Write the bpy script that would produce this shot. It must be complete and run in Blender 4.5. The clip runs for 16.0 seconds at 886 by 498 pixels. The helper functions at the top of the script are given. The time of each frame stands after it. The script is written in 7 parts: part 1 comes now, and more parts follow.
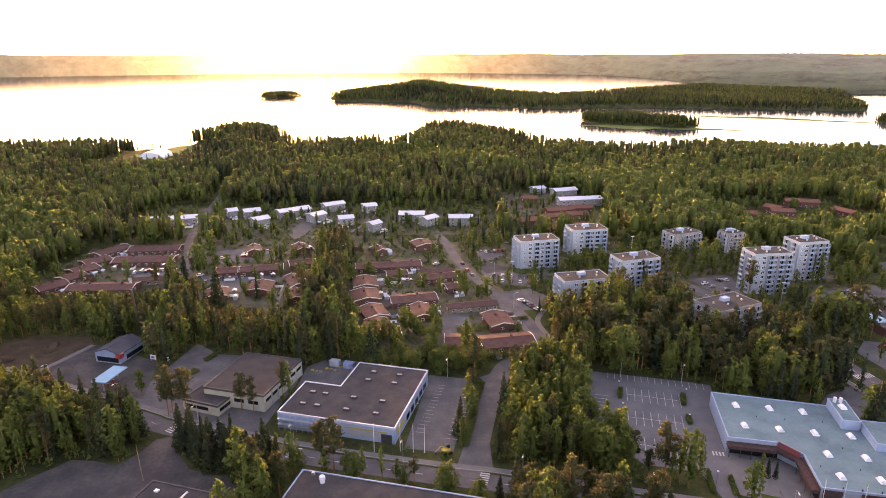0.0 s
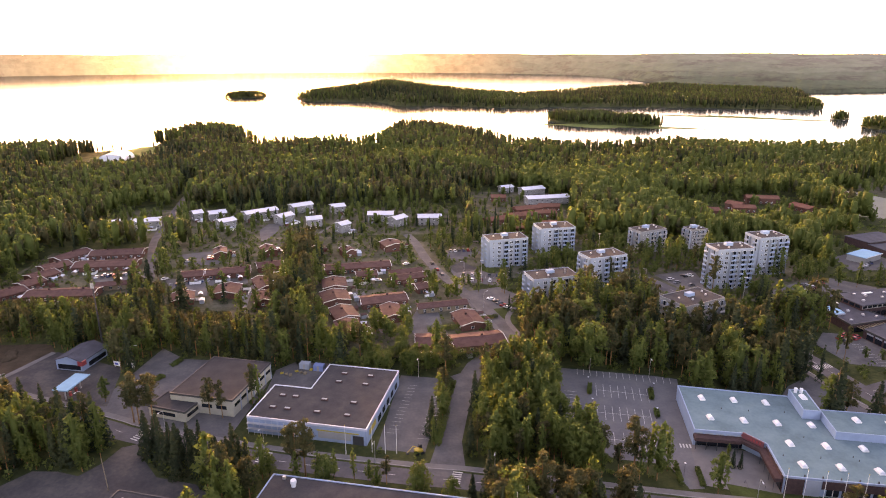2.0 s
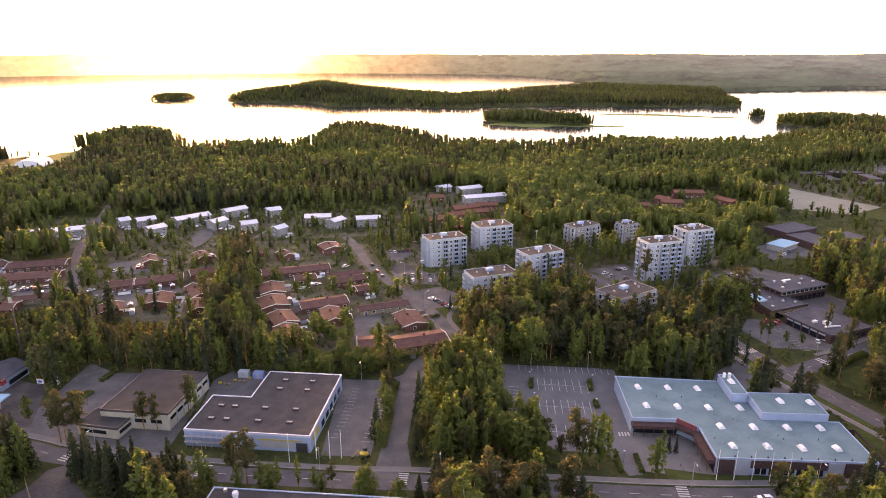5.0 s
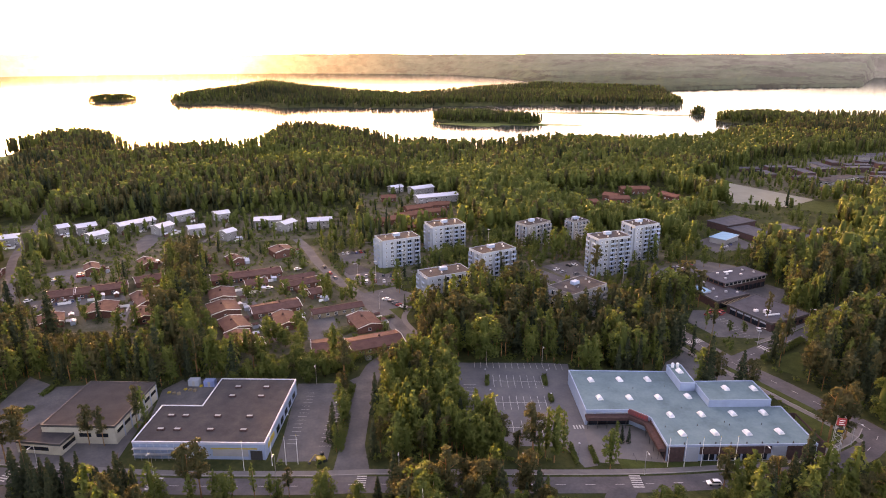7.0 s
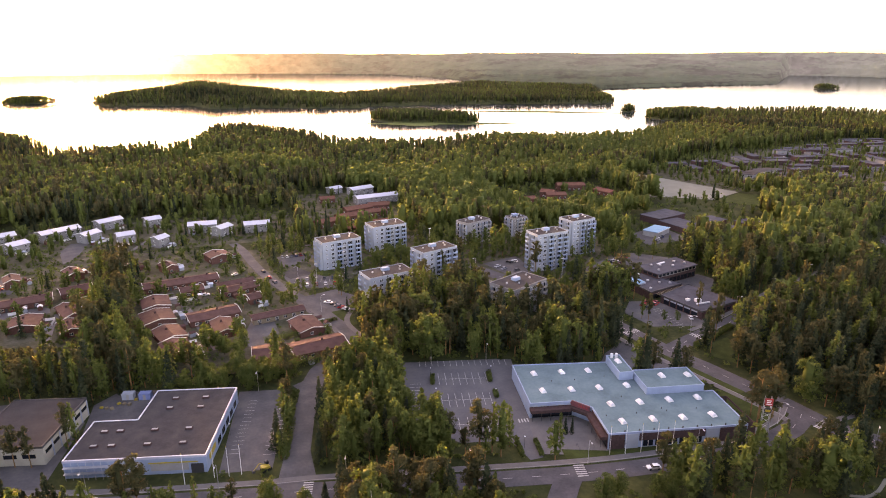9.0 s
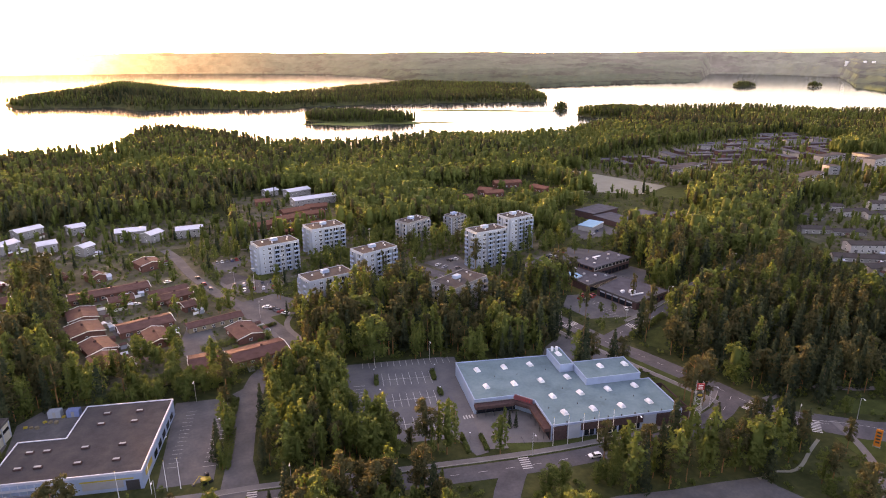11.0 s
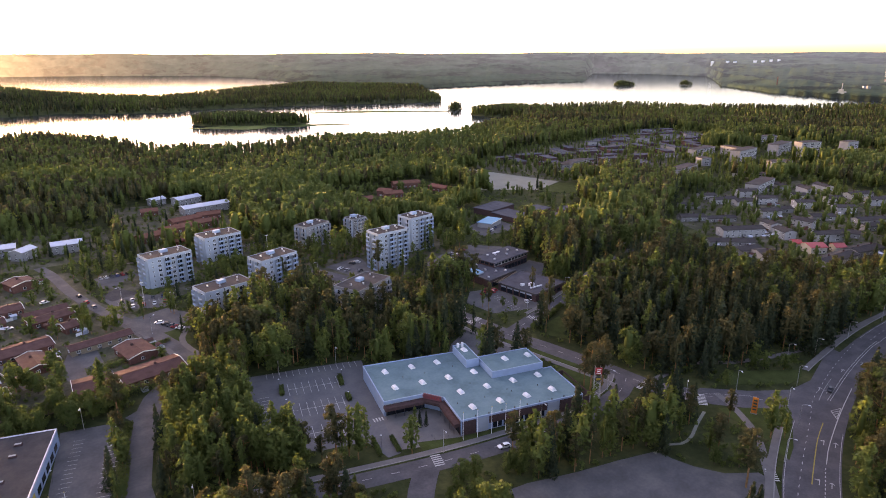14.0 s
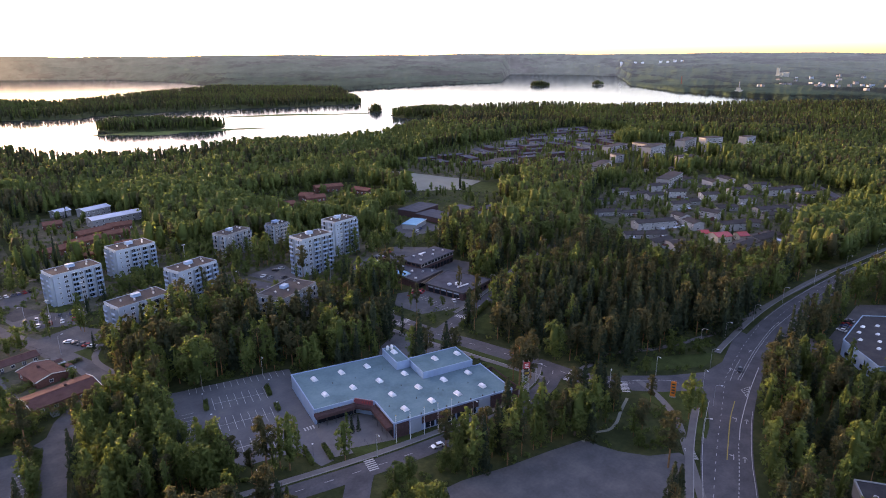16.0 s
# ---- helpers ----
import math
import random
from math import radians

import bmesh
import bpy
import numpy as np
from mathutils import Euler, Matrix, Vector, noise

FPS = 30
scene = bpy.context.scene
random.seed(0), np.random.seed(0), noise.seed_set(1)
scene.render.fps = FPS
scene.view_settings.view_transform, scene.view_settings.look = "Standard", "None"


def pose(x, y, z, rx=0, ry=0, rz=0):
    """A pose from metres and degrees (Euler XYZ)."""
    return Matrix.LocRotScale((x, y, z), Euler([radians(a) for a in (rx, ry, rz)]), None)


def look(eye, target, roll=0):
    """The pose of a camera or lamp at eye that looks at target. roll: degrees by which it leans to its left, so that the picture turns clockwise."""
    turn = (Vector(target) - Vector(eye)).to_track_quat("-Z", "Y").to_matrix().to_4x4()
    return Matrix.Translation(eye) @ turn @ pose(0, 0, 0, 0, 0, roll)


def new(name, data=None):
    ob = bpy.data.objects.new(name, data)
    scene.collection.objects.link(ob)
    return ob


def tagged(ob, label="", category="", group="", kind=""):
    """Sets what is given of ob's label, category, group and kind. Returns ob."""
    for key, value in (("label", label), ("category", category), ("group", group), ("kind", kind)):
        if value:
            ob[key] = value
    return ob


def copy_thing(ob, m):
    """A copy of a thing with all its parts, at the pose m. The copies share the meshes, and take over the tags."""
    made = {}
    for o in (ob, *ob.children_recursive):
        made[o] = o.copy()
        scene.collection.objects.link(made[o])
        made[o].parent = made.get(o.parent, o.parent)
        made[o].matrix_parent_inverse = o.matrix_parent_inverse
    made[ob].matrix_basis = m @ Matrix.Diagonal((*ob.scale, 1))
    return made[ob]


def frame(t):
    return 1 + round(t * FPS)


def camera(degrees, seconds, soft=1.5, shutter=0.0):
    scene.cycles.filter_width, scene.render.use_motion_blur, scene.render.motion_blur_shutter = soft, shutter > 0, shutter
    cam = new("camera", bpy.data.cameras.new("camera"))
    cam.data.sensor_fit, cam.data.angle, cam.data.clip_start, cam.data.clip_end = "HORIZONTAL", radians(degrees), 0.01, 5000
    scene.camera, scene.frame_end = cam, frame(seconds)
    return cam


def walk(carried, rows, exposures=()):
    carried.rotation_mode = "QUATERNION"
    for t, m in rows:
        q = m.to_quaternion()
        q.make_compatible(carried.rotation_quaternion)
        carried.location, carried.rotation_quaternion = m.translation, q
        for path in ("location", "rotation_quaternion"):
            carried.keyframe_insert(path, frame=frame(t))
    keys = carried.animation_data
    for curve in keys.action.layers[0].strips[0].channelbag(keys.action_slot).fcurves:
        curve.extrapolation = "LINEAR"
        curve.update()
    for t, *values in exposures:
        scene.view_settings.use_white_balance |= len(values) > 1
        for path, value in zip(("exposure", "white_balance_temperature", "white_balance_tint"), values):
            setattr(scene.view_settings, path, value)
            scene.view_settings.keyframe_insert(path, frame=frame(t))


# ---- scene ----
# The drone hovers about 125 m over the town and turns to the right.
HOVER = 125.0


def aim(yaw, pitch, roll):
    return pose(0, 0, HOVER, 90 + pitch, 0, yaw) @ pose(0, 0, 0, 0, 0, roll)


cam = camera(69.97, 16.0, soft=1.0)
walk(cam, [
    (0.0, aim(0.00, -17.17, -0.13)),
    (0.5, aim(-0.70, -17.22, -0.05)),
    (1.0, aim(-1.40, -17.22, -0.04)),
    (1.5, aim(-2.14, -17.21, -0.05)),
    (2.0, aim(-2.89, -17.20, -0.05)),
    (2.5, aim(-3.69, -17.19, -0.05)),
    (3.0, aim(-4.59, -17.18, -0.05)),
    (3.5, aim(-5.58, -17.17, -0.04)),
    (4.0, aim(-6.53, -17.16, -0.04)),
    (6.5, aim(-11.90, -17.18, -0.05)),
    (7.0, aim(-13.02, -17.19, -0.07)),
    (7.5, aim(-14.34, -17.25, -0.05)),
    (8.0, aim(-15.79, -17.22, -0.10)),
    (8.5, aim(-17.23, -17.23, -0.11)),
    (9.0, aim(-18.56, -17.24, -0.12)),
    (11.5, aim(-25.50, -17.32, -0.14)),
    (12.0, aim(-26.67, -17.32, -0.15)),
    (12.5, aim(-27.98, -17.30, -0.15)),
    (13.0, aim(-29.66, -17.28, -0.14)),
    (13.5, aim(-31.61, -17.26, -0.13)),
    (14.0, aim(-33.49, -17.25, -0.14)),
    (14.5, aim(-35.10, -17.23, -0.14)),
    (15.0, aim(-37.68, -17.23, -0.15)),
    (15.5, aim(-39.67, -17.23, -0.17)),
    (16.0, aim(-40.50, -17.14, -0.30)),
], exposures=[(0.0, 4.74, 31000, 51), (9.0, 4.70, 31000, 51), (12.5, 4.52, 22000, 48), (16.0, 4.1, 11500, 43)])

# ---- light ----
SUN_AZ, SUN_EL = -11.6, 2.4
world = bpy.data.worlds.new("evening_sky")
scene.world = world
world.use_nodes = True
wn = world.node_tree.nodes
sky = wn.new("ShaderNodeTexSky")
sky.sky_type = "NISHITA"
sky.sun_disc = False
sky.sun_elevation = radians(SUN_EL)
sky.sun_rotation = radians(SUN_AZ)
sky.altitude = 200
sky.air_density, sky.dust_density, sky.ozone_density = 0.5, 1.2, 2.2
wn["Background"].inputs["Strength"].default_value = 0.15
world.node_tree.links.new(sky.outputs["Color"], wn["Background"].inputs["Color"])

sun_data = bpy.data.lights.new("sun", "SUN")
sun_data.energy, sun_data.angle, sun_data.color = 0.42, radians(2.5), (1.0, 0.80, 0.46)
sun = new("sun", sun_data)
sun_way = Vector((math.sin(radians(SUN_AZ)), math.cos(radians(SUN_AZ)), math.tan(radians(SUN_EL))))
sun.matrix_world = look(sun_way * 900, (0, 0, 0))


# ---- materials ----
def material(name, colour, rough=0.8, vary=0.25, size=1.0, bump=0.0, metal=0.0, through_light=0.0, second=None, island=0.0):
    """Noise at two scales round one colour; second: a colour for the stains; island: variation from piece to piece."""
    m = bpy.data.materials.new(name)
    m.use_nodes = True
    n, ln = m.node_tree.nodes, m.node_tree.links
    b = n["Principled BSDF"]
    b.inputs["Roughness"].default_value, b.inputs["Metallic"].default_value = rough, metal
    if rough >= 0.74:
        b.inputs["Specular IOR Level"].default_value = 0.03
    geo = n.new("ShaderNodeNewGeometry")

    def noise_at(scale, detail=3.0):
        t = n.new("ShaderNodeTexNoise")
        t.inputs["Scale"].default_value, t.inputs["Detail"].default_value = scale, detail
        ln.new(geo.outputs["Position"], t.inputs["Vector"])
        return t.outputs["Fac"]

    big, small = noise_at(1.0 / size), noise_at(7.0 / size)
    add = n.new("ShaderNodeMath")
    add.operation = "MULTIPLY_ADD"
    add.inputs[1].default_value = 0.45
    ln.new(small, add.inputs[0]), ln.new(big, add.inputs[2])
    value = add.outputs[0]
    if island:
        rnd = n.new("ShaderNodeMath")
        rnd.operation = "MULTIPLY_ADD"
        rnd.inputs[1].default_value = island
        ln.new(geo.outputs["Random Per Island"], rnd.inputs[0]), ln.new(value, rnd.inputs[2])
        value = rnd.outputs[0]
    ramp = n.new("ShaderNodeValToRGB")
    ramp.color_ramp.elements[0].position, ramp.color_ramp.elements[1].position = 0.42, 1.0 + island * 0.6
    other = second or tuple(min(1.0, c * (1 + vary)) for c in colour)
    ramp.color_ramp.elements[0].color = (*[c * (1 - vary) for c in colour], 1)
    ramp.color_ramp.elements[1].color = (*other, 1)
    mid = ramp.color_ramp.elements.new(0.70)
    mid.color = (*colour, 1)
    ln.new(value, ramp.inputs[0])
    ln.new(ramp.outputs[0], b.inputs["Base Color"])
    if bump:
        bp = n.new("ShaderNodeBump")
        bp.inputs["Strength"].default_value, bp.inputs["Distance"].default_value = bump, 0.1 * size
        ln.new(small, bp.inputs["Height"]), ln.new(bp.outputs[0], b.inputs["Normal"])
    if through_light:
        tr, mix = n.new("ShaderNodeBsdfTranslucent"), n.new("ShaderNodeMixShader")
        mix.inputs[0].default_value = through_light
        ln.new(ramp.outputs[0], tr.inputs["Color"])
        ln.new(b.outputs[0], mix.inputs[1]), ln.new(tr.outputs[0], mix.inputs[2])
        ln.new(mix.outputs[0], n["Material Output"].inputs["Surface"])
        b.inputs["Specular IOR Level"].default_value = 0.15
    return m


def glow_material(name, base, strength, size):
    """A far, hazy distance: the air's haze and light are painted in as emission."""
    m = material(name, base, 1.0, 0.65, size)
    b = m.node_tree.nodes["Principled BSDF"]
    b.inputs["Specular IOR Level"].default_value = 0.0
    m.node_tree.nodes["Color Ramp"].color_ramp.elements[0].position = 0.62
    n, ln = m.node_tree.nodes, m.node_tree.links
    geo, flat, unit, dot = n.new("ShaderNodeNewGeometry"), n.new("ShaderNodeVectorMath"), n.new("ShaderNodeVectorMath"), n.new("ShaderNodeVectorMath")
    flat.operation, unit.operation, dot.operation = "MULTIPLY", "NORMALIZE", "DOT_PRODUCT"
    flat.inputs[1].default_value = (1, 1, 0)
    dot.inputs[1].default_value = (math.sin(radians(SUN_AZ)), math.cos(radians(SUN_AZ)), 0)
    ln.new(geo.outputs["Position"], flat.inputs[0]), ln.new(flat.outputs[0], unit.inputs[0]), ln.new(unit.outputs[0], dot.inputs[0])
    # painted sun glow: emission golden and bright under the sun, blue-grey away from it
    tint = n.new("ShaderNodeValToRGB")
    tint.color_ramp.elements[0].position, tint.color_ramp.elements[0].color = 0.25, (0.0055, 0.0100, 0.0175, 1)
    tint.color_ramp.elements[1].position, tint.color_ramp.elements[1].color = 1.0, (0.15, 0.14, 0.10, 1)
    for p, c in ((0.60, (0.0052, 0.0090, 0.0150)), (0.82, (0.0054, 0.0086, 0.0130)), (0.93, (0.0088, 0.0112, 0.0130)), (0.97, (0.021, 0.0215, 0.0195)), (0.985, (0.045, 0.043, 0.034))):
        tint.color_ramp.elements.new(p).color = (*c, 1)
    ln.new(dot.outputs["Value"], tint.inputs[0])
    # painted haze: the emission grows with distance
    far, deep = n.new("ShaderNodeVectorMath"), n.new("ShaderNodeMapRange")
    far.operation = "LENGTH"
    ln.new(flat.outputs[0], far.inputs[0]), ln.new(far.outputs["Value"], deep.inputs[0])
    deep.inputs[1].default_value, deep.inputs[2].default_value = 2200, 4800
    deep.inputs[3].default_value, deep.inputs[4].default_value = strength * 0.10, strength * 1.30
    # random patches dim or raise that emission, for darker ridges and paler clearings
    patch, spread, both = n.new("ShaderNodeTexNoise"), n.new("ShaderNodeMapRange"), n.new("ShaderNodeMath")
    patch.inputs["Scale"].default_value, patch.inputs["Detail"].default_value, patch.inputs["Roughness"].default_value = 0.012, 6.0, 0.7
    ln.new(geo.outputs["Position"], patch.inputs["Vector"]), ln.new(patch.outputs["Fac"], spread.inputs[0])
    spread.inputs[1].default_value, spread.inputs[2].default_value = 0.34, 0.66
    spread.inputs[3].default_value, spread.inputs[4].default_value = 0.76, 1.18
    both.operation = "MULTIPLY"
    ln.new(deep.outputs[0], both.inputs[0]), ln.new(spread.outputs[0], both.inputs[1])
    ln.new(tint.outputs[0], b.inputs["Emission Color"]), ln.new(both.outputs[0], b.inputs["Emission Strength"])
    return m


M_GROUND = material("meadow_and_moss", (0.034, 0.044, 0.018), 0.95, 0.45, 14, bump=0.3, second=(0.075, 0.075, 0.03))
M_LAWN = material("lawn", (0.040, 0.056, 0.019), 0.95, 0.3, 5, bump=0.3)
M_PLOT = material("garden_plots", (0.072, 0.070, 0.045), 0.95, 0.4, 9, bump=0.3, second=(0.135, 0.118, 0.09))
M_REED = material("reeds", (0.09, 0.12, 0.04), 0.95, 0.3, 12, bump=0.3)
M_SOIL = material("bare_soil", (0.065, 0.043, 0.03), 0.95, 0.35, 6, bump=0.4)
M_SAND = material("sports_sand", (0.19, 0.19, 0.155), 0.95, 0.12, 16, bump=0.1)
M_ASPHALT = material("asphalt", (0.084, 0.080, 0.085), 0.85, 0.25, 6, bump=0.15, second=(0.118, 0.110, 0.110))
M_PARKING = material("pale_car_park_asphalt", (0.112, 0.113, 0.118), 0.88, 0.2, 7, bump=0.15, second=(0.14, 0.136, 0.136))
M_YARD = material("worn_yard_asphalt", (0.096, 0.092, 0.093), 0.88, 0.25, 7, bump=0.2, second=(0.136, 0.126, 0.118))
M_GRAVEL = material("dark_gravelled_asphalt", (0.064, 0.058, 0.058), 0.92, 0.3, 9, bump=0.25, second=(0.105, 0.09, 0.08))
M_SLATE = material("blue_grey_sheet_roof", (0.060, 0.064, 0.076), 0.9, 0.25, 4)
M_PAVE = material("grey_paving", (0.135, 0.125, 0.122), 0.85, 0.15, 3, bump=0.15)
M_KERB = material("kerb_stone", (0.24, 0.23, 0.22), 0.85, 0.15, 2)
M_LINE = material("road_paint", (0.42, 0.41, 0.39), 0.8, 0.25, 1.5)
M_YELLOWLINE = material("yellow_road_paint", (0.36, 0.26, 0.07), 0.8, 0.25, 1.5)
M_TILE = material("red_brown_roof", (0.108, 0.050, 0.044), 0.75, 0.25, 2.5, bump=0.3)
M_TILE2 = material("orange_red_roof", (0.175, 0.066, 0.048), 0.75, 0.25, 2.5, bump=0.3)
M_DARKROOF = material("dark_felt_roof", (0.048, 0.045, 0.047), 0.85, 0.25, 4, bump=0.2, second=(0.066, 0.060, 0.058))
M_BROWNROOF = material("brown_felt_roof", (0.054, 0.046, 0.045), 0.8, 0.2, 4, bump=0.2)
M_PALEROOF = material("pale_blue_grey_membrane", (0.078, 0.165, 0.182), 0.85, 0.25, 7, second=(0.106, 0.202, 0.218))
M_METALROOF = material("pale_sheet_metal", (0.38, 0.43, 0.50), 0.5, 0.1, 3, metal=0.25)
M_BRICK = material("red_brick", (0.145, 0.058, 0.045), 0.9, 0.25, 0.8, bump=0.2)
M_DARKBRICK = material("dark_brown_brick", (0.078, 0.042, 0.040), 0.9, 0.25, 0.8, bump=0.2)
M_WHITE = material("white_panel", (0.25, 0.30, 0.335), 0.75, 0.08, 3)
M_CREAM = material("cream_render", (0.37, 0.335, 0.27), 0.8, 0.12, 3)
M_GREYWALL = material("grey_panel", (0.30, 0.29, 0.28), 0.8, 0.12, 3)
M_CONCRETE = material("weathered_concrete_panel", (0.21, 0.205, 0.20), 0.85, 0.18, 4)
M_BLUEWALL = material("light_blue_panel", (0.165, 0.285, 0.39), 0.6, 0.1, 3)
M_GLASS = material("window_glass", (0.012, 0.014, 0.018), 0.12, 0.3, 2)
M_GLASS.node_tree.nodes["Principled BSDF"].inputs["Specular IOR Level"].default_value = 0.3
M_FRAME = material("white_trim", (0.7, 0.7, 0.68), 0.6, 0.06, 1)
M_DARK = material("dark_trim", (0.035, 0.033, 0.034), 0.6, 0.2, 1)
M_STEEL = material("galvanised_steel", (0.45, 0.46, 0.47), 0.45, 0.12, 0.6, metal=0.7)
M_DOME = material("acrylic_dome", (0.55, 0.57, 0.59), 0.35, 0.04, 1)
M_CANOPY = material("pale_turquoise_canopy", (0.11, 0.34, 0.45), 0.85, 0.08, 3)
M_SHEETBLUE = material("blue_painted_sheet", (0.10, 0.20, 0.36), 0.6, 0.12, 1)
M_RED = material("red_paint", (0.42, 0.035, 0.035), 0.45, 0.1, 1)
M_DULLRED = material("dull_red_paint", (0.20, 0.045, 0.05), 0.6, 0.15, 1)
M_BLUE = material("blue_paint", (0.04, 0.07, 0.30), 0.45, 0.1, 1)
M_YELLOW = material("yellow_paint", (0.42, 0.26, 0.03), 0.5, 0.15, 0.6)
M_ORANGE = material("orange_sign", (0.75, 0.17, 0.015), 0.5, 0.08, 1)
M_WOOD = material("weathered_boards", (0.22, 0.16, 0.11), 0.85, 0.25, 1, bump=0.2)
M_BARK = material("bark", (0.11, 0.075, 0.05), 0.95, 0.35, 0.7, bump=0.4)
M_PINEBARK = material("orange_pine_bark", (0.24, 0.115, 0.055), 0.95, 0.3, 0.9, bump=0.4)
M_BIRCHBARK = material("birch_bark", (0.48, 0.45, 0.40), 0.9, 0.35, 0.5, bump=0.2)
M_SPRUCE = material("spruce_needles", (0.026, 0.043, 0.024), 0.8, 0.3, 9, through_light=0.42, second=(0.052, 0.066, 0.030), island=0.1)
M_PINE = material("pine_needles", (0.056, 0.060, 0.027), 0.8, 0.3, 9, through_light=0.46, second=(0.092, 0.078, 0.034), island=0.1)
M_LEAF = material("birch_leaves", (0.072, 0.108, 0.030), 0.75, 0.3, 9, through_light=0.5, second=(0.102, 0.138, 0.038), island=0.1)
M_TYRE = material("tyre_rubber", (0.02, 0.02, 0.02), 0.85, 0.2, 0.5)
# far woods glow with painted haze, though nothing there gives light
M_HAZE = glow_material("far_woods_haze_glow", (0.026, 0.044, 0.024), 1.0, 260)

M_WATER = material("lake_water", (0.012, 0.02, 0.022), 0.10, 0.2, 60)
_n, _l = M_WATER.node_tree.nodes, M_WATER.node_tree.links
_w, _b = _n.new("ShaderNodeTexNoise"), _n.new("ShaderNodeBump")
_w.inputs["Scale"].default_value, _w.inputs["Detail"].default_value = 0.25, 4
_b.inputs["Strength"].default_value, _b.inputs["Distance"].default_value = 0.12, 0.3
_g = _n.new("ShaderNodeNewGeometry")
_l.new(_g.outputs["Position"], _w.inputs["Vector"]), _l.new(_w.outputs["Fac"], _b.inputs["Height"])
_l.new(_b.outputs[0], _n["Principled BSDF"].inputs["Normal"])
# peaty, faintly rippled water: part of the light goes in and stays there
_d, _m, _o = _n.new("ShaderNodeBsdfDiffuse"), _n.new("ShaderNodeMixShader"), _n["Material Output"]
_d.inputs["Color"].default_value = (0.02, 0.03, 0.028, 1)
_m.inputs[0].default_value = 0.5
_l.new(_n["Principled BSDF"].outputs[0], _m.inputs[1]), _l.new(_d.outputs[0], _m.inputs[2]), _l.new(_m.outputs[0], _o.inputs["Surface"])

CAR_PAINTS = [material("car_paint_" + k, c, 0.25, 0.05, 1, metal=0.2) for k, c in (
    ("white", (0.7, 0.7, 0.7)), ("silver", (0.35, 0.36, 0.38)), ("black", (0.02, 0.02, 0.022)),
    ("red", (0.4, 0.03, 0.03)), ("blue", (0.04, 0.07, 0.16)), ("grey", (0.12, 0.12, 0.13)))]


# ---- mesh tools ----
class Shape:
    """Gathers vertices and faces for one mesh."""

    def __init__(self):
        self.v, self.f = [], []

    def add(self, verts, faces):
        k = len(self.v)
        self.v += [tuple(p) for p in verts]
        self.f += [tuple(i + k for i in q) for q in faces]
        return self

    def box(self, x0, x1, y0, y1, z0, z1):
        p = [(x, y, z) for z in (z0, z1) for y in (y0, y1) for x in (x0, x1)]
        return self.add(p, [(0, 2, 3, 1), (4, 5, 7, 6), (0, 1, 5, 4), (2, 6, 7, 3), (0, 4, 6, 2), (1, 3, 7, 5)])

    def chamfered(self, x0, x1, y0, y1, z0, z1, c):
        """A box whose upper edges are cut back."""
        a = [(x0, y0), (x1, y0), (x1, y1), (x0, y1)]
        b = [(x0 + c, y0 + c), (x1 - c, y0 + c), (x1 - c, y1 - c), (x0 + c, y1 - c)]
        p = [(*q, z0) for q in a] + [(*q, z1 - c) for q in a] + [(*q, z1) for q in b]
        f = [(3, 2, 1, 0), (8, 9, 10, 11)]
        for k in range(4):
            j = (k + 1) % 4
            f += [(k, j, 4 + j, 4 + k), (4 + k, 4 + j, 8 + j, 8 + k)]
        return self.add(p, f)

    def prism(self, poly, z0, z1):
        n = len(poly)
        p = [(x, y, z0) for x, y in poly] + [(x, y, z1) for x, y in poly]
        f = [tuple(range(n - 1, -1, -1)), tuple(range(n, 2 * n))]
        f += [(k, (k + 1) % n, n + (k + 1) % n, n + k) for k in range(n)]
        return self.add(p, f)

    def tube(self, a, b, r0, r1, n=6):
        a, b = Vector(a), Vector(b)
        q = (b - a).to_track_quat("Z", "Y")
        ring = [q @ Vector((math.cos(2 * math.pi * k / n), math.sin(2 * math.pi * k / n), 0)) for k in range(n)]
        p = [a + u * r0 for u in ring] + [b + u * r1 for u in ring]
        f = [(k, (k + 1) % n, n + (k + 1) % n, n + k) for k in range(n)] + [tuple(range(n - 1, -1, -1)), tuple(range(n, 2 * n))]
        return self.add(p, f)

    def gable(self, x0, x1, y0, y1, z0, rise, thick=0.25, over=0.5):
        """A pitched roof slab with its ridge along x."""
        ym, drop = (y0 + y1) / 2, rise * over / ((y1 - y0) / 2)
        xa, xb = x0 - over, x1 + over
        sec = [(y0 - over, z0 - drop), (ym, z0 + rise), (y1 + over, z0 - drop)]
        p = [(x, y, z + d) for x in (xa, xb) for d in (0, thick) for y, z in sec]
        f = [(0, 1, 7, 6), (1, 2, 8, 7), (3, 9, 10, 4), (4, 10, 11, 5), (0, 6, 9, 3), (2, 5, 11, 8), (0, 3, 4, 1), (1, 4, 5, 2), (6, 7, 10, 9), (7, 8, 11, 10)]
        return self.add(p, f)

    def mesh(self, name, mat):
        me = bpy.data.meshes.new(name)
        me.from_pydata(self.v, [], self.f)
        me.materials.append(mat)
        me.update()
        return me


def part(name, shape, mat, parent, label="", at=None):
    me = shape.mesh(name, mat) if isinstance(shape, Shape) else shape
    ob = new(name, me)
    ob.parent = parent
    if at is not None:
        ob.matrix_basis = at
    return tagged(ob, label)


def thing(name, m, label, category, group="", kind=""):
    ob = new(name)
    ob.matrix_basis = m
    ob.empty_display_size = 1
    return tagged(ob, label, category, group, kind)


def single(name, shape, mat, label, category, kind="", m=None, group=""):
    ob = new(name, shape.mesh(name, mat) if isinstance(shape, Shape) else shape)
    if m is not None:
        ob.matrix_basis = m
    return tagged(ob, label, category, group, kind)


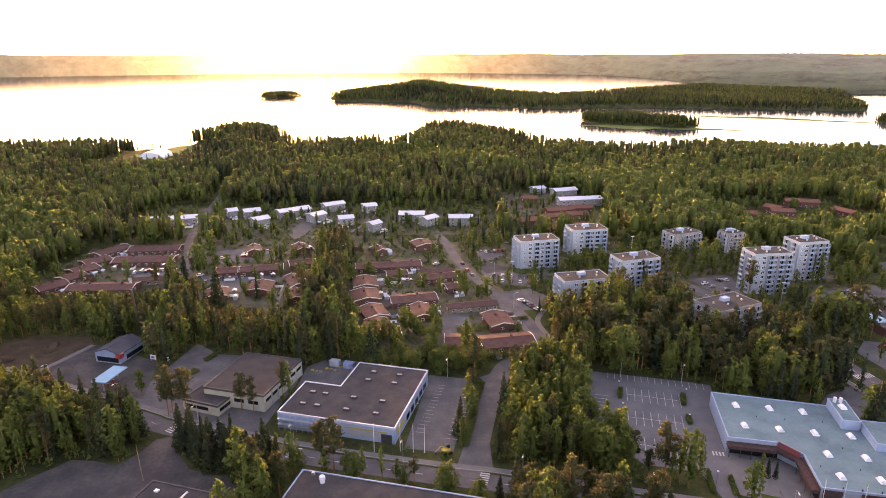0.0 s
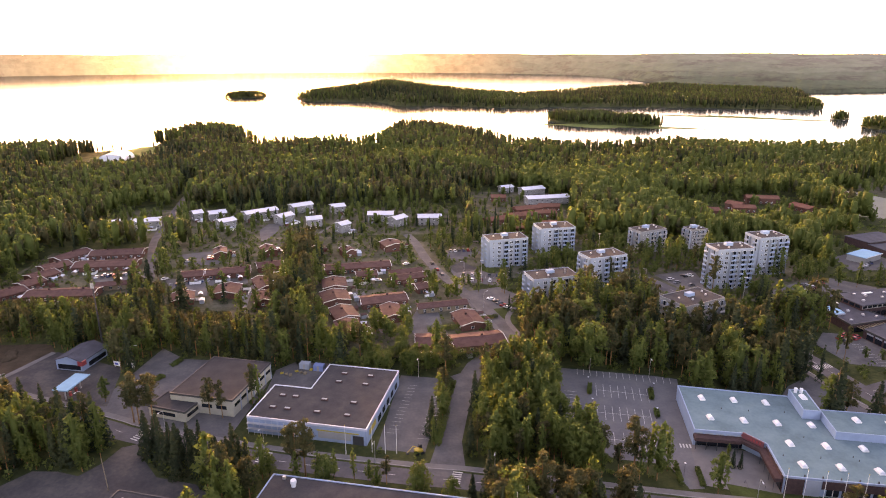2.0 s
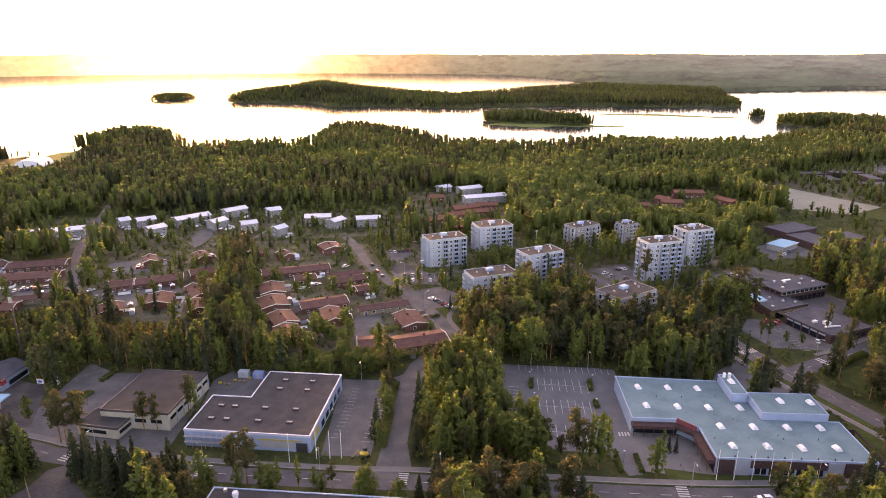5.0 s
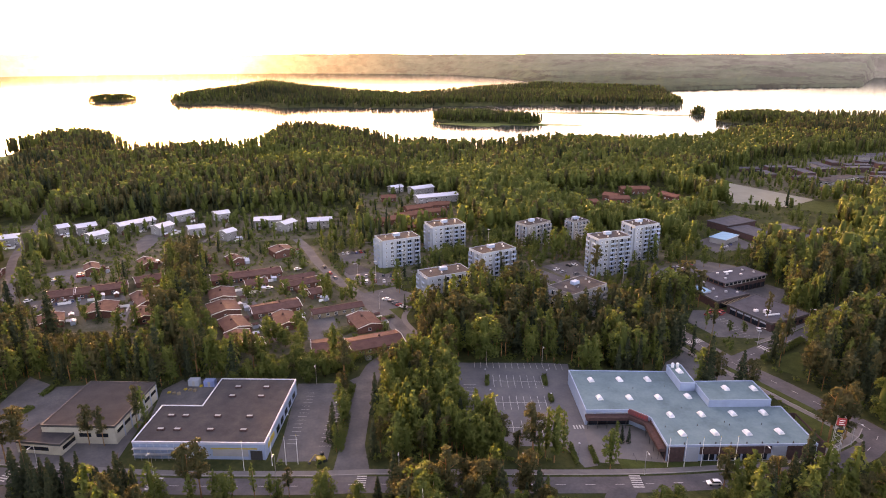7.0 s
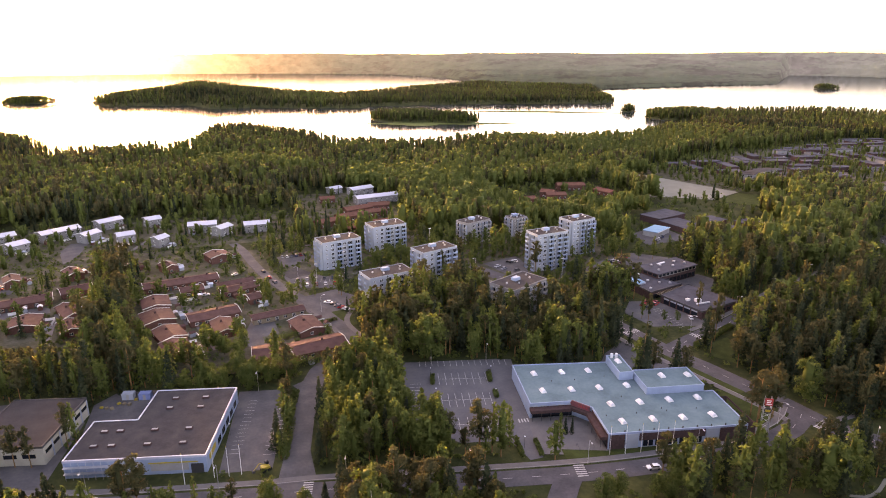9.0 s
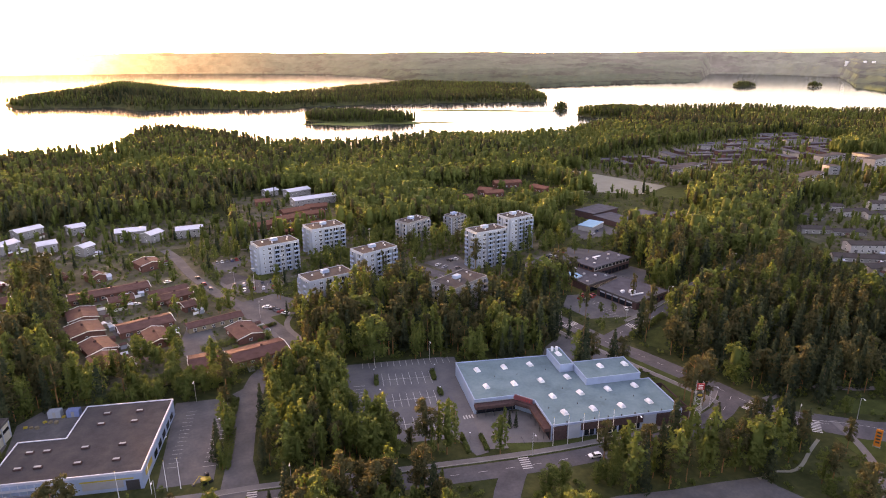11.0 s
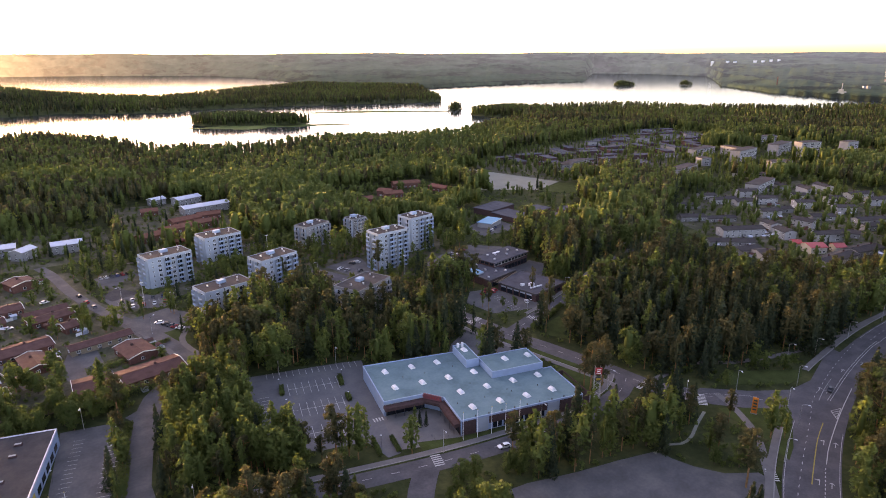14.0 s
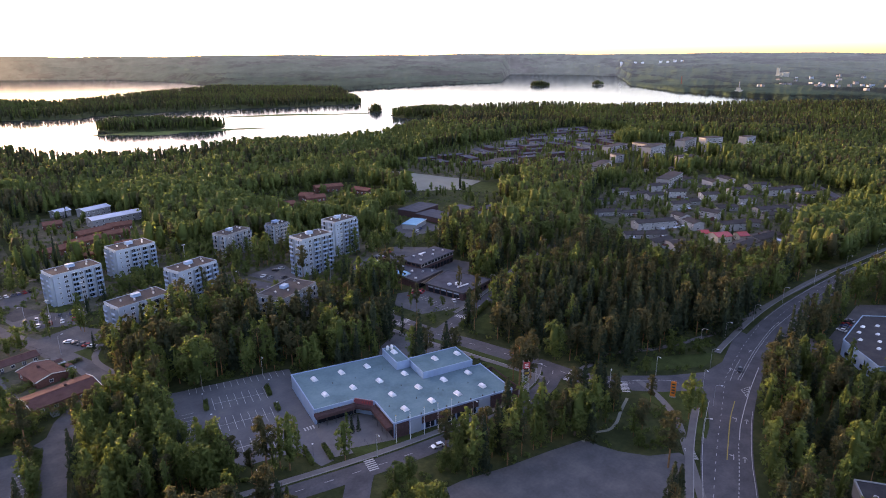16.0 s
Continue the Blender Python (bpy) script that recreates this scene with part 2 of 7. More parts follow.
def bulk(name, verts, tris, mat):
    """A mesh from numpy arrays of triangles."""
    me = bpy.data.meshes.new(name)
    nv, nf = len(verts), len(tris)
    me.vertices.add(nv), me.loops.add(nf * 3), me.polygons.add(nf)
    me.vertices.foreach_set("co", np.ascontiguousarray(verts, np.float32).ravel())
    me.loops.foreach_set("vertex_index", np.ascontiguousarray(tris, np.int32).ravel())
    me.polygons.foreach_set("loop_start", np.arange(0, nf * 3, 3, dtype=np.int32))
    me.materials.append(mat)
    me.update(calc_edges=True)
    return me


def spline(points, step=6.0):
    """A smooth line through a few points."""
    P = [np.array(p, float) for p in points]
    P = [2 * P[0] - P[1]] + P + [2 * P[-1] - P[-2]]
    out = []
    for a, b, c, d in zip(P, P[1:], P[2:], P[3:]):
        n = max(1, int(np.linalg.norm(c - b) / step))
        for k in range(n):
            t = k / n
            out.append(0.5 * (2 * b + (c - a) * t + (2 * a - 5 * b + 4 * c - d) * t * t + (3 * b - a - 3 * c + d) * t ** 3))
    out.append(P[-2])
    return np.array(out)


def ribbon(line, left, right, z0, z1):
    """A flat strip along a line, from left to right of it, with its edges down to z0."""
    d = np.gradient(line, axis=0)
    d /= np.linalg.norm(d, axis=1)[:, None]
    nrm = np.stack([-d[:, 1], d[:, 0]], 1)
    s = Shape()
    a, b, n = line + nrm * left, line + nrm * right, len(line)
    p = [(*q, z1) for q in a] + [(*q, z1) for q in b] + [(*q, z0) for q in a] + [(*q, z0) for q in b]
    f = []
    for k in range(n - 1):
        f += [(k, n + k, n + k + 1, k + 1), (2 * n + k, k, k + 1, 2 * n + k + 1), (n + k, 3 * n + k, 3 * n + k + 1, n + k + 1)]
    return s.add(p, f)


def along(line, spacing, start=0.0):
    """Places and headings every so many metres along a line."""
    seg = np.linalg.norm(np.diff(line, axis=0), axis=1)
    cum = np.concatenate([[0], np.cumsum(seg)])
    out, s = [], start
    while s < cum[-1]:
        k = min(len(seg) - 1, int(np.searchsorted(cum, s, "right") - 1))
        f = (s - cum[k]) / seg[k]
        d = line[k + 1] - line[k]
        out.append((*(line[k] + d * f), math.degrees(math.atan2(d[1], d[0]))))
        s += spacing
    return out


# ---- the lie of the land ----
NEAR_SHORE = [(-180, 1500), (-60, 1500), (-42, 1080), (-34.8, 1050), (-28.1, 1000), (-26.5, 985), (-22, 978), (-20.9, 1060), (-19, 1150),
              (-16.5, 1165), (-14.5, 1080), (-13.2, 950), (-11.3, 960), (-8.3, 915), (-3, 925), (-2.2, 1000), (-1, 1120), (1, 1150),
              (4, 1060), (8.4, 935), (13.3, 865), (17, 880), (23.7, 950), (30, 960), (34.6, 985), (36.5, 1075), (38.4, 1175), (40.4, 1250), (41.0, 1480)]
NEAR_SHORE_EAST = [(41.6, 1540), (43, 1580), (51, 1600), (60, 1640), (68, 1800), (75, 1950), (95, 2300), (180, 1500)]
MID_NEAR = [(-9.8, 2060), (-9.2, 1880), (-6, 1850), (-2.4, 1815), (-0.9, 1660), (2.8, 1690), (6, 1640), (11, 1605), (12, 1660), (16, 1685), (22, 1722), (27, 1745), (33.4, 1795)]
MID_FAR = [(-9.8, 2075), (-7, 2300), (-2, 2500), (4, 2300), (10, 2050), (14, 2250), (18, 2500), (22, 2780), (31.2, 2650), (32.4, 2050), (33.4, 1840)]
MID_HILL = [(-9.8, 0), (-7.5, 8), (-2.1, 26), (1, 16), (4, 8), (7, 0), (14, 2), (18, 6), (25, 2), (33, 0)]
FAR_SHORE = [(-180, 3000), (-60, 4300), (-34, 4680), (-8, 4680), (-1, 4600), (6, 4450), (10, 4300), (14, 4150), (19, 3500), (22.5, 2750), (32.5, 2520),
             (36.5, 2700), (40.4, 2880), (45.7, 3120), (46.4, 4300), (51, 4250), (55.4, 4000), (56.6, 2840), (60.4, 2420), (64.3, 2240), (68.4, 2080), (80, 2000), (110, 2400), (180, 3000)]
# islands: azimuth, distance, half width across, half depth
ISLANDS = [(-13.9, 2110, 70, 45), (15.6, 1330, 80, 70), (19.2, 1290, 62, 45), (34.6, 1560, 18, 18), (49.0, 2790, 46, 30), (53.9, 2890, 28, 20), (-34, 3900, 260, 120), (39.7, 1440, 96, 78)]
LAKE = -6.0


def shore_tables():
    a = NEAR_SHORE + NEAR_SHORE_EAST
    return (np.array(sorted(a)), np.array(MID_NEAR), np.array(MID_FAR), np.array(MID_HILL), np.array(FAR_SHORE))


T_NEAR, T_MIDN, T_MIDF, T_HILL, T_FAR = shore_tables()


def inland(x, y):
    """Metres from the nearest shore (positive on land), and the hill's height there."""
    az, r = np.degrees(np.arctan2(x, y)), np.hypot(x, y)
    rough = 9 * np.sin(az * 7.3) + 6 * np.sin(az * 17.1 + 1) + 4 * np.sin(az * 41 + 2)
    main = np.interp(az, *T_NEAR.T) + rough - r
    near_mid = np.interp(az, *T_MIDN.T) - rough * 0.7
    mid = np.minimum(r - near_mid, np.interp(az, *T_MIDF.T) + rough - r)
    mid = np.where((az > -9.8) & (az < 33.4), mid, -99)
    hill = np.where(mid > 0, np.interp(az, *T_HILL.T) * np.clip(mid / 160, 0, 1), 0)
    out = np.maximum(main, mid)
    for a, d, w, h in ISLANDS:
        cx, cy = d * math.sin(radians(a)), d * math.cos(radians(a))
        ux, uy = math.cos(radians(a)), -math.sin(radians(a))
        e = 1 - np.hypot(((x - cx) * ux + (y - cy) * uy) / w, ((x - cx) * uy * -1 + (y - cy) * ux) / h)
        out = np.maximum(out, e * min(w, h) + rough * 0.15)
    return out, hill, main


def height(x, y):
    s, hill, _ = inland(x, y)
    t = np.clip((s + 12) / 34, 0, 1)
    return -9 + 9 * t * t * (3 - 2 * t) + hill


def ground_mesh():
    az = np.concatenate([np.arange(-48, 92, 0.5), np.arange(92, 312, 4)])
    rr = np.concatenate([[0.0, 60], np.arange(120, 780, 60), np.arange(780, 1700, 11), np.arange(1700, 3000, 30), [3100, 3400, 4000, 4900]])
    A, Rr = np.meshgrid(np.radians(az), rr, indexing="ij")
    x, y = Rr * np.sin(A), Rr * np.cos(A)
    z = height(x, y)
    far = np.clip(Rr - 3000, 0, None)
    z = np.where(far > 0, -9, z)
    na, nr = A.shape
    idx = np.arange(na * nr).reshape(na, nr)
    a, b = idx, np.roll(idx, -1, 0)
    q = [a[:, :-1], a[:, 1:], b[:, 1:], b[:, :-1]]
    t = np.concatenate([np.stack([q[0], q[1], q[2]], -1).reshape(-1, 3), np.stack([q[0], q[2], q[3]], -1).reshape(-1, 3)])
    me = bulk("ground", np.stack([x, y, z], -1).reshape(-1, 3), t, M_GROUND)
    me.polygons.foreach_set("use_smooth", np.ones(len(t), bool))
    return me


single("ground", ground_mesh(), M_GROUND, "mossy green and brown ground sheet with lake shores", "ground", "structure")

water = Shape()
ringp = [(5200 * math.cos(2 * math.pi * k / 96), 5200 * math.sin(2 * math.pi * k / 96), LAKE) for k in range(96)]
single("water", water.add(ringp, [tuple(range(96))]), M_WATER, "calm lake water reflecting the evening sky", "lake", "structure")


def far_hills():
    """Wooded ridges behind one another, from the far shore to the horizon, each with a ragged line of treetops."""
    rng = np.random.RandomState(44)
    az = np.arange(-60, 100, 0.12)
    r0 = np.interp(az, *T_FAR.T) + 9 * np.sin(az * 7.3) + 12 * np.sin(az * 3.1)
    tan0, tan1 = (LAKE + 10 - HOVER) / r0, -0.0012 + 0.0007 * np.sin(az * 0.31) + 0.0004 * np.sin(az * 0.9 + 1)
    rings = [(r0, 0 * az + LAKE - 2), (r0 + 6, LAKE + 9 + 3 * rng.rand(len(az)))]
    ridges = 5
    for k in range(1, ridges + 1):
        q = k / ridges
        wave = 0.5 * np.sin(az * (0.17 + 0.05 * k) + 2.1 * k) + 0.3 * np.sin(az * (0.43 + 0.07 * k) + 5.3 * k) + 0.2 * np.sin(az * 1.3 + k)
        rk = r0 + (4860 - r0) * np.clip(q + 0.03 * wave * (k < ridges), 0, 1)
        slope = tan0 + (tan1 - tan0) * q ** 0.8 + 0.0085 * wave * (1 - q) ** 0.5 * min(1.0, k / 2)
        slope = np.minimum(slope, tan1)
        crest = HOVER + rk * slope
        step = (4860 - r0) / ridges
        rings.append((rk - 0.45 * step, np.maximum(crest - 34, LAKE + 10) - 3 * rng.rand(len(az))))
        rings.append((rk - 8, crest - 7 + 2 * rng.rand(len(az))))
        rings.append((rk, crest + (2.6 if k < ridges else 1.2) * (rng.rand(len(az)) - 0.5) * 2))
    A = np.repeat(az[:, None], len(rings), 1)
    r, z = np.stack([p[0] for p in rings], 1), np.stack([p[1] for p in rings], 1)
    x, y = r * np.sin(np.radians(A)), r * np.cos(np.radians(A))
    na, nr = A.shape
    i = np.arange(na * nr).reshape(na, nr)
    a, b, c, d = i[:-1, :-1], i[:-1, 1:], i[1:, 1:], i[1:, :-1]
    t = np.concatenate([np.stack([a, b, c], -1).reshape(-1, 3), np.stack([a, c, d], -1).reshape(-1, 3)])
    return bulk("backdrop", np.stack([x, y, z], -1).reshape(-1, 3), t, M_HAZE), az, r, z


hills_mesh, HILL_AZ, HILL_R, HILL_Z = far_hills()


def far_height(az, r):
    """The far land's height at an azimuth and a distance."""
    k = int(np.argmin(np.abs(HILL_AZ - az)))
    o = np.argsort(HILL_R[k])
    return float(np.interp(r, HILL_R[k][o], HILL_Z[k][o]))


single("backdrop", hills_mesh, M_HAZE, "far wooded hills beyond the lake with haze painted as a glow", "hills", "structure")

# ---- roads, yards and fields ----
R_MAIN = spline([(-185, 232), (-113.6, 201.5), (-95.5, 193), (-48.8, 177.5), (-1, 166), (13, 163.6), (56, 153.4), (90.5, 145.5), (117, 141), (150, 138), (176, 143), (188, 150)])
R_UPPER = spline([(128, 352), (140, 325), (150, 297), (157, 275), (162, 260), (166, 246), (168.5, 234), (171, 220), (174, 204), (178.3, 190), (181.2, 178), (184, 167), (186.8, 155), (188.8, 143), (193, 132.5), (200, 123.3), (213, 111.7), (227, 101)])
R_HIGH = spline([(60, 8), (120, 40), (165.8, 64.5), (186.4, 75.6), (214.6, 88), (248, 99), (275, 104), (313, 108.6), (351, 110), (398, 109), (444, 105), (520, 98), (700, 80)])
R_MALL = spline([(178, 209), (190, 213.3), (198, 216), (213.5, 220.3), (230, 226.5), (270, 243), (330, 262)])
R_DRIVE = spline([(7, 166), (11, 182), (16, 206), (21, 224), (26, 238), (38, 252), (45, 265), (39, 289), (33, 310)])
R_WEST = spline([(-150, 340), (-156, 365), (-178, 427), (-189, 483), (-204, 565), (-215, 640)])
R_HOMES = spline([(33, 312), (20, 343), (9, 381), (2, 419), (-4, 440)])
R_SIDE = spline([(91, 146), (82, 136), (72, 120), (62, 100), (50, 70)])
R_EAST = spline([(520, 98), (560, 128), (610, 175), (690, 240)])
ROADS = [(R_MAIN, 3.8), (R_UPPER, 4.7), (R_HIGH, 7.9), (R_MALL, 4.0), (R_DRIVE, 4.1), (R_WEST, 2.6), (R_HOMES, 3.0), (R_EAST, 4), (R_SIDE, 4)]
for k, (line, half) in enumerate(ROADS):
    single("road_%d" % (k + 1), ribbon(line, half, -half, -0.2, 0.056 + 0.012 * k), M_YARD if line is R_DRIVE or line is R_HOMES else M_ASPHALT, "grey asphalt road with faded paint", "road", "structure")
# footways beside the streets
WALKS = [(R_MAIN, 7.3, 4.9), (R_UPPER[R_UPPER[:, 1] > 146], -8.4, -10.8), (R_HIGH[(R_HIGH[:, 0] > 150) & (R_HIGH[:, 0] < 212)], 12.5, 10.0), (R_MALL[3:], 7.0, 4.8), (R_HIGH[R_HIGH[:, 0] > 250], 13.5, 11.0)]
for k, (line, a, b) in enumerate(WALKS):
    single("pavement_%d" % (k + 60), ribbon(line, a, b, -0.1, 0.16 + 0.006 * k), M_PAVE, "paved footway beside the road", "pavement", "structure")
    kerb = ribbon(line, (b if a > 0 else a) + 0.14, (b if a > 0 else a) - 0.14, -0.1, 0.19 + 0.006 * k)
    single("kerb_%d" % (k + 1), kerb, M_KERB, "grey kerb stone edge", "kerb", "structure")

YARDS = [
    ("store", M_YARD, [(-13, 181), (-5.5, 231), (13, 227), (3, 178)]),
    ("market", M_PARKING, [(60, 234), (97, 225), (105, 222), (93, 178), (86.5, 156), (82, 156), (80, 168), (64, 172), (50, 189)]),
    ("drive", M_YARD, [(4.2, 171), (9.3, 193), (13.7, 203.2), (17.1, 223.7), (14.5, 229), (26, 236), (23.7, 226.7), (19, 203), (15.6, 186.4), (15.6, 170)]),
    ("entrance", M_PAVE, [(92, 180), (113, 172), (109, 152.5), (101, 152.5), (86, 158)]),
    ("works", M_YARD, [(-66, 246), (-58, 226), (-64, 186), (-92, 196), (-119, 213), (-111, 261), (-98, 250)]),
    ("fuel", M_GRAVEL, [(-170, 228), (-163, 241), (-156, 260), (-121, 243), (-114, 213), (-142, 213)]),
    ("west", M_GRAVEL, [(-140, 150), (-127.5, 166), (-120, 175), (-112, 174.5), (-104.4, 171.8), (-100, 178), (-97.4, 186.3), (-93, 188), (-88, 180), (-80, 170), (-67, 166), (-57, 158), (-60, 130), (-110, 120)]),
    ("south", M_YARD, [(96, 123), (110.7, 121.5), (127, 117), (142, 114), (157.4, 110.2), (157.6, 105), (160, 98.5), (165, 91), (174, 85.5), (174, 82), (168, 80), (159, 78), (144, 72), (120, 60), (90, 90)]),
    ("shops", M_YARD, [(191, 262), (204, 258), (216, 247), (212, 228), (207, 224), (183, 231), (180, 250)]),
    ("shops_back", M_YARD, [(196, 303), (222, 305), (248, 303), (258, 318), (242, 334), (214, 326), (194, 314)]),
    ("shops_court", M_YARD, [(224, 264), (231, 263), (240, 259), (258, 274), (254, 286), (222, 278)]),
    ("homes", M_YARD, [(24, 322), (48, 330), (60, 312), (42, 296), (30, 300)]),
    ("flats", M_YARD, [(22, 362), (40, 358), (58, 344), (48, 332), (26, 340)]),
    ("flats_back", M_YARD, [(21.9, 400), (43, 401.5), (45, 392.5), (28.7, 378), (22.8, 379.3)]),
    ("flats_east", M_YARD, [(142, 345), (168, 352), (165, 322), (150, 315)]),
        ("court_west", M_YARD, [(-190, 362), (-155, 365), (-152, 346), (-178, 345)]),
    ("court_north", M_YARD, [(-150, 400), (-122, 410), (-118, 380), (-140, 375)]),
    ("service", M_YARD, [(131, 197.5), (142, 196), (150, 190), (172, 186), (171, 212), (160, 222), (146, 214)]),
    ("school", M_YARD, [(262, 345), (300, 348), (300, 382), (296, 384), (268, 372)]),
    ("store_back", M_YARD, [(-57.5, 218), (-52, 216), (-38.5, 212), (-33.5, 231.5), (-32, 242), (-50, 245), (-57, 238)]),
    ("east", M_YARD, [(292, 78.5), (300, 86), (360, 92), (372, 80), (346, 64), (326, 82)]),
    ("court_inner", M_YARD, [(1.8, 299.5), (12.5, 295.8), (13.9, 278.3), (16, 269), (0.1, 270.1), (-3.1, 275.2), (-2, 284)]),
    ("court_mid", M_YARD, [(-143, 352), (-129, 353.5), (-96, 351), (-93.5, 343), (-115.9, 340.6), (-111, 325), (-119, 325), (-136, 338.7)]),
    ("court_white", M_YARD, [(-112.6, 456), (-109.5, 476), (-98, 474), (-100, 433.5), (-105, 428.3)]),
    ("junction", M_ASPHALT, [(204, 128), (218.5, 115.5), (232, 107.5), (246, 107), (266, 113), (283, 118), (280, 108), (236, 97), (222, 93), (211.5, 94.5), (216.5, 100.5), (207, 108), (197, 118.5)]),
]
for k, (nm, mat, poly) in enumerate(YARDS):
    lab = "worn grey asphalt yard" if mat in (M_YARD, M_GRAVEL) else "grey paved forecourt" if mat is M_PAVE else "asphalt car park with painted bays"
    single("pavement_%d" % (k + 5), Shape().prism(poly, -0.2, 0.016 + 0.0013 * k), mat, lab, "yard", "structure")
FIELDS = [
    ("lawn", M_LAWN, [(36.6, 297.6), (45.6, 299.4), (49.2, 290.9), (50.8, 279.8), (43, 277), (40.3, 286)], "mown green lawn", "lawn"),
    ("playground", M_GRAVEL, [(22, 366), (31, 376), (39.8, 360.5), (26, 355)], "worn sandy playground between the flats", "playground"),
    ("lawn", M_PLOT, [(-104.8, 311.4), (-91, 311), (-87, 293.8), (-102.7, 297.9)], "worn grass plot behind the houses", "lawn"),
    ("lawn", M_LAWN, [(42.4, 372), (54, 360), (46, 352), (41, 360)], "mown lawn beside the flats", "lawn"),
    ("lawn", M_LAWN, [(93, 152), (133, 142.6), (132, 146), (110, 151.6), (94, 158)], "mown green verge before the shop", "lawn"),
    ("lawn", M_LAWN, [(166.2, 205), (170.2, 190.5), (173.1, 178.5), (176, 167.5), (178.9, 168.2), (176.2, 178.9), (173.3, 190.8), (169.0, 205.3)], "sunburnt green verge beside the road", "lawn"),
    ("lawn", M_LAWN, [(192, 206), (208, 210), (204, 200), (193, 188), (188.5, 196)], "green verge at the road junction", "lawn"),
    ("lawn", M_LAWN, [(211, 126), (225, 128.5), (238.5, 122), (252, 113.5), (246, 110.5), (237, 110), (223, 118.5)], "green lawn by the crossing", "lawn"),
    ("lawn", M_LAWN, [(197, 115), (207, 108.5), (217, 101), (214, 97), (209, 94), (196, 86.5), (188, 83.5), (190, 91), (193, 100)], "green lawn by the crossing", "lawn"),
    ("lawn", M_LAWN, [(443, 458), (470, 430), (430, 395), (400, 440)], "green sports meadow", "lawn"),
    ("sports_field", M_SAND, [(381, 560), (415, 569), (446, 462), (402, 443), (358, 474)], "pale sand sports field", "field"),
    ("bare_ground", M_SOIL, [(-206, 238), (-167.5, 235), (-163.6, 241.5), (-156.5, 259), (-163, 268), (-190, 268), (-204, 258)], "bare brown soil of a cleared plot", "ground"),
    ("lawn", M_LAWN, [(166, 150), (178, 148), (176, 176), (166, 168)], "green verge beside the shop", "lawn"),
    ("shore_meadow", M_REED, [(-375, 905), (-330, 920), (-330, 800), (-400, 800)], "pale green shore meadow", "field"),
]
PLOTS = [
    [(-165, 345), (-130, 296), (-88, 290), (-72, 262), (-4, 246), (38, 254), (46, 300), (20, 358), (12, 420), (-60, 442), (-172, 440)],
    [(-235, 318), (-150, 330), (-152, 410), (-235, 408)],
    [(-235, 440), (40, 440), (40, 525), (-235, 525)],
    [(25, 330), (60, 345), (150, 300), (215, 300), (250, 400), (100, 425), (25, 415)],
    [(52, 432), (128, 432), (128, 575), (52, 585)],
    [(372, 178), (450, 168), (650, 172), (650, 330), (500, 352), (410, 296)],
    [(425, 465), (620, 462), (910, 602), (910, 705), (560, 652), (425, 585)],
]
for k, poly in enumerate(PLOTS):
    single("ground_%d" % (k + 20), Shape().prism(poly, -0.4, 0.008 + 0.001 * k), M_PLOT, "gardens and worn yards between the houses", "garden ground", "structure")
R_PATHS = [spline([(299, 90.7), (265, 78), (223, 65.4), (200, 56)], 5), spline([(-170.6, 228.4), (-164.2, 241.3), (-157.2, 259.4)], 3), spline([(157, 68), (176, 83.5), (192, 97), (201, 110), (206, 122)], 3),
           spline([(193, 142), (219, 142), (233, 134), (248, 128.5), (262, 125), (283, 122.5), (342, 122), (399, 120)], 5), spline([(42, 420), (75, 415), (118, 418), (138, 440), (150, 480)], 6),
           spline([(62, 352), (88, 362), (110, 358), (130, 345)], 6), spline([(50, 262), (46, 284), (52, 300)], 4), spline([(-70, 440), (-60, 470), (-55, 505)], 5), spline([(-48, 350), (-30, 330), (-22, 300), (-14, 272)], 4), spline([(-83.5, 288.5), (-88.2, 315.9), (-89.9, 343)], 4), spline([(8.7, 270), (10.8, 263.4), (13, 244)], 4), spline([(-38.2, 353), (-32.4, 329.7), (-27.3, 305)], 4), spline([(32.4, 298.6), (38.3, 279.2), (41.7, 259.2)], 4)]
for k, line in enumerate(R_PATHS):
    single("pavement_%d" % (k + 40), ribbon(line, 1.3, -1.3, -0.1, 0.115 + 0.003 * k), M_PAVE, "narrow paved footpath", "footpath", "structure")
trodden = spline([(155.1, 110), (157.3, 109.8), (162.3, 110.8), (167.1, 108.4), (172.9, 109), (182.3, 113.1), (190.7, 116.3)], 2)
single("pavement_59", ribbon(trodden, 0.55, -0.55, -0.1, 0.1), M_SAND, "trodden sandy path through the grass", "footpath", "structure")
for k, (nm, mat, poly, lab, cat) in enumerate(FIELDS):
    single("ground_%d" % (k + 1), Shape().prism(poly, -0.3, 0.07 + 0.004 * k), mat, lab, cat, "structure")


def reeds(az, r, w, d, seed):
    rng = np.random.RandomState(seed)
    cx, cy = r * math.sin(radians(az)), r * math.cos(radians(az))
    ux, uy = math.cos(radians(az)), -math.sin(radians(az))
    pts = []
    for k in range(48):
        a = 2 * math.pi * k / 48
        q = 1 + 0.3 * math.sin(3 * a + seed) + 0.12 * rng.randn()
        e, g = w * math.cos(a) * q, d * math.sin(a) * q
        pts.append((cx + e * ux + g * -uy, cy + e * uy + g * ux))
    return Shape().prism(pts, LAKE - 0.5, LAKE + 0.35)


for k, row in enumerate([(16.5, 1235, 80, 26), (21.3, 1240, 60, 16), (39.3, 1225, 46, 30), (27.5, 1500, 150, 18), (19.0, 935, 60, 14), (26, 985, 90, 14)]):
    single("reed_bed", reeds(*row, k), M_REED, "flat bed of green reeds at the lake shore", "reeds", "stuff")

# painted marks on the roads
MARK_Z = 0.165


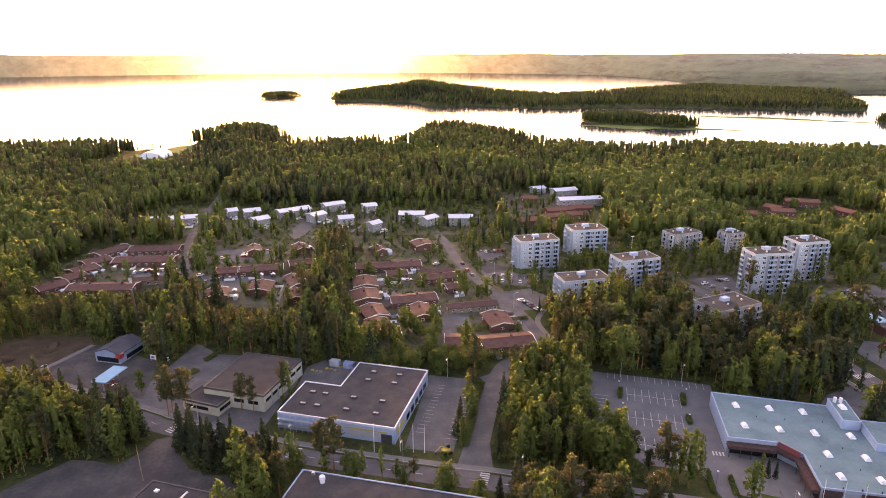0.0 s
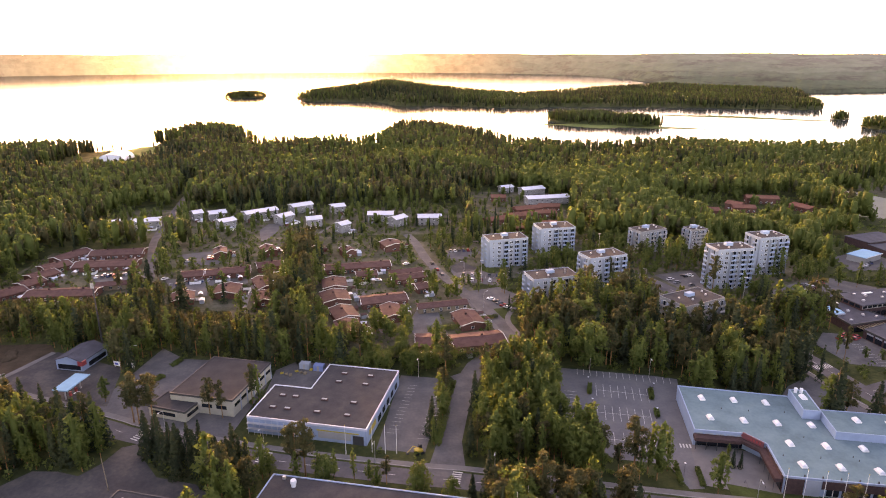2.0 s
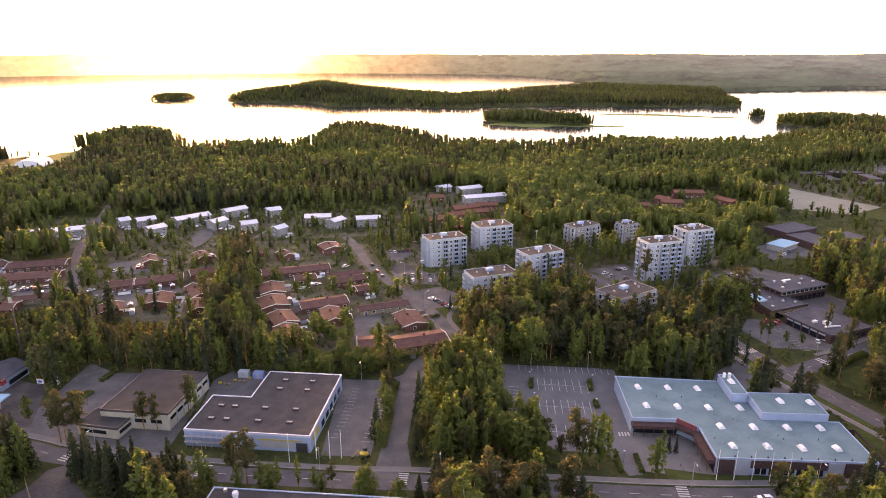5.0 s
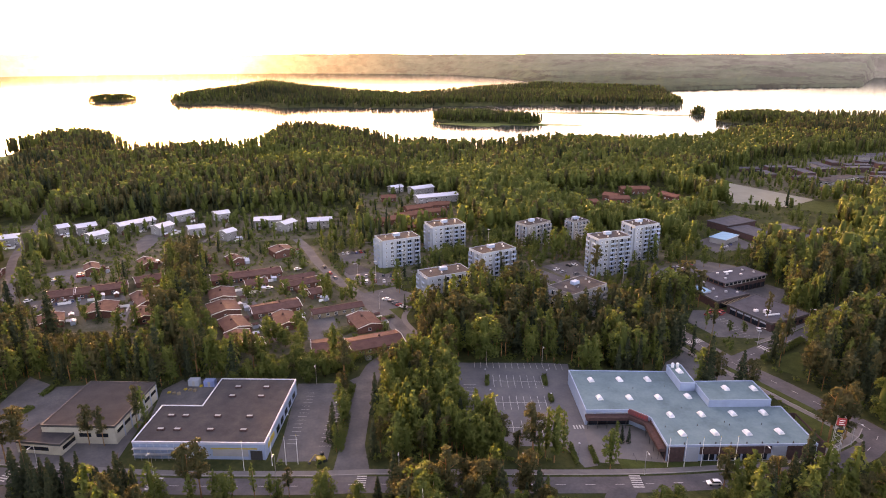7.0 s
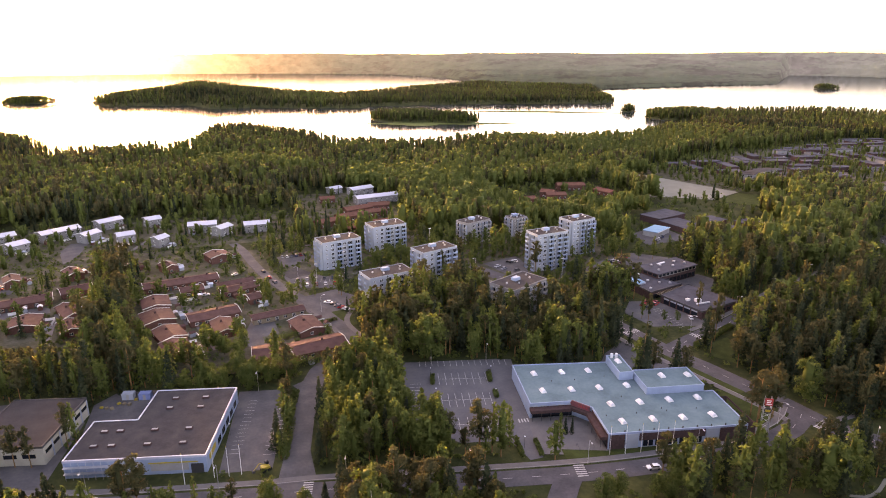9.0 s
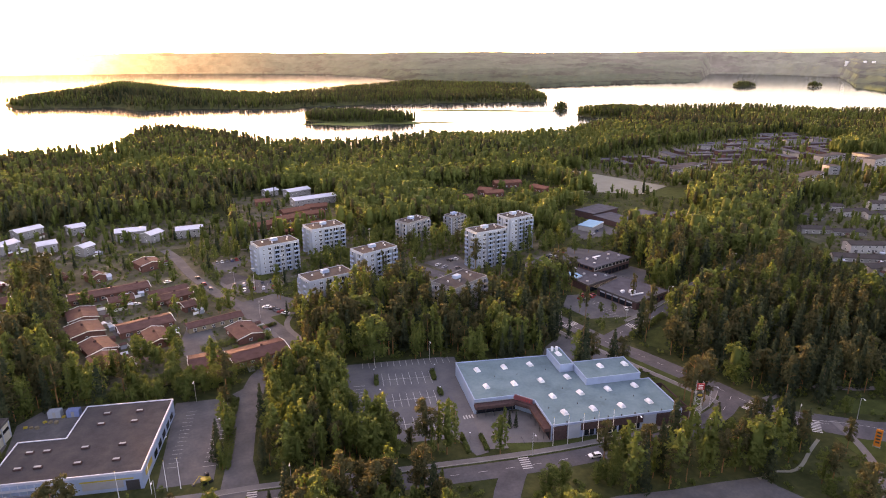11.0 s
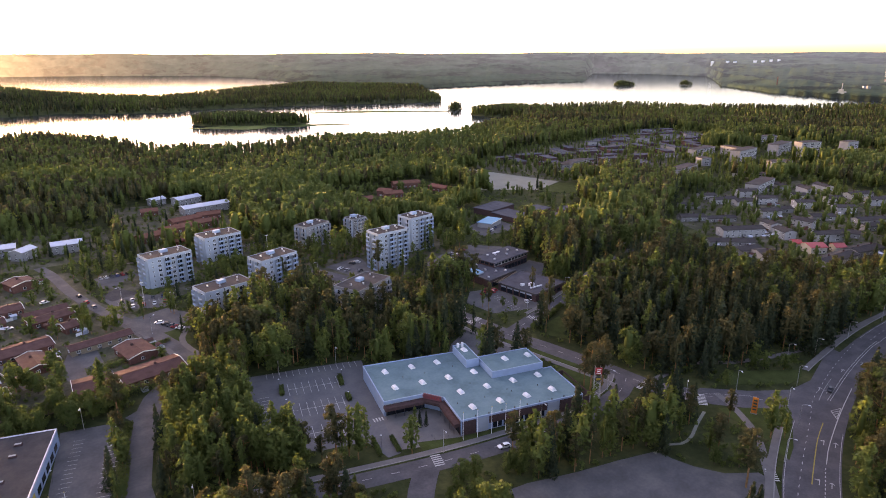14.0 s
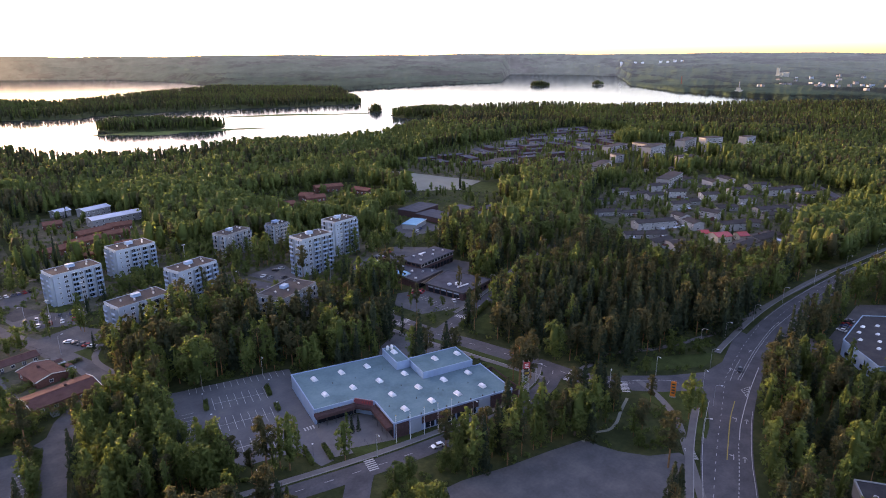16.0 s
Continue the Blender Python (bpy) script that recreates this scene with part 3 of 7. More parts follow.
def stripes(name, rows, label, paint=M_LINE):
    """rows: x, y, heading, length, width"""
    s = Shape()
    for x, y, h, ln, w in rows:
        c, d = math.cos(radians(h)), math.sin(radians(h))
        s.add([(x + c * a - d * b, y + d * a + c * b, MARK_Z) for a, b in ((-ln / 2, -w / 2), (ln / 2, -w / 2), (ln / 2, w / 2), (-ln / 2, w / 2))], [(0, 1, 2, 3)])
    return single(name, s, paint, label, "road marking", "structure")


def offset_line(line, off):
    d = np.gradient(line, axis=0)
    d /= np.linalg.norm(d, axis=1)[:, None]
    return line + np.stack([-d[:, 1], d[:, 0]], 1) * off


dash = [(x, y, h, 3.0, 0.16) for line, gap in ((R_MAIN, 9), (R_UPPER, 9), (R_MALL, 9)) for x, y, h in along(line, gap)]
far_high = R_HIGH[R_HIGH[:, 0] > 300]
dash += [(x, y, h, 2.0, 0.14) for off in (3.4, -3.4) for x, y, h in along(offset_line(far_high, off), 5)]
solid = [(x, y, h, 3.2, 0.14) for off in (7.2, -7.2, 0.0) for x, y, h in along(offset_line(far_high, off), 3)]
solid += [(x, y, h, 2.1, 0.14) for off in (7.4, -7.4) for x, y, h in along(offset_line(R_HIGH[R_HIGH[:, 0] < 216], off), 2)]
# lanes at the crossing: dashed lane line, doubled middle line, turning lane lines
dash += [(x, y, h, 1.5, 0.16) for x, y, h in along(spline([(150, 62), (175.5, 73.9), (190.1, 80.5), (216.5, 91.9), (233.3, 99.2), (246.9, 102.9), (265.2, 107.6), (294.7, 113.5)], 4), 4.4)]
dash += [(x, y, h, 1.2, 0.22) for x, y, h in along(spline([(165, 61.5), (179.5, 68.2), (193.8, 75.2)], 4), 2.2)]
solid += [(x, y, h, 2.1, 0.26) for x, y, h in along(spline([(196.5, 76.2), (202.9, 79), (216.2, 83.7), (233.8, 89.3), (251.8, 94.4)], 4), 2)]
for off in (0.45, -0.45):
    solid += [(x, y, h, 2.1, 0.14) for x, y, h in along(offset_line(spline([(237, 95.3), (264.9, 102), (293.8, 107.3), (306, 108.6)], 4), off), 2)]
solid += [(x, y, h, 2.1, 0.14) for x, y, h in along(spline([(233.8, 97.4), (243, 100.3), (253.4, 102.9)], 4), 2)]
solid += [(x, y, h, 2.1, 0.13) for x, y, h in along(spline([(202.2, 123.5), (210.8, 117), (216.9, 110.7)], 4), 2)]
for (x0, y0), (x1, y1) in (((229.2, 91), (233.9, 89.8)), ((229.2, 91), (225.3, 87)), ((225.3, 87), (233.9, 89.8)), ((228.3, 90.1), (232, 89.2)), ((227.4, 89.2), (230.2, 88.6)), ((226.5, 88.2), (228.2, 87.9))):
    solid.append(((x0 + x1) / 2, (y0 + y1) / 2, math.degrees(math.atan2(y1 - y0, x1 - x0)), math.hypot(x1 - x0, y1 - y0), 0.2))
stripes("trim_1", dash + solid, "white lane lines painted on the roads")
zebra = []
for x, y, h, wide, n in ((12.4, 164.9, -13, 3.0, 6), (-49, 178.4, -17, 3.2, 6), (-94, 193, -28, 3.2, 6), (94.3, 146, -14, 3.4, 6), (188.5, 141.2, -72, 3.6, 9), (196, 214.5, 20, 3.2, 8), (169.8, 229, -80, 3.2, 8), (176.2, 82.4, 135, 3.0, 6), (197.2, 122, -45, 3.2, 8), (89.6, 177.4, 80, 2.2, 4)):
    c, d = math.cos(radians(h)), math.sin(radians(h))
    for k in range(n):
        o = (k - (n - 1) / 2) * 1.05
        zebra.append((x - d * o, y + c * o, h, wide, 0.5))
stripes("trim_2", zebra, "white zebra crossings on the asphalt")
bays = []
# rows of bays: first and last place, number of lines, their length; crossing lines lean 76 degrees
for (x0, y0), (x1, y1), n, ln in (((66.7, 230.1), (101.5, 220.2), 15, 4.8), ((70.4, 215.3), (88.8, 210.1), 8, 9.8), ((66.4, 199.4), (84.5, 195), 8, 9.8), ((64, 183), (80, 179), 6, 9.0)):
    for k in range(n):
        q = k / (n - 1)
        bays.append((x0 + (x1 - x0) * q, y0 + (y1 - y0) * q, 76.5, ln, 0.14))
    if ln > 6:
        bays.append(((x0 + x1) / 2, (y0 + y1) / 2, math.degrees(math.atan2(y1 - y0, x1 - x0)), math.hypot(x1 - x0, y1 - y0), 0.14))
for k in range(9):
    bays.append((60.4 - 0.66 * k, 214.5 - 2.4 * k, -14, 4.6, 0.14))
for k in range(15):
    bays.append((2.8 + 0.55 * k, 186 + 2.4 * k, -13, 4.4, 0.13))
    bays.append((-8.2 + 0.55 * k, 190 + 2.3 * k, -13, 3.2, 0.11))
for k in range(10):
    bays.append((196 + 0.2 * k, 226 + 2.5 * k, 5, 4.5, 0.12))
    bays.append((28 + 2.4 * k, 349 - 0.4 * k, 80, 4.5, 0.12))
stripes("trim_3", bays, "white parking bay lines")
def lane_arrow(x, y, h, bend):
    """A painted arrow: a shaft with a head, or with a bent tip."""
    c, d = math.cos(radians(h)), math.sin(radians(h))
    out = [(x, y, h, 2.6, 0.22)]
    for side in (-1, 1):
        if bend in (0, side):
            out.append((x + c * 1.3 - d * 0.35 * side, y + d * 1.3 + c * 0.35 * side, h - 42 * side, 1.1, 0.24))
    if bend:
        out.append((x + c * 1.2 - d * 0.7 * bend, y + d * 1.2 + c * 0.7 * bend, h + 90, 1.3, 0.24))
    return out


arrows = []
for x, y, bend in ((241.5, 101.3, 0), (241.8, 98.5, 1), (264.5, 103.9, 0), (277.6, 102.3, 0), (290.2, 101.3, 0), (206.7, 82.2, 1), (208.3, 79.2, 0), (184.6, 72.4, 1), (185.9, 69.4, 0)):
    heading = math.degrees(math.atan2(*(R_HIGH[min(len(R_HIGH) - 1, int(np.argmin(np.hypot(*(R_HIGH - (x, y)).T))) + 1)] - R_HIGH[int(np.argmin(np.hypot(*(R_HIGH - (x, y)).T)))])[::-1]))
    arrows += lane_arrow(x, y, heading, bend)
stripes("trim_4", arrows, "white turning arrows painted on the wide road")
stripes("trim_5", [(x, y, h, 2.1, 0.3) for x, y, h in along(spline([(182.8, 73.7), (190.1, 77), (206.6, 84.2), (219.4, 88.7)], 4), 2)], "long yellow centre line on the wide road", M_YELLOWLINE)

# ---- buildings ----
WIN = {}


def window_parts(parent, rows, w, h, mullions=1):
    """Windows on a wall: rows of x, y, z, heading of the wall's outward face. Frame round a recessed pane."""
    key = (w, h, mullions)
    if key not in WIN:
        t = 0.07
        xs = [-w / 2, -w / 2 + t, w / 2 - t, w / 2] if not mullions else [-w / 2, -w / 2 + t, -t / 2, t / 2, w / 2 - t, w / 2]
        zs = [0, t, h - t, h]
        n = len(xs)
        s = Shape()
        s.v = [(x, -0.10, z) for z in zs for x in xs]
        panes = []
        for j in range(3):
            for i in range(n - 1):
                q = (j * n + i, j * n + i + 1, (j + 1) * n + i + 1, (j + 1) * n + i)
                if j == 1 and i % 2 == 1:
                    k = len(s.v)
                    s.v += [(s.v[c][0], -0.03, s.v[c][2]) for c in q]
                    s.f += [(q[c], q[(c + 1) % 4], k + (c + 1) % 4, k + c) for c in range(4)]
                    panes.append(len(s.f))
                    s.f.append((k, k + 1, k + 2, k + 3))
                else:
                    s.f.append(q)
        k = len(s.v)
        rim = [0, n - 1, 4 * n - 1, 3 * n]
        s.v += [(s.v[c][0], 0.1, s.v[c][2]) for c in rim]
        edge = [list(range(n)), [n - 1, 2 * n - 1, 3 * n - 1, 4 * n - 1], list(range(4 * n - 1, 3 * n - 1, -1)), [3 * n, 2 * n, n, 0]]
        for c in range(4):
            s.f.append(tuple(edge[c][::-1]) + (k + c, k + (c + 1) % 4))
        me = s.mesh("window", M_FRAME)
        me.materials.append(M_GLASS)
        for f in panes:
            me.polygons[f].material_index = 1
        WIN[key] = me
    for x, y, z, hd in rows:
        part("window", WIN[key], None, parent, at=pose(x, y, z, 0, 0, hd))


CHIM = Shape().box(-0.4, 0.4, -0.4, 0.4, 0, 1.5).box(-0.48, 0.48, -0.48, 0.48, 1.5, 1.62).mesh("chimney", M_DARKBRICK)
DOOR = Shape().box(-0.5, 0.5, -0.07, 0.08, 0, 2.05).box(-0.62, 0.62, -0.05, 0.02, 0, 2.17).mesh("door", M_DARK)


def row_house(name, x, y, L, D, h, yaw, wall, roof, rise, label, category="house", windows=True, sparse=False, verge=False, group="", chimney=True, storeys=1, flat=False, pane_w=0):
    o = thing(name, pose(x, y, 0, 0, 0, yaw), label, category, group)
    s = Shape().box(-L / 2, L / 2, -D / 2, D / 2, -0.3, h)
    if not flat:
        for sx in (-L / 2, L / 2 - 0.2):
            p = [(sx, -D / 2, h), (sx, D / 2, h), (sx, 0, h + rise - 0.05), (sx + 0.2, -D / 2, h), (sx + 0.2, D / 2, h), (sx + 0.2, 0, h + rise - 0.05)]
            s.add(p, [(0, 2, 1), (3, 4, 5), (0, 3, 5, 2), (1, 2, 5, 4)])
    part("wall", s, wall, o)
    if flat:
        r = Shape().box(-L / 2 - 0.4, L / 2 + 0.4, -D / 2 - 0.4, D / 2 + 0.4, h + 0.002, h + 0.35)
        part("roof", r, roof, o)
        if name != "flat_roofed_house":
            part("fascia", Shape().box(-L / 2 - 0.46, L / 2 + 0.46, -D / 2 - 0.46, -D / 2 - 0.4, h - 0.05, h + 0.42), M_DARK if sparse else M_FRAME, o)
    else:
        part("roof", Shape().gable(-L / 2, L / 2, -D / 2, D / 2, h, rise), roof, o)
        part("ridge", Shape().box(-L / 2 - 0.5, L / 2 + 0.5, -0.16, 0.16, h + rise + 0.2, h + rise + 0.31), roof, o)
    if verge:
        for sx in (-1, 1):
            v = Shape()
            for sy in (-1, 1):
                a = Vector((sx * (L / 2 + 0.52), sy * (D / 2 + 0.5), h - rise * 0.5 / (D / 2) + 0.1))
                b = Vector((sx * (L / 2 + 0.52), 0, h + rise + 0.1))
                v.add([a + Vector((-0.07, 0, 0)), a + Vector((0.07, 0, 0)), b + Vector((0.07, 0, 0)), b + Vector((-0.07, 0, 0)),
                       a + Vector((-0.07, 0, 0.32)), a + Vector((0.07, 0, 0.32)), b + Vector((0.07, 0, 0.32)), b + Vector((-0.07, 0, 0.32))],
                      [(0, 3, 2, 1), (4, 5, 6, 7), (0, 1, 5, 4), (1, 2, 6, 5), (2, 3, 7, 6), (3, 0, 4, 7)])
            part("bargeboard", v, M_FRAME, o, "white painted bargeboard")
    if windows:
        rows, n = [], max(1, int(L / (11 if sparse and flat and storeys == 1 else 7.5 if sparse else 4.2)))
        for st in range(storeys):
            z = 0.9 + st * 2.8
            for k in range(n):
                px = -L / 2 + L * (k + 0.5) / n
                rows += [(px + 0.6, -D / 2, z, 0)] if sparse or k % 2 else [(px + 0.6, -D / 2, z, 0), (px, D / 2, z, 180)]
            if not sparse:
                rows += [(-L / 2, 0.5, z, -90), (L / 2, -0.5, z, 90)]
        window_parts(o, rows, pane_w or (2.4 if sparse else 1.5), 1.3)
        for k in range(0 if sparse else max(1, n // 2)):
            part("door", DOOR, None, o, at=pose(-L / 2 + L * (k + 0.5) / max(1, n // 2) - 1.3, -D / 2, 0, 0, 0, 0))
    if chimney and not flat:
        for k in range(max(1, int(L / 12))):
            part("chimney", CHIM, None, o, at=pose(-L / 2 + L * (k + 0.6) / max(1, int(L / 12)), 0.7, h + rise - 0.6))
    return o


APTS = [
    (57.2, 372.6, 24.8, 13.8, 17, 12.5),
    (93.2, 397.2, 23.4, 15, 17, 9.5),
    (107, 335.3, 23.6, 13.4, 17, 17),
    (72.8, 311.3, 25.6, 13.8, 14, 12.5),
    (176.1, 327.6, 21.5, 12.6, 22.5, 6.5),
    (209.2, 349.6, 18.6, 13.6, 22.5, 10.5),
    (131.5, 272.4, 25.4, 16, 15, 24.5),
    (154.3, 393.8, 21.1, 12.3, 15, 22.9),
    (189.4, 400.1, 12, 10, 13, 14),
]
REDS_A = [
    (28.2, 257.2, 23.5, 13, 3, 10.2),
    (7.2, 257.2, 12.4, 12.5, 3, -0.5),
    (-15.7, 308.8, 23.5, 12, 3, 13.8),
    (-33.1, 363.2, 38.5, 11, 3, 9.7),
    (-2.8, 342.2, 19.4, 9, 3, 17.1),
    (-27, 348.3, 11.6, 9, 3, 10.9),
    (-127.3, 353.6, 12.7, 11, 3, 13),
    (-108.5, 357.5, 25.0, 11, 3, 13.5),
    (-86.5, 368.5, 15, 11, 3, 20),
    (4.3, 326.3, 6.6, 9, 3, 19.5),
    (-189, 398.5, 31.5, 13, 3, 6),
    (-185.6, 375.4, 35.5, 13.5, 3, 4.6),
    (-187, 326.4, 35, 12.5, 3, 2.5),
    (-216.3, 394.0, 22, 12, 3, 64),
    (-215.0, 372.6, 15, 13.5, 3, 50),
    (-214.2, 356.8, 14, 13, 3, 56),
]
REDS_B = [
    (-213.4, 343.4, 12, 11, 3, 60),
    (-216.8, 328.4, 15, 12, 3, 52),
]
REDS = REDS_A + REDS_B
REDGS = [
    (26.3, 280.7, 10.6, 16, 3, 14.8),
    (-10.8, 291.4, 8.3, 16, 3, 11.2),
    (-43.6, 332.9, 11.3, 15, 3, 10.2),
    (-41, 312.9, 12.3, 15, 3, 15.6),
    (-34.2, 290.7, 10.1, 15, 3, 21),
    (-30.7, 273.5, 9.7, 15, 3, 11.9),
    (-100.4, 326.2, 11.4, 14, 3, 1.5),
    (-83.3, 335.2, 7.3, 18, 3, 25.2),
    (-78.9, 313.9, 8.4, 14, 3, 18.6),
    (-120.8, 316.8, 9.6, 12, 3, 15.8),
    (-123.1, 393.9, 6.8, 12, 4, 17.1),
    (-93.1, 397.3, 7.3, 12, 4, 26.9),
    (-13.6, 405.1, 11.6, 12, 4, 22.8),
    (-41.6, 392.3, 6.9, 10, 4, 28.4),
    (-66.7, 403.3, 8, 12, 4, 25.3),
]
GARAGES = [
    (14.6, 299.8, 25.5, 7, 2.8, 12.2),
    (-4.3, 352.1, 19.1, 7, 2.8, 15.2),
    (-165.6, 339.6, 18, 7, 2.8, 11.6),
]
WHITES_A = [
    (-198.4, 469.3, 19.6, 11, 6, 14.5),
    (-219.5, 464.3, 7, 10, 6, 28),
    (-168.5, 492.1, 7, 10, 6, 31.7),
    (-152.6, 491.2, 12.2, 10, 6, 26.8),
    (-139, 465.3, 12.2, 10, 6, 43.7),
    (-120, 493.8, 25.7, 11, 6, 35.5),
    (-98.5, 478.7, 12.2, 10, 6, 46.7),
    (-91.3, 513.7, 17.4, 10, 6, 35.4),
    (-74.2, 468.4, 10.7, 10, 6, 17.9),
    (-60.8, 508.9, 10.5, 10, 6, 21.9),
    (-50.8, 451.2, 8.8, 8, 6, 46.8),
    (-24.3, 481, 19.2, 11, 6, -0.6),
    (-10.7, 467, 11.7, 9, 6, 46.7),
    (13.6, 469.6, 17.5, 10, 6, -0.7),
    (116.9, 532.4, 37.3, 12, 6, 9.6),
    (110.5, 569.4, 21.5, 12, 6, 19.5),
]
WHITES_B = [
    (88.6, 581.6, 11.9, 9, 5, 25.5),
]
WHITES = WHITES_A + WHITES_B
BRICKS = [
    (64.9, 467.2, 19.8, 10, 4, 22.6),
    (83.7, 479.5, 21.8, 10, 4, 15.9),
    (94.3, 501.4, 23, 10, 4, 16.7),
    (106.2, 486.7, 16, 10, 4, 3.6),
    (99.2, 452.5, 19.1, 10, 4, 1.8),
    (77.7, 444, 15.5, 10, 4, 14.6),
    (114.1, 508.5, 17.2, 10, 4, -3),
    (237.1, 487.9, 21.4, 11, 4, -1.9),
    (269.8, 503.3, 12.4, 11, 5, -47.3),
    (272.7, 495.3, 17.1, 11, 4, -13.1),
    (304, 524.8, 26, 11, 5, -13.3),
    (323, 493.6, 19, 11, 4, -72.9),
    (76.3, 544.8, 12.4, 10, 4, -2.8),
]
HOUSES_A = [
    (416.1, 245.1, 31.3, 10, 5.5, -26.3),
    (447.7, 241.5, 11.7, 9, 5.5, -108.4),
    (436.9, 225.1, 13.7, 9, 5.5, -116),
    (440.3, 276.6, 22.6, 6, 3, -27.1),
    (484.3, 264.3, 15.8, 10, 5.5, -26.7),
    (476.4, 232.3, 15.5, 9, 5.5, -88.2),
    (545.5, 236.9, 15.5, 10, 5.5, -33.7),
    (526, 291.8, 17.1, 10, 5.5, -33.8),
    (389.7, 235.9, 30.1, 9, 3, -36),
    (380.5, 218.5, 16.7, 9, 3.5, -12.8),
    (381, 205.7, 11.4, 14, 4, -28.8),
    (409.2, 177.2, 33.8, 11, 3.5, -1.9),
    (443.8, 176.4, 26.1, 11, 3.5, -9),
    (531.1, 208.9, 28.8, 9, 3.5, -26.1),
    (556.8, 192.4, 17, 9, 3.5, -86.3),
    (477.2, 199.8, 11.1, 9, 3.5, -68.3),
]
HOUSES_B = [
    (504.9, 298.4, 17, 9, 4, -25.8),
    (497.8, 312.6, 20.9, 9, 4, -21.6),
    (511.8, 200.7, 20.2, 9, 3.5, -20.6),
    (537.2, 265, 15.8, 9, 5.5, -33.4),
    (617.2, 258.2, 25.8, 9, 4, -17.1),
    (424.3, 291.5, 19.2, 9, 3.5, -30.3),
    (499.7, 330.9, 13.7, 9, 4, -31.6),
]
HOUSES = HOUSES_A + HOUSES_B
REDHUTS = [
    (419.6, 195.8, 11.1, 11, 4.5, -26.8),
    (418.5, 207, 5.1, 8, 4, -41.8),
    (432.9, 187.3, 6.9, 8, 4, -30.3),
]
FARS = [
    (582.3, 415.9, 62.6, 12, 9, 14.3),
    (573.2, 324.9, 58.5, 12, 9, 13.3),
    (701, 379.8, 25.9, 12, 9, -23),
    (717.7, 489.4, 63.4, 12, 9, 7),
    (745, 466, 24, 12, 11, -100),
    (720, 434.1, 52.1, 12, 14, 8.6),
    (804.8, 438.1, 72.2, 13, 14, 11.2),
    (816.7, 409.7, 28.6, 13, 18, -18.8),
    (894, 396.7, 21.4, 12, 14, -7.3),
    (893, 507, 32, 12, 10, -16.7),
    (625.2, 367.9, 29.8, 12, 6, -70.8),
    (650.9, 440.1, 11.8, 12, 9, -20.3),
    (524.9, 518.7, 49.5, 12, 6, 12.7),
    (498.8, 513, 23.2, 12, 6, -61.4),
]
SCHOOLS = [
    (313.5, 398, 31, 18, 5, 16),
    (311.5, 373, 19, 26, 4, 8),
    (338.8, 373, 15, 14, 5, 10),
    (327, 342, 38, 14, 4, 58),
    (361.5, 359, 14, 16, 4, 8),
]

for r in REDS:
    row_house("terraced_house", *r, M_BRICK, M_TILE, 1.25, "low brick terraced house with a red-brown pitched roof", verge=True, group="red-roofed terraced houses")
for x, y, L, D, h, yaw in REDGS:
    row_house("detached_house", x, y, D, L * 1.12, h, yaw + 90, M_BRICK, M_TILE, 1.35, "brick house with a low red-brown roof and white gable edges", verge=True, group="red-roofed gabled houses")
for r in GARAGES:
    row_house("garage_row", *r, M_WOOD, M_TILE, 1.1, "long row of garages with brown doors and a red-brown roof", "garage", verge=False, chimney=False, group="garage rows")
for r in WHITES:
    row_house("terrace_block", *r, M_CONCRETE, M_METALROOF, 1.5, "two-storey pale-fronted terrace with a pale sheet-metal roof", verge=True, storeys=2, group="pale-roofed terraces")
for r in BRICKS:
    row_house("terraced_house", *r, M_BRICK, M_TILE2, 1.6, "low terraced house with an orange-red tiled roof", group="orange-roofed terraced houses")
for x, y, L, D, h, yaw in HOUSES:
    row_house("terraced_house", x, y, L, D, h, yaw, M_GREYWALL if h > 3.6 else M_CONCRETE, M_BROWNROOF, 1.4, "white-walled terraced house with a dark brown roof" if h > 3.6 else "low grey house with a dark brown roof", storeys=2 if h > 5 else 1, group="brown-roofed terraced houses")
for r in REDHUTS:
    row_house("cottage", *r, M_CREAM, M_RED, 1.6, "small cottage with a bright red roof", chimney=False)
# the estate of flat roofs stands in slanting rows
est_rng = random.Random(9)
ESTATES = []
for i in range(-14, 15):
    for j in range(-14, 15):
        u, v = i * 41 + est_rng.uniform(-3, 3) + (j % 2) * 12, j * 25 + est_rng.uniform(-2, 2)
        c, s = math.cos(radians(-14)), math.sin(radians(-14))
        x, y = 640 + u * c - v * s, 560 + u * s + v * c
        az, r = math.degrees(math.atan2(x, y)), math.hypot(x, y)
        if 425 < x < 900 and (x > 480 or y > 592) and 462 + max(0, x - 620) * 0.45 < y < 590 + max(0, x - 425) * 0.24 and est_rng.random() < 0.9:
            ESTATES.append((x, y, est_rng.uniform(22, 33), 11, 3.6 + est_rng.choice((0, 0, 1.6)), -14 + est_rng.choice((0, 0, 90))))
more = random.Random(12)
for i in range(9):
    for j in range(6):
        x, y = 395 + 29 * i + more.uniform(-5, 5), 182 + 27 * j + more.uniform(-5, 5)
        if all(math.hypot(x - q[0], y - q[1]) > 23 for q in HOUSES + REDHUTS) and x < 640 and y < 345 and x - 380 > (y - 180) * 0.25:
            HOUSES.append((x, y, more.uniform(12, 20), 9, more.choice((3.2, 5.5, 4.0)), more.choice((-28, -28, 62))))
for x, y, L, D, h, yaw in HOUSES[23:]:
    row_house("terraced_house", x, y, L, D, h, yaw, M_GREYWALL if h > 3.6 else M_CONCRETE, M_BROWNROOF, 1.4, "white-walled terraced house with a dark brown roof" if h > 3.6 else "low grey house with a dark brown roof", storeys=2 if h > 5 else 1, sparse=True, group="brown-roofed terraced houses")
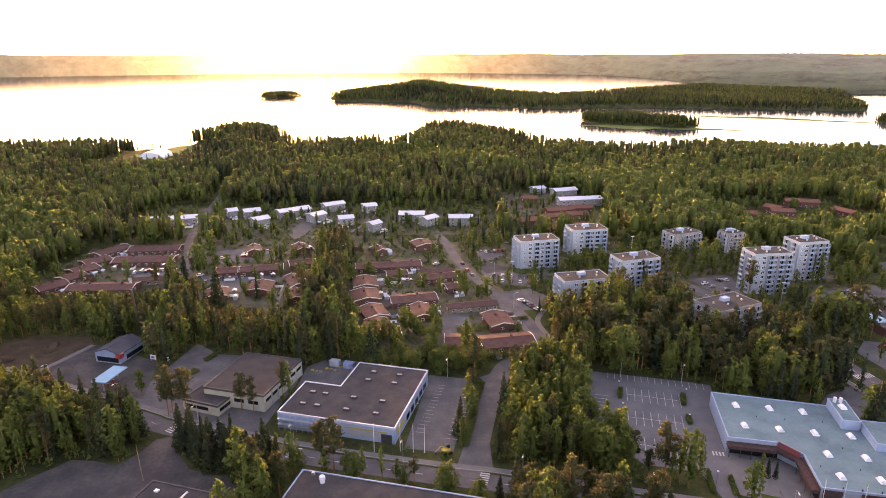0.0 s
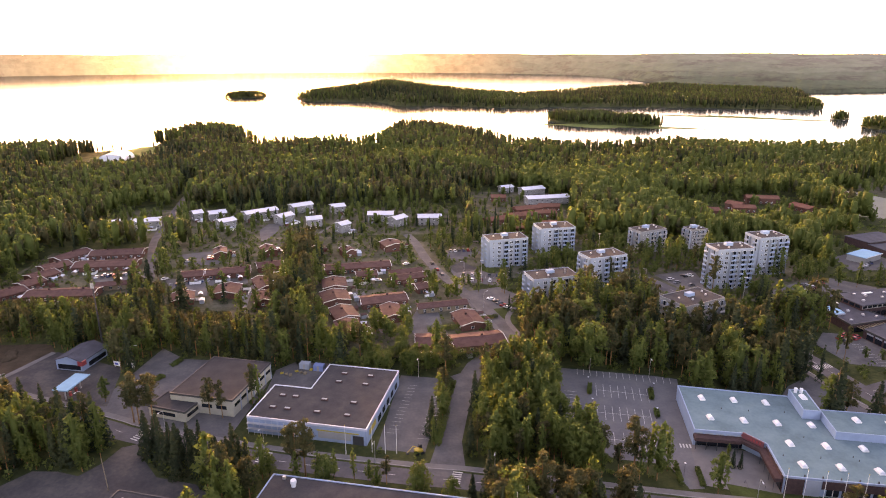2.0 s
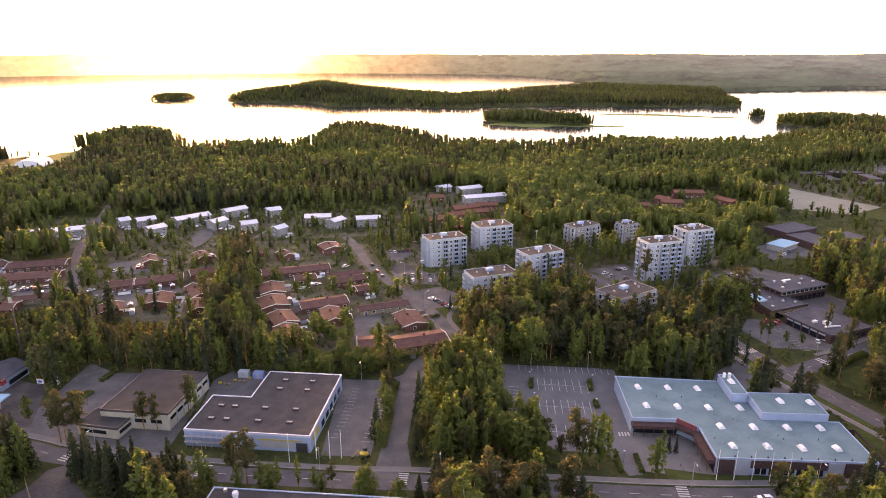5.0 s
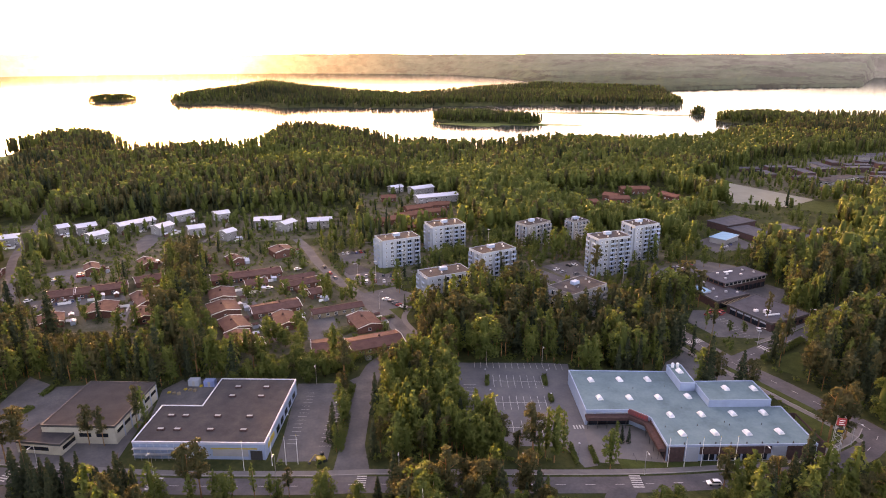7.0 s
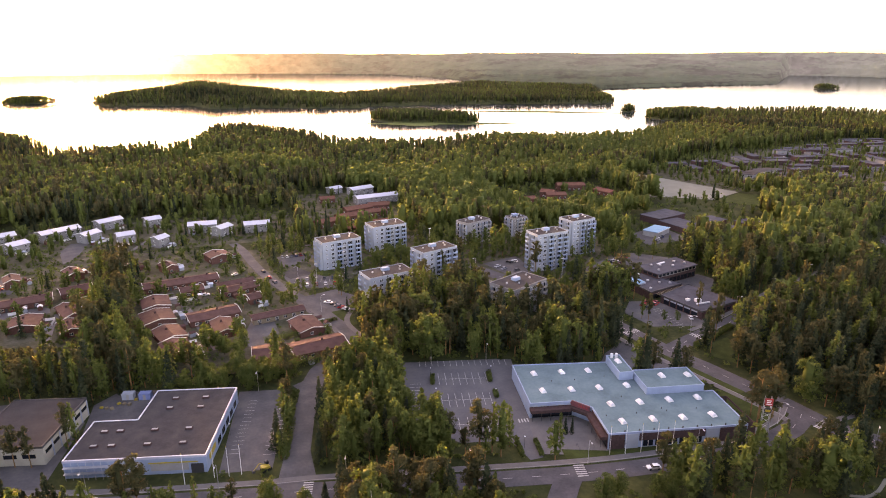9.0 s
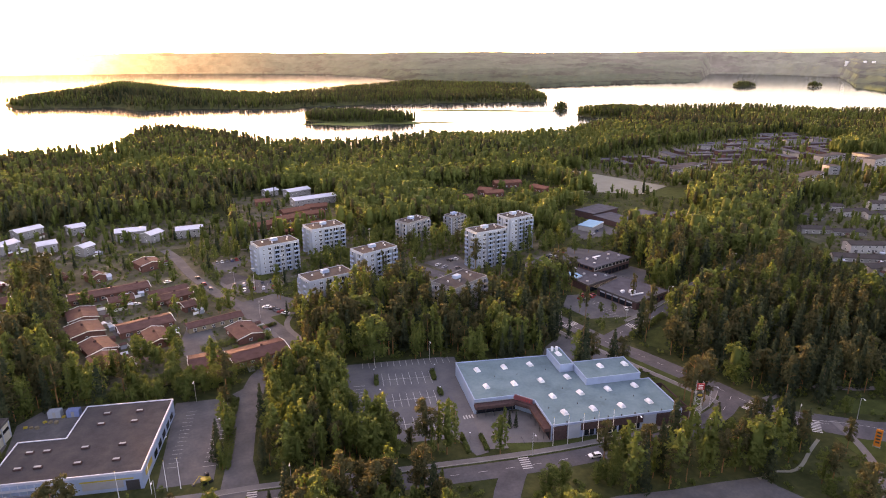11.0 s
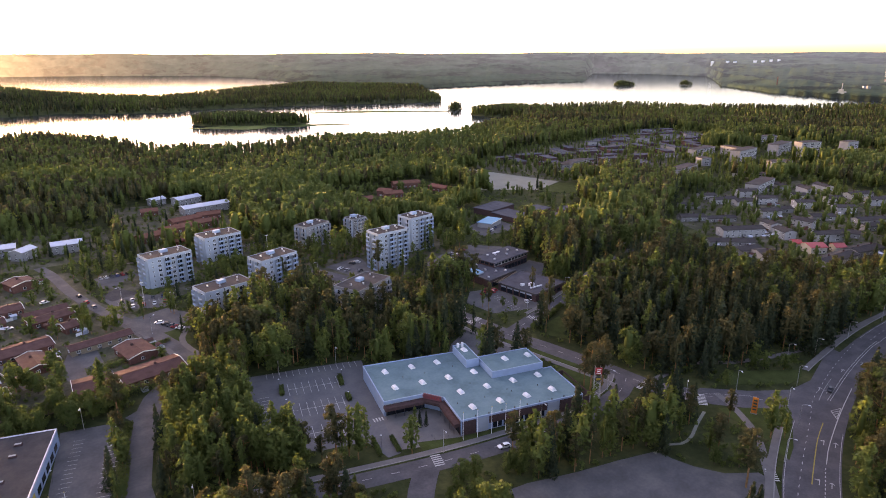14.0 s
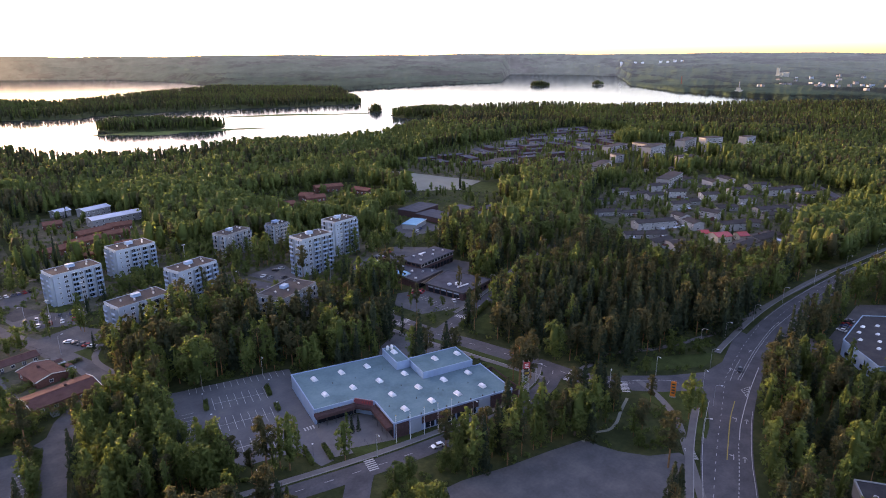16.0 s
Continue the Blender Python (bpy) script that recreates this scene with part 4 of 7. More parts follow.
for r in ESTATES:
    row_house("flat_roofed_house", *r, M_DARKBRICK if r[0] % 2 < 1.5 else M_CONCRETE, M_SLATE, 0, "low dark terraced house with a flat dark roof", flat=True, sparse=True, group="flat-roofed estate")
for x, y, L, D, h, yaw in FARS:
    row_house("apartment_block", x, y, min(L, 46), D, h, yaw, M_CONCRETE, M_BROWNROOF, 0, "pale low apartment block with rows of windows and a flat roof", "apartment block", flat=True, sparse=True, storeys=int(h / 2.9), group="distant apartment blocks", pane_w=5.2)
for x, y, L, D, h, yaw in SCHOOLS:
    row_house("school_wing", x, y, L, D, h, yaw, M_DARKBRICK, M_SLATE, 0, "dark brick school wing with a blue-grey flat roof", "school", flat=True, sparse=True, group="school wings")
row_house("entrance_canopy", 285, 367, 19, 11, 3.6, 28, M_GREYWALL, M_CANOPY, 0, "long canopy with a pale blue flat roof", "canopy", windows=False, flat=True)


def apartment(x, y, L, D, h, yaw, k):
    floors = 8 if h > 20 else 5 if h < 16 else 6
    fh = (h - 0.9) / floors
    dark = k in (6, 7, 8)
    wall = M_CONCRETE if dark else M_WHITE
    lab = "grey" if dark else "white"
    o = thing("apartment_building", pose(x, y, 0, 0, 0, yaw), "%s concrete apartment building of %s storeys with stacked balconies" % (lab, {5: "five", 6: "six", 8: "eight"}[floors]), "apartment building", "apartment buildings")
    part("wall", Shape().box(-L / 2, L / 2, -D / 2, D / 2, -0.5, h), wall, o)
    joints = Shape()
    for f in range(1, floors + 1):
        joints.box(-L / 2 - 0.02, L / 2 + 0.02, -D / 2 - 0.02, D / 2 + 0.02, f * fh - 0.03, f * fh + 0.03)
    part("panel_joint", joints, M_GREYWALL, o)
    part("roof", Shape().box(-L / 2 + 0.25, L / 2 - 0.25, -D / 2 + 0.25, D / 2 - 0.25, h - 0.1, h + 0.08), M_BROWNROOF if k in (0, 1, 2, 3) else M_DARKROOF, o)
    par = Shape()
    for a in ((-L / 2 - 0.05, L / 2 + 0.05, -D / 2 - 0.05, -D / 2 + 0.25), (-L / 2 - 0.05, L / 2 + 0.05, D / 2 - 0.25, D / 2 + 0.05), (-L / 2 - 0.05, -L / 2 + 0.25, -D / 2 + 0.25, D / 2 - 0.25), (L / 2 - 0.25, L / 2 + 0.05, -D / 2 + 0.25, D / 2 - 0.25)):
        par.box(*a, h - 0.08, h + 0.32)
    part("parapet", par, wall, o)
    part("penthouse", Shape().chamfered(-2.0, 2.0, 0.4, 3.2, h + 0.08, h + 1.7, 0.12), M_BLUEWALL, o, "light blue roof plant room")
    for vx, vy in ((-L * 0.3, 1), (L * 0.28, -1.5), (L * 0.36, 2.5), (-L * 0.12, -3)):
        part("vent", Shape().box(vx - 0.35, vx + 0.35, vy - 0.35, vy + 0.35, h + 0.08, h + 0.9), M_STEEL, o)
    small, wide, bal, door = [], [], [], []
    cols = [(-0.40, "s"), (-0.25, "w"), (-0.08, "b"), (0.06, "w"), (0.20, "b"), (0.40, "b")]
    for f in range(floors):
        z = 0.8 + f * fh
        for cx, kind in cols:
            if kind == "s":
                small.append((cx * L, -D / 2, z + 0.3, 0))
            elif kind == "w":
                wide.append((cx * L, -D / 2, z, 0))
            else:
                bal.append((cx * L, -D / 2, f * fh, 0))
                door.append((cx * L, -D / 2, f * fh + 0.2, 0))
        for cy in (-0.28, 0.24):
            bal.append((-L / 2, cy * D, f * fh, -90))
            door.append((-L / 2, cy * D, f * fh + 0.2, -90))
        wide += [(L / 2, -0.2 * D, z, 90), (L / 2, 0.25 * D, z, 90)]
        for cx in (-0.3, 0.3):
            wide.append((cx * L, D / 2, z, 180))
    window_parts(o, small, 0.9, 0.9, 0)
    window_parts(o, wide, 1.9, 1.5)
    window_parts(o, door, 3.1, 2.35)
    for bx, by, bz, hd in bal:
        b = part("balcony", BALC[0], None, o, at=pose(bx, by, bz, 0, 0, hd))
        part("balcony_rail", BALC[1 if not dark else 2], None, b)
    return o


bslab = Shape().box(-1.7, 1.7, -1.5, 0.02, 0.0, 0.18).box(-1.7, -1.58, -1.5, 0.02, 0.18, 2.7).box(1.58, 1.7, -1.5, 0.02, 0.18, 2.7)
brail = Shape().box(-1.72, 1.72, -1.56, -1.5, 0.1, 1.1)
BALC = (bslab.mesh("balcony", M_WHITE), brail.mesh("balcony_rail", M_BLUEWALL), brail.mesh("balcony_rail", M_GREYWALL))
for k, r in enumerate(APTS):
    apartment(*r, k)


def flat_roof_hall(name, origin, yaw, poly, h, wall, roof, edge, label, category):
    """A hall on a polygon: walls, roof sheet and a raised roof edge. Returns the thing."""
    o = thing(name, pose(*origin, 0, 0, 0, yaw), label, category)
    part("wall", Shape().prism(poly, -0.3, h), wall, o)
    part("roof", Shape().prism(poly, h + 0.004, h + 0.08), roof, o)
    n = len(poly)
    for k in range(n):
        a, b = Vector(poly[k]), Vector(poly[(k + 1) % n])
        d = (b - a).normalized()
        q = Vector((d.y, -d.x))
        e = 0.28
        p = [a + q * 0.08 - d * 0.08, b + q * 0.08 + d * 0.08, b - q * e - d * e * 0.2, a - q * e + d * e * 0.2]
        part("roof_edge", Shape().prism([tuple(u) for u in p], h - 0.5, h + 0.34 + 0.003 * k), edge, o)
    return o


# the shop with the dark roof
STORE = [(0, 0), (0, 41.4), (-28.5, 41.4), (-28.5, 22), (-42.8, 22), (-42.8, 0)]
store = flat_roof_hall("shop_hall", (-16.2, 183.0), -14.2, STORE, 6.0, M_BLUEWALL, M_DARKROOF, M_METALROOF, "low shop hall with a dark felt roof and pale blue walls", "shop")
hatch = Shape().chamfered(-1.15, 1.15, -0.6, 0.6, 0, 0.62, 0.12).mesh("roof_hatch", M_DARKBRICK)
hatch_pane = Shape().box(-0.95, 0.95, -0.42, 0.42, 0.62, 0.67).mesh("pane", M_GREYWALL)
for x, y in ((-20, 35), (-9.5, 35), (-20, 28.5), (-9.5, 28.5), (-36.5, 15.2), (-31.5, 15.2), (-20.5, 15.2), (-9.5, 15.2), (-36.5, 7), (-31, 7), (-20, 7), (-9, 7)):
    f = part("roof_hatch", hatch, None, store, at=pose(x, y, 6.08))
    part("pane", hatch_pane, None, f)
part("sign_band", Shape().box(-17.5, -2.5, -0.18, -0.02, 3.9, 4.3), M_YELLOW, store, "yellow sign band")
part("shop_window", Shape().box(-17, -5.5, -0.1, -0.01, 1.2, 3.7), M_GREYWALL, store)
part("entrance", Shape().box(-4.8, -1.0, -0.14, -0.01, 0, 3.4), M_DARK, store, "dark recessed entrance")
part("loading_door", Shape().box(-28.8, -25.8, -0.14, -0.01, 0, 3.4), M_DARK, store)
part("side_sign", Shape().box(0.02, 0.2, 3, 10, 2.4, 4.2), M_YELLOW, store, "yellow sign on the side wall")
for k in range(5):
    part("side_window", Shape().box(0.02, 0.1, 13 + 5.4 * k, 16.4 + 5.4 * k, 1.0, 3.2), M_GLASS, store)
for k in range(9):
    x = -42 + 2.2 * k
    part("scaffold_pole", Shape().tube((x, -1.2, -0.1), (x, -1.2, 6.2), 0.06, 0.06, 5), M_STEEL, store)
part("scaffold_deck", Shape().box(-42.4, -24.0, -1.5, -0.3, 2.2, 2.3).box(-42.4, -24.0, -1.5, -0.3, 4.3, 4.4), M_STEEL, store)

# the market hall with the pale roof
MARKET = [(0, 0), (48.3, 0), (48.3, 22.5), (44.8, 22.5), (44.8, 36.5), (22.5, 36.5), (22.5, 48.5), (-21, 50.5), (-21, 21.2), (-5, 21.2), (0, 16.2)]
market = flat_roof_hall("market_hall", (108.5, 153.1), -12, MARKET, 5.6, M_BLUEWALL, M_PALEROOF, M_BLUEWALL, "large market hall with a pale blue-grey flat roof and round-topped skylights", "shop")
for nm, (x0, x1, y0, y1, z) in (("upper_block", (16.7, 22.3, 34, 48.2, 8.8)), ("upper_block", (22.6, 44.6, 22.6, 36.3, 8.2))):
    u = part(nm, Shape().box(x0, x1, y0, y1, 5.7, z), M_BLUEWALL, market)
    part("roof", Shape().box(x0 + 0.25, x1 - 0.25, y0 + 0.25, y1 - 0.25, z - 0.1, z + 0.05), M_PALEROOF, u)
    rim = Shape()
    for a in ((x0 - 0.06, x1 + 0.06, y0 - 0.06, y0 + 0.25), (x0 - 0.06, x1 + 0.06, y1 - 0.25, y1 + 0.06), (x0 - 0.06, x0 + 0.25, y0 + 0.25, y1 - 0.25), (x1 - 0.25, x1 + 0.06, y0 + 0.25, y1 - 0.25)):
        rim.box(*a, z - 0.06, z + 0.3)
    part("roof_edge", rim, M_BLUEWALL, u)


def dome_shape():
    s = Shape()
    n, m = 11, 9
    p = []
    for j in range(m):
        y = -1.35 * math.cos(math.pi * j / (m - 1))
        squeeze = 0.25 + 0.75 * min(1.0, math.sin(math.pi * j / (m - 1)) * 1.5)
        for k in range(n):
            a = math.pi * k / (n - 1)
            p.append((-0.85 * math.cos(a), y, 0.32 + 0.78 * math.sin(a) * squeeze))
    f = [(j * n + k, j * n + k + 1, (j + 1) * n + k + 1, (j + 1) * n + k) for j in range(m - 1) for k in range(n - 1)]
    f += [tuple(range(n - 1, -1, -1)), tuple(range((m - 1) * n, m * n))]
    return s.add(p, f)


curb_me = Shape().box(-0.95, 0.95, -1.45, 1.45, 0, 0.34).mesh("skylight", M_FRAME)
dome_me = dome_shape().mesh("dome", M_DOME)
SKYLIGHTS = [(x, y + 0.8, z) for x, y, z in [(-14.2, 41.6, 5.7), (-3.2, 41.7, 5.7), (7.5, 41.6, 5.7), (-14.2, 28.6, 5.7), (-3.4, 28.4, 5.7), (7.2, 28.4, 5.7), (18.1, 28.9, 5.7), (7.3, 16.7, 5.7), (18.1, 16.9, 5.7), (29.1, 17.2, 5.7), (40, 17.5, 5.7), (7.2, 5.6, 5.7), (18, 5.9, 5.7), (28.6, 5.6, 5.7), (39.5, 6.1, 5.7), (32, 30, 8.25), (42, 29.5, 8.25), (19.6, 42, 8.85)]]
for x, y, z in SKYLIGHTS:
    c = part("skylight", curb_me, None, market, at=pose(x, y, z, 0, 0, 8))
    part("dome", dome_me, None, c)
for x0, x1, z0 in ((0.4, 5.6, 0), (10.5, 33.5, 2.6), (38.6, 47.9, 0)):
    part("brick_front", Shape().box(x0, x1, -0.22, -0.09, z0, 5.3), M_DARKBRICK, market, "dark red-brown brick front")
part("corner_brick", Shape().box(-0.22, -0.09, 0.3, 15.8, 0, 5.3), M_DARKBRICK, market)
for x in (12, 16.2, 20.4, 24.6, 29):
    f = part("shop_window", Shape().box(x, x + 3.4, -0.16, -0.02, 0.4, 2.5), M_GLASS, market)
    part("mullion", Shape().box(x + 1.62, x + 1.78, -0.24, -0.02, 0.35, 2.6), M_FRAME, f)
for x0, x1 in ((5.9, 10.2), (33.8, 38.3)):
    part("front_wall", Shape().box(x0, x1, -0.3, -0.09, 0, 5.3), M_WHITE, market)
part("entrance_canopy", Shape().prism([(-21.2, 18.4), (-6.9, 18.4), (-6.9, 19.3), (-5.3, 20.9), (-5.3, 21.15), (-21.2, 21.15)], 3.3, 4.5), M_DARKBRICK, market, "dark brown canopy over the entrance side")
part("entrance_glass", Shape().box(-20.2, -5.6, 21.0, 21.15, 0.2, 3.3), M_GLASS, market)
part("corner_canopy", Shape().prism([(-5.2, 20.9), (-0.3, 16.0), (-0.3, 0.4), (-2.4, 0.4), (-2.4, 14.9), (-6.85, 19.2)], 3.3, 4.5), M_DARKBRICK, market, "dark brown canopy along the entrance")
sgn = part("sign_board", Shape().prism([(-5.9, 20.9), (-0.9, 15.9), (-1.2, 15.6), (-6.2, 20.6)], 4.6, 6.6), M_DULLRED, market, "dull red sign board over the entrance")
for k in range(7):
    y = 20.9 - 0.72 * k * 0.98
    x = -6.05 + 0.70 * k
    part("letter_bar", Shape().prism([(x - 0.28, y - 0.05), (x + 0.08, y - 0.42), (x + 0.03, y - 0.47), (x - 0.33, y - 0.1)], 5.15, 5.95), M_RED, sgn)
for k in range(5):
    part("canopy_post", Shape().tube((-20.6 + 3.3 * k, 18.8, -0.1), (-20.6 + 3.3 * k, 18.8, 3.3), 0.1, 0.1), M_DARK, market)
    part("parapet_rail", Shape().box(-20.8 + 3.3 * k, -18.2 + 3.3 * k, 20.98, 21.1, 4.62, 5.05), M_WHITE, market)
for k in range(4):
    part("canopy_post", Shape().tube((-2.1, 1.2 + 4.2 * k, -0.1), (-2.1, 1.2 + 4.2 * k, 3.3), 0.1, 0.1), M_DARK, market)
    part("side_glass", Shape().box(-0.34, -0.23, 1.0 + 3.6 * k, 3.9 + 3.6 * k, 0.3, 3.0), M_GLASS, market)
part("roof_unit", Shape().tube((18.3, 46.4, 8.8), (18.3, 46.4, 10.6), 0.55, 0.55, 10).tube((20.2, 46.4, 8.8), (20.2, 46.4, 10.6), 0.55, 0.55, 10), M_DOME, market, "white round vents on the roof block")
for x, y in ((3, 10.5), (14, 11), (25, 11.2), (36, 11.5), (0, 36), (13, 22), (-9, 36), (12, 37), (24, 13)):
    part("vent_pipe", Shape().tube((x, y, 5.6), (x, y, 6.3), 0.12, 0.12), M_DARK, market)
part("loading_screen", Shape().box(46.5, 52.5, 20.0, 20.2, 0, 4.6).box(52.3, 52.5, 2, 20.2, 3.9, 4.6).box(48.3, 52.5, 1.8, 2.0, 0, 5.4), M_DARKBRICK, market)
for k in range(9):
    part("roof_lamp", Shape().box(5.5 + 5 * k, 5.8 + 5 * k, 0.4, 0.7, 5.6, 6.5), M_DARK, market)

# works halls west of the shop
o = flat_roof_hall("works_hall", (-73.5, 220), -15, [(-12.5, -14), (12.5, -14), (12.5, 15.5), (-12.5, 15.5)], 6.6, M_CREAM, M_BROWNROOF, M_DARK, "cream works hall with a brown flat roof", "works hall")
for k in range(6):
    part("strip_window", Shape().box(12.51, 12.6, -12.8 + 4.7 * k, -9.2 + 4.7 * k, 3.4, 4.6), M_GLASS, o)
    part("pilaster", Shape().box(12.52, 12.75, -8.95 + 4.7 * k, -8.45 + 4.7 * k, 0, 6.0), M_WHITE, o)
for k in range(4):
    part("strip_window", Shape().box(-11.5 + 5.8 * k, -7.5 + 5.8 * k, -14.1, -14.01, 2.6, 4.0), M_GLASS, o)
o = flat_roof_hall("works_office", (-86.6, 208), -20, [(-7.8, -5.2), (7.8, -5.2), (7.8, 5.2), (-7.8, 5.2)], 4.0, M_CREAM, M_DARKROOF, M_DARK, "cream two-storey office block with a dark flat roof", "office")
part("strip_window", Shape().box(-6.8, 3.5, -5.3, -5.21, 1.4, 2.7), M_GLASS, o)
part("strip_window", Shape().box(7.81, 7.9, -4.2, 4.2, 1.4, 2.7), M_GLASS, o)

# filling station
o = row_house("station_shop", -140.2, 249.6, 15.0, 12.0, 4.4, 77, M_BLUEWALL, M_SLATE, 2.0, "pale blue filling station shop with a blue-grey pitched roof", "shop", windows=False, chimney=False)
part("showcase", Shape().box(-7.6, -7.51, -5.2, 5.2, 0.5, 2.6), M_GLASS, o)
part("entrance_sign", Shape().box(-7.9, -5.6, -6.7, -6.1, 2.6, 4.6).box(-7.95, -7.55, -6.6, -4.4, 2.6, 4.6), M_RED, o, "bright red entrance sign")
part("side_glass", Shape().box(-3.6, 6.6, -6.1, -6.01, 0.6, 2.5), M_GLASS, o)
c = thing("station_canopy", pose(-131, 223, 0, 0, 0, 80), "pale turquoise flat canopy over fuel pumps", "canopy")
part("canopy_roof", Shape().chamfered(-6.6, 6.6, -3.1, 3.1, 4.7, 5.12, 0.08), M_CANOPY, c)
for x in (-4.2, 4.2):
    part("column", Shape().box(x - 0.2, x + 0.2, -0.2, 0.2, -0.1, 4.6), M_STEEL, c)
for x in (-1.6, 1.6):
    g = thing("fuel_pump", pose(-131 + x * 0.17, 223 + x * 0.98, 0, 0, 0, 80), "red and white fuel pump under the canopy", "fuel pump", "fuel pumps")
    part("body", Shape().chamfered(-0.45, 0.45, -0.3, 0.3, 0, 1.8, 0.08), M_RED, g)
    part("screen", Shape().box(-0.3, 0.3, -0.36, -0.31, 1.1, 1.5), M_DARK, g)

# halls right below the hover point
o = flat_roof_hall("warehouse", (-41.7, 160.1), -13.7, [(0, 0), (0, -40), (60, -40), (60, 0)], 7.0, M_BLUEWALL, M_DARKROOF, M_BLUEWALL, "warehouse with a grey felt roof and a pale blue edge", "warehouse")
part("vent_hood", Shape().tube((8.0, -4, 7.0), (8.0, -4, 8.3), 0.7, 0.7, 12).tube((8.0, -4, 8.3), (8.0, -4, 9.2), 0.95, 0.8, 12), M_DOME, o, "white round roof vent")
part("vent_hood", Shape().box(3.6, 4.4, -1.8, -1.0, 7.0, 8.0), M_STEEL, o)
o = flat_roof_hall("garage_hall", (-85.2, 157.6), -16, [(0, 0), (0, -30), (24, -30), (24, 0)], 5.2, M_GREYWALL, M_DARKROOF, M_DARK, "dark flat-roofed garage hall", "garage")
part("roof_box", Shape().box(3.6, 4.9, -4.2, -3.2, 5.2, 5.8), M_FRAME, o)
part("roof_pipe", Shape().box(12.6, 13.2, -9, -1.6, 5.25, 5.5), M_STEEL, o)

# halls beside the wide road
EAST_HALL = [(291, 77), (274, 58.7), (300, 40), (344, 62), (326, 80.5)]
o = flat_roof_hall("business_hall", (0, 0), 0, EAST_HALL, 7.0, M_BLUEWALL, M_DARKROOF, M_BLUEWALL, "flat-roofed business hall with pale blue walls", "hall")
for x, y in ((296, 72), (304, 75), (312, 76), (300, 66), (308, 69), (318, 72), (292, 64), (302, 60), (312, 63), (322, 66), (298, 54), (310, 55)):
    f = part("skylight", Shape().box(x - 0.9, x + 0.9, y - 0.7, y + 0.7, 7.05, 7.35), M_FRAME, o)
    part("dome", Shape().chamfered(x - 0.75, x + 0.75, y - 0.55, y + 0.55, 7.35, 7.7, 0.2), M_DOME, f)
for k in range(4):
    q = 0.12 + 0.22 * k
    x, y = 291 - 17 * q, 77 - 18.3 * q
    part("window", Shape().prism([(x - 0.1, y + 0.1), (x - 0.16, y + 0.16), (x - 2.0, y - 1.84), (x - 1.94, y - 1.9)], 1.2, 3.0), M_GLASS, o)
SOUTH_HUT = [(193.5, 41.5), (180.5, 33.5), (186, 25), (199, 33)]
o = flat_roof_hall("low_hall", (0, 0), 0, SOUTH_HUT, 5.0, M_GREYWALL, M_DARKROOF, M_STEEL, "low grey hall with a dark felt roof among trees", "hall")
part("roof_vent", Shape().chamfered(188, 189.2, 34, 35.2, 5.05, 5.9, 0.1), M_STEEL, o)

# shops east of the flats
CENTRE = [(202.8, 260.2), (226.8, 266.1), (221.5, 277), (249.5, 284), (246.5, 299), (221, 301.5), (200.2, 296)]
WING = [(210.4, 230.1), (237, 235.9), (229.2, 264.4), (205.3, 255.2)]


def on_upper(a, b):
    """A place on the skewed upper floor: along its front and back from it."""
    return 218.8 + 0.976 * a - 0.219 * b, 276.3 + 0.219 * a + 0.976 * b


def upper_quad(a0, a1, b0, b1):
    return [on_upper(a0, b0), on_upper(a1, b0), on_upper(a1, b1), on_upper(a0, b1)]


o = flat_roof_hall("shopping_centre", (0, 0), 0, CENTRE, 4.2, M_DARKBRICK, M_SLATE, M_DARK, "low dark-brick shopping centre with a blue-grey flat roof", "shopping centre")
b = part("upper_floor", Shape().prism(upper_quad(0, 32, 0, 15), 0.1, 7.0), M_DARKBRICK, o)
part("roof", Shape().prism(upper_quad(-0.7, 32.7, -0.9, 15.5), 7.0, 7.4), M_SLATE, b)
part("wall_band", Shape().prism(upper_quad(0.2, 31.8, -0.08, -0.01), 4.9, 6.7), M_GREYWALL, b)
for k in range(10):
    part("window", Shape().prism(upper_quad(0.6 + 3.15 * k, 3.0 + 3.15 * k, -0.2, -0.09), 5.2, 6.5), M_GLASS, b)
    part("shop_window", Shape().prism(upper_quad(0.6 + 3.15 * k, 3.2 + 3.15 * k, -0.12, -0.01), 0.5, 3.2), M_GLASS, b)
for k in range(4):
    part("window", Shape().prism(upper_quad(-0.2, -0.01, 1 + 3.4 * k, 3.4 + 3.4 * k), 5.2, 6.5), M_GLASS, b)
lan = part("lantern", Shape().prism([(201.9, 270.7), (208.4, 272.5), (208.7, 281.9), (202.9, 281.5)], 4.28, 4.9), M_WHITE, o, "glazed roof lantern with pale blue panes")
for k in range(5):
    q0, q1 = 0.04 + 0.19 * k, 0.2 + 0.19 * k
    part("pane", Shape().prism([(201.9 + 1.0 * q0 + 0.2, 270.7 + 10.8 * q0), (208.4 + 0.3 * q0 - 0.2, 272.5 + 9.4 * q0), (208.4 + 0.3 * q1 - 0.2, 272.5 + 9.4 * q1), (201.9 + 1.0 * q1 + 0.2, 270.7 + 10.8 * q1)], 4.9, 5.05), M_CANOPY, lan)
for x, y, z in [(204, 290, 4.28), (209, 293, 4.28), (213, 286, 4.28), (212, 276, 4.28), (216, 271, 4.28), (221, 268.5, 4.28), (206, 265, 4.28)] + [(*on_upper(a, c), 7.4) for a, c in ((5, 4), (12, 9), (18, 5), (25, 10), (8, 12), (28, 5))]:
    part("roof_vent", Shape().chamfered(x - 0.55, x + 0.55, y - 0.55, y + 0.55, z, z + 0.8, 0.1), M_STEEL, o)
part("roof_hatch", Shape().prism(upper_quad(13, 19, 11.2, 12.4), 7.4, 7.8), M_DOME, o, "long white roof hatch")
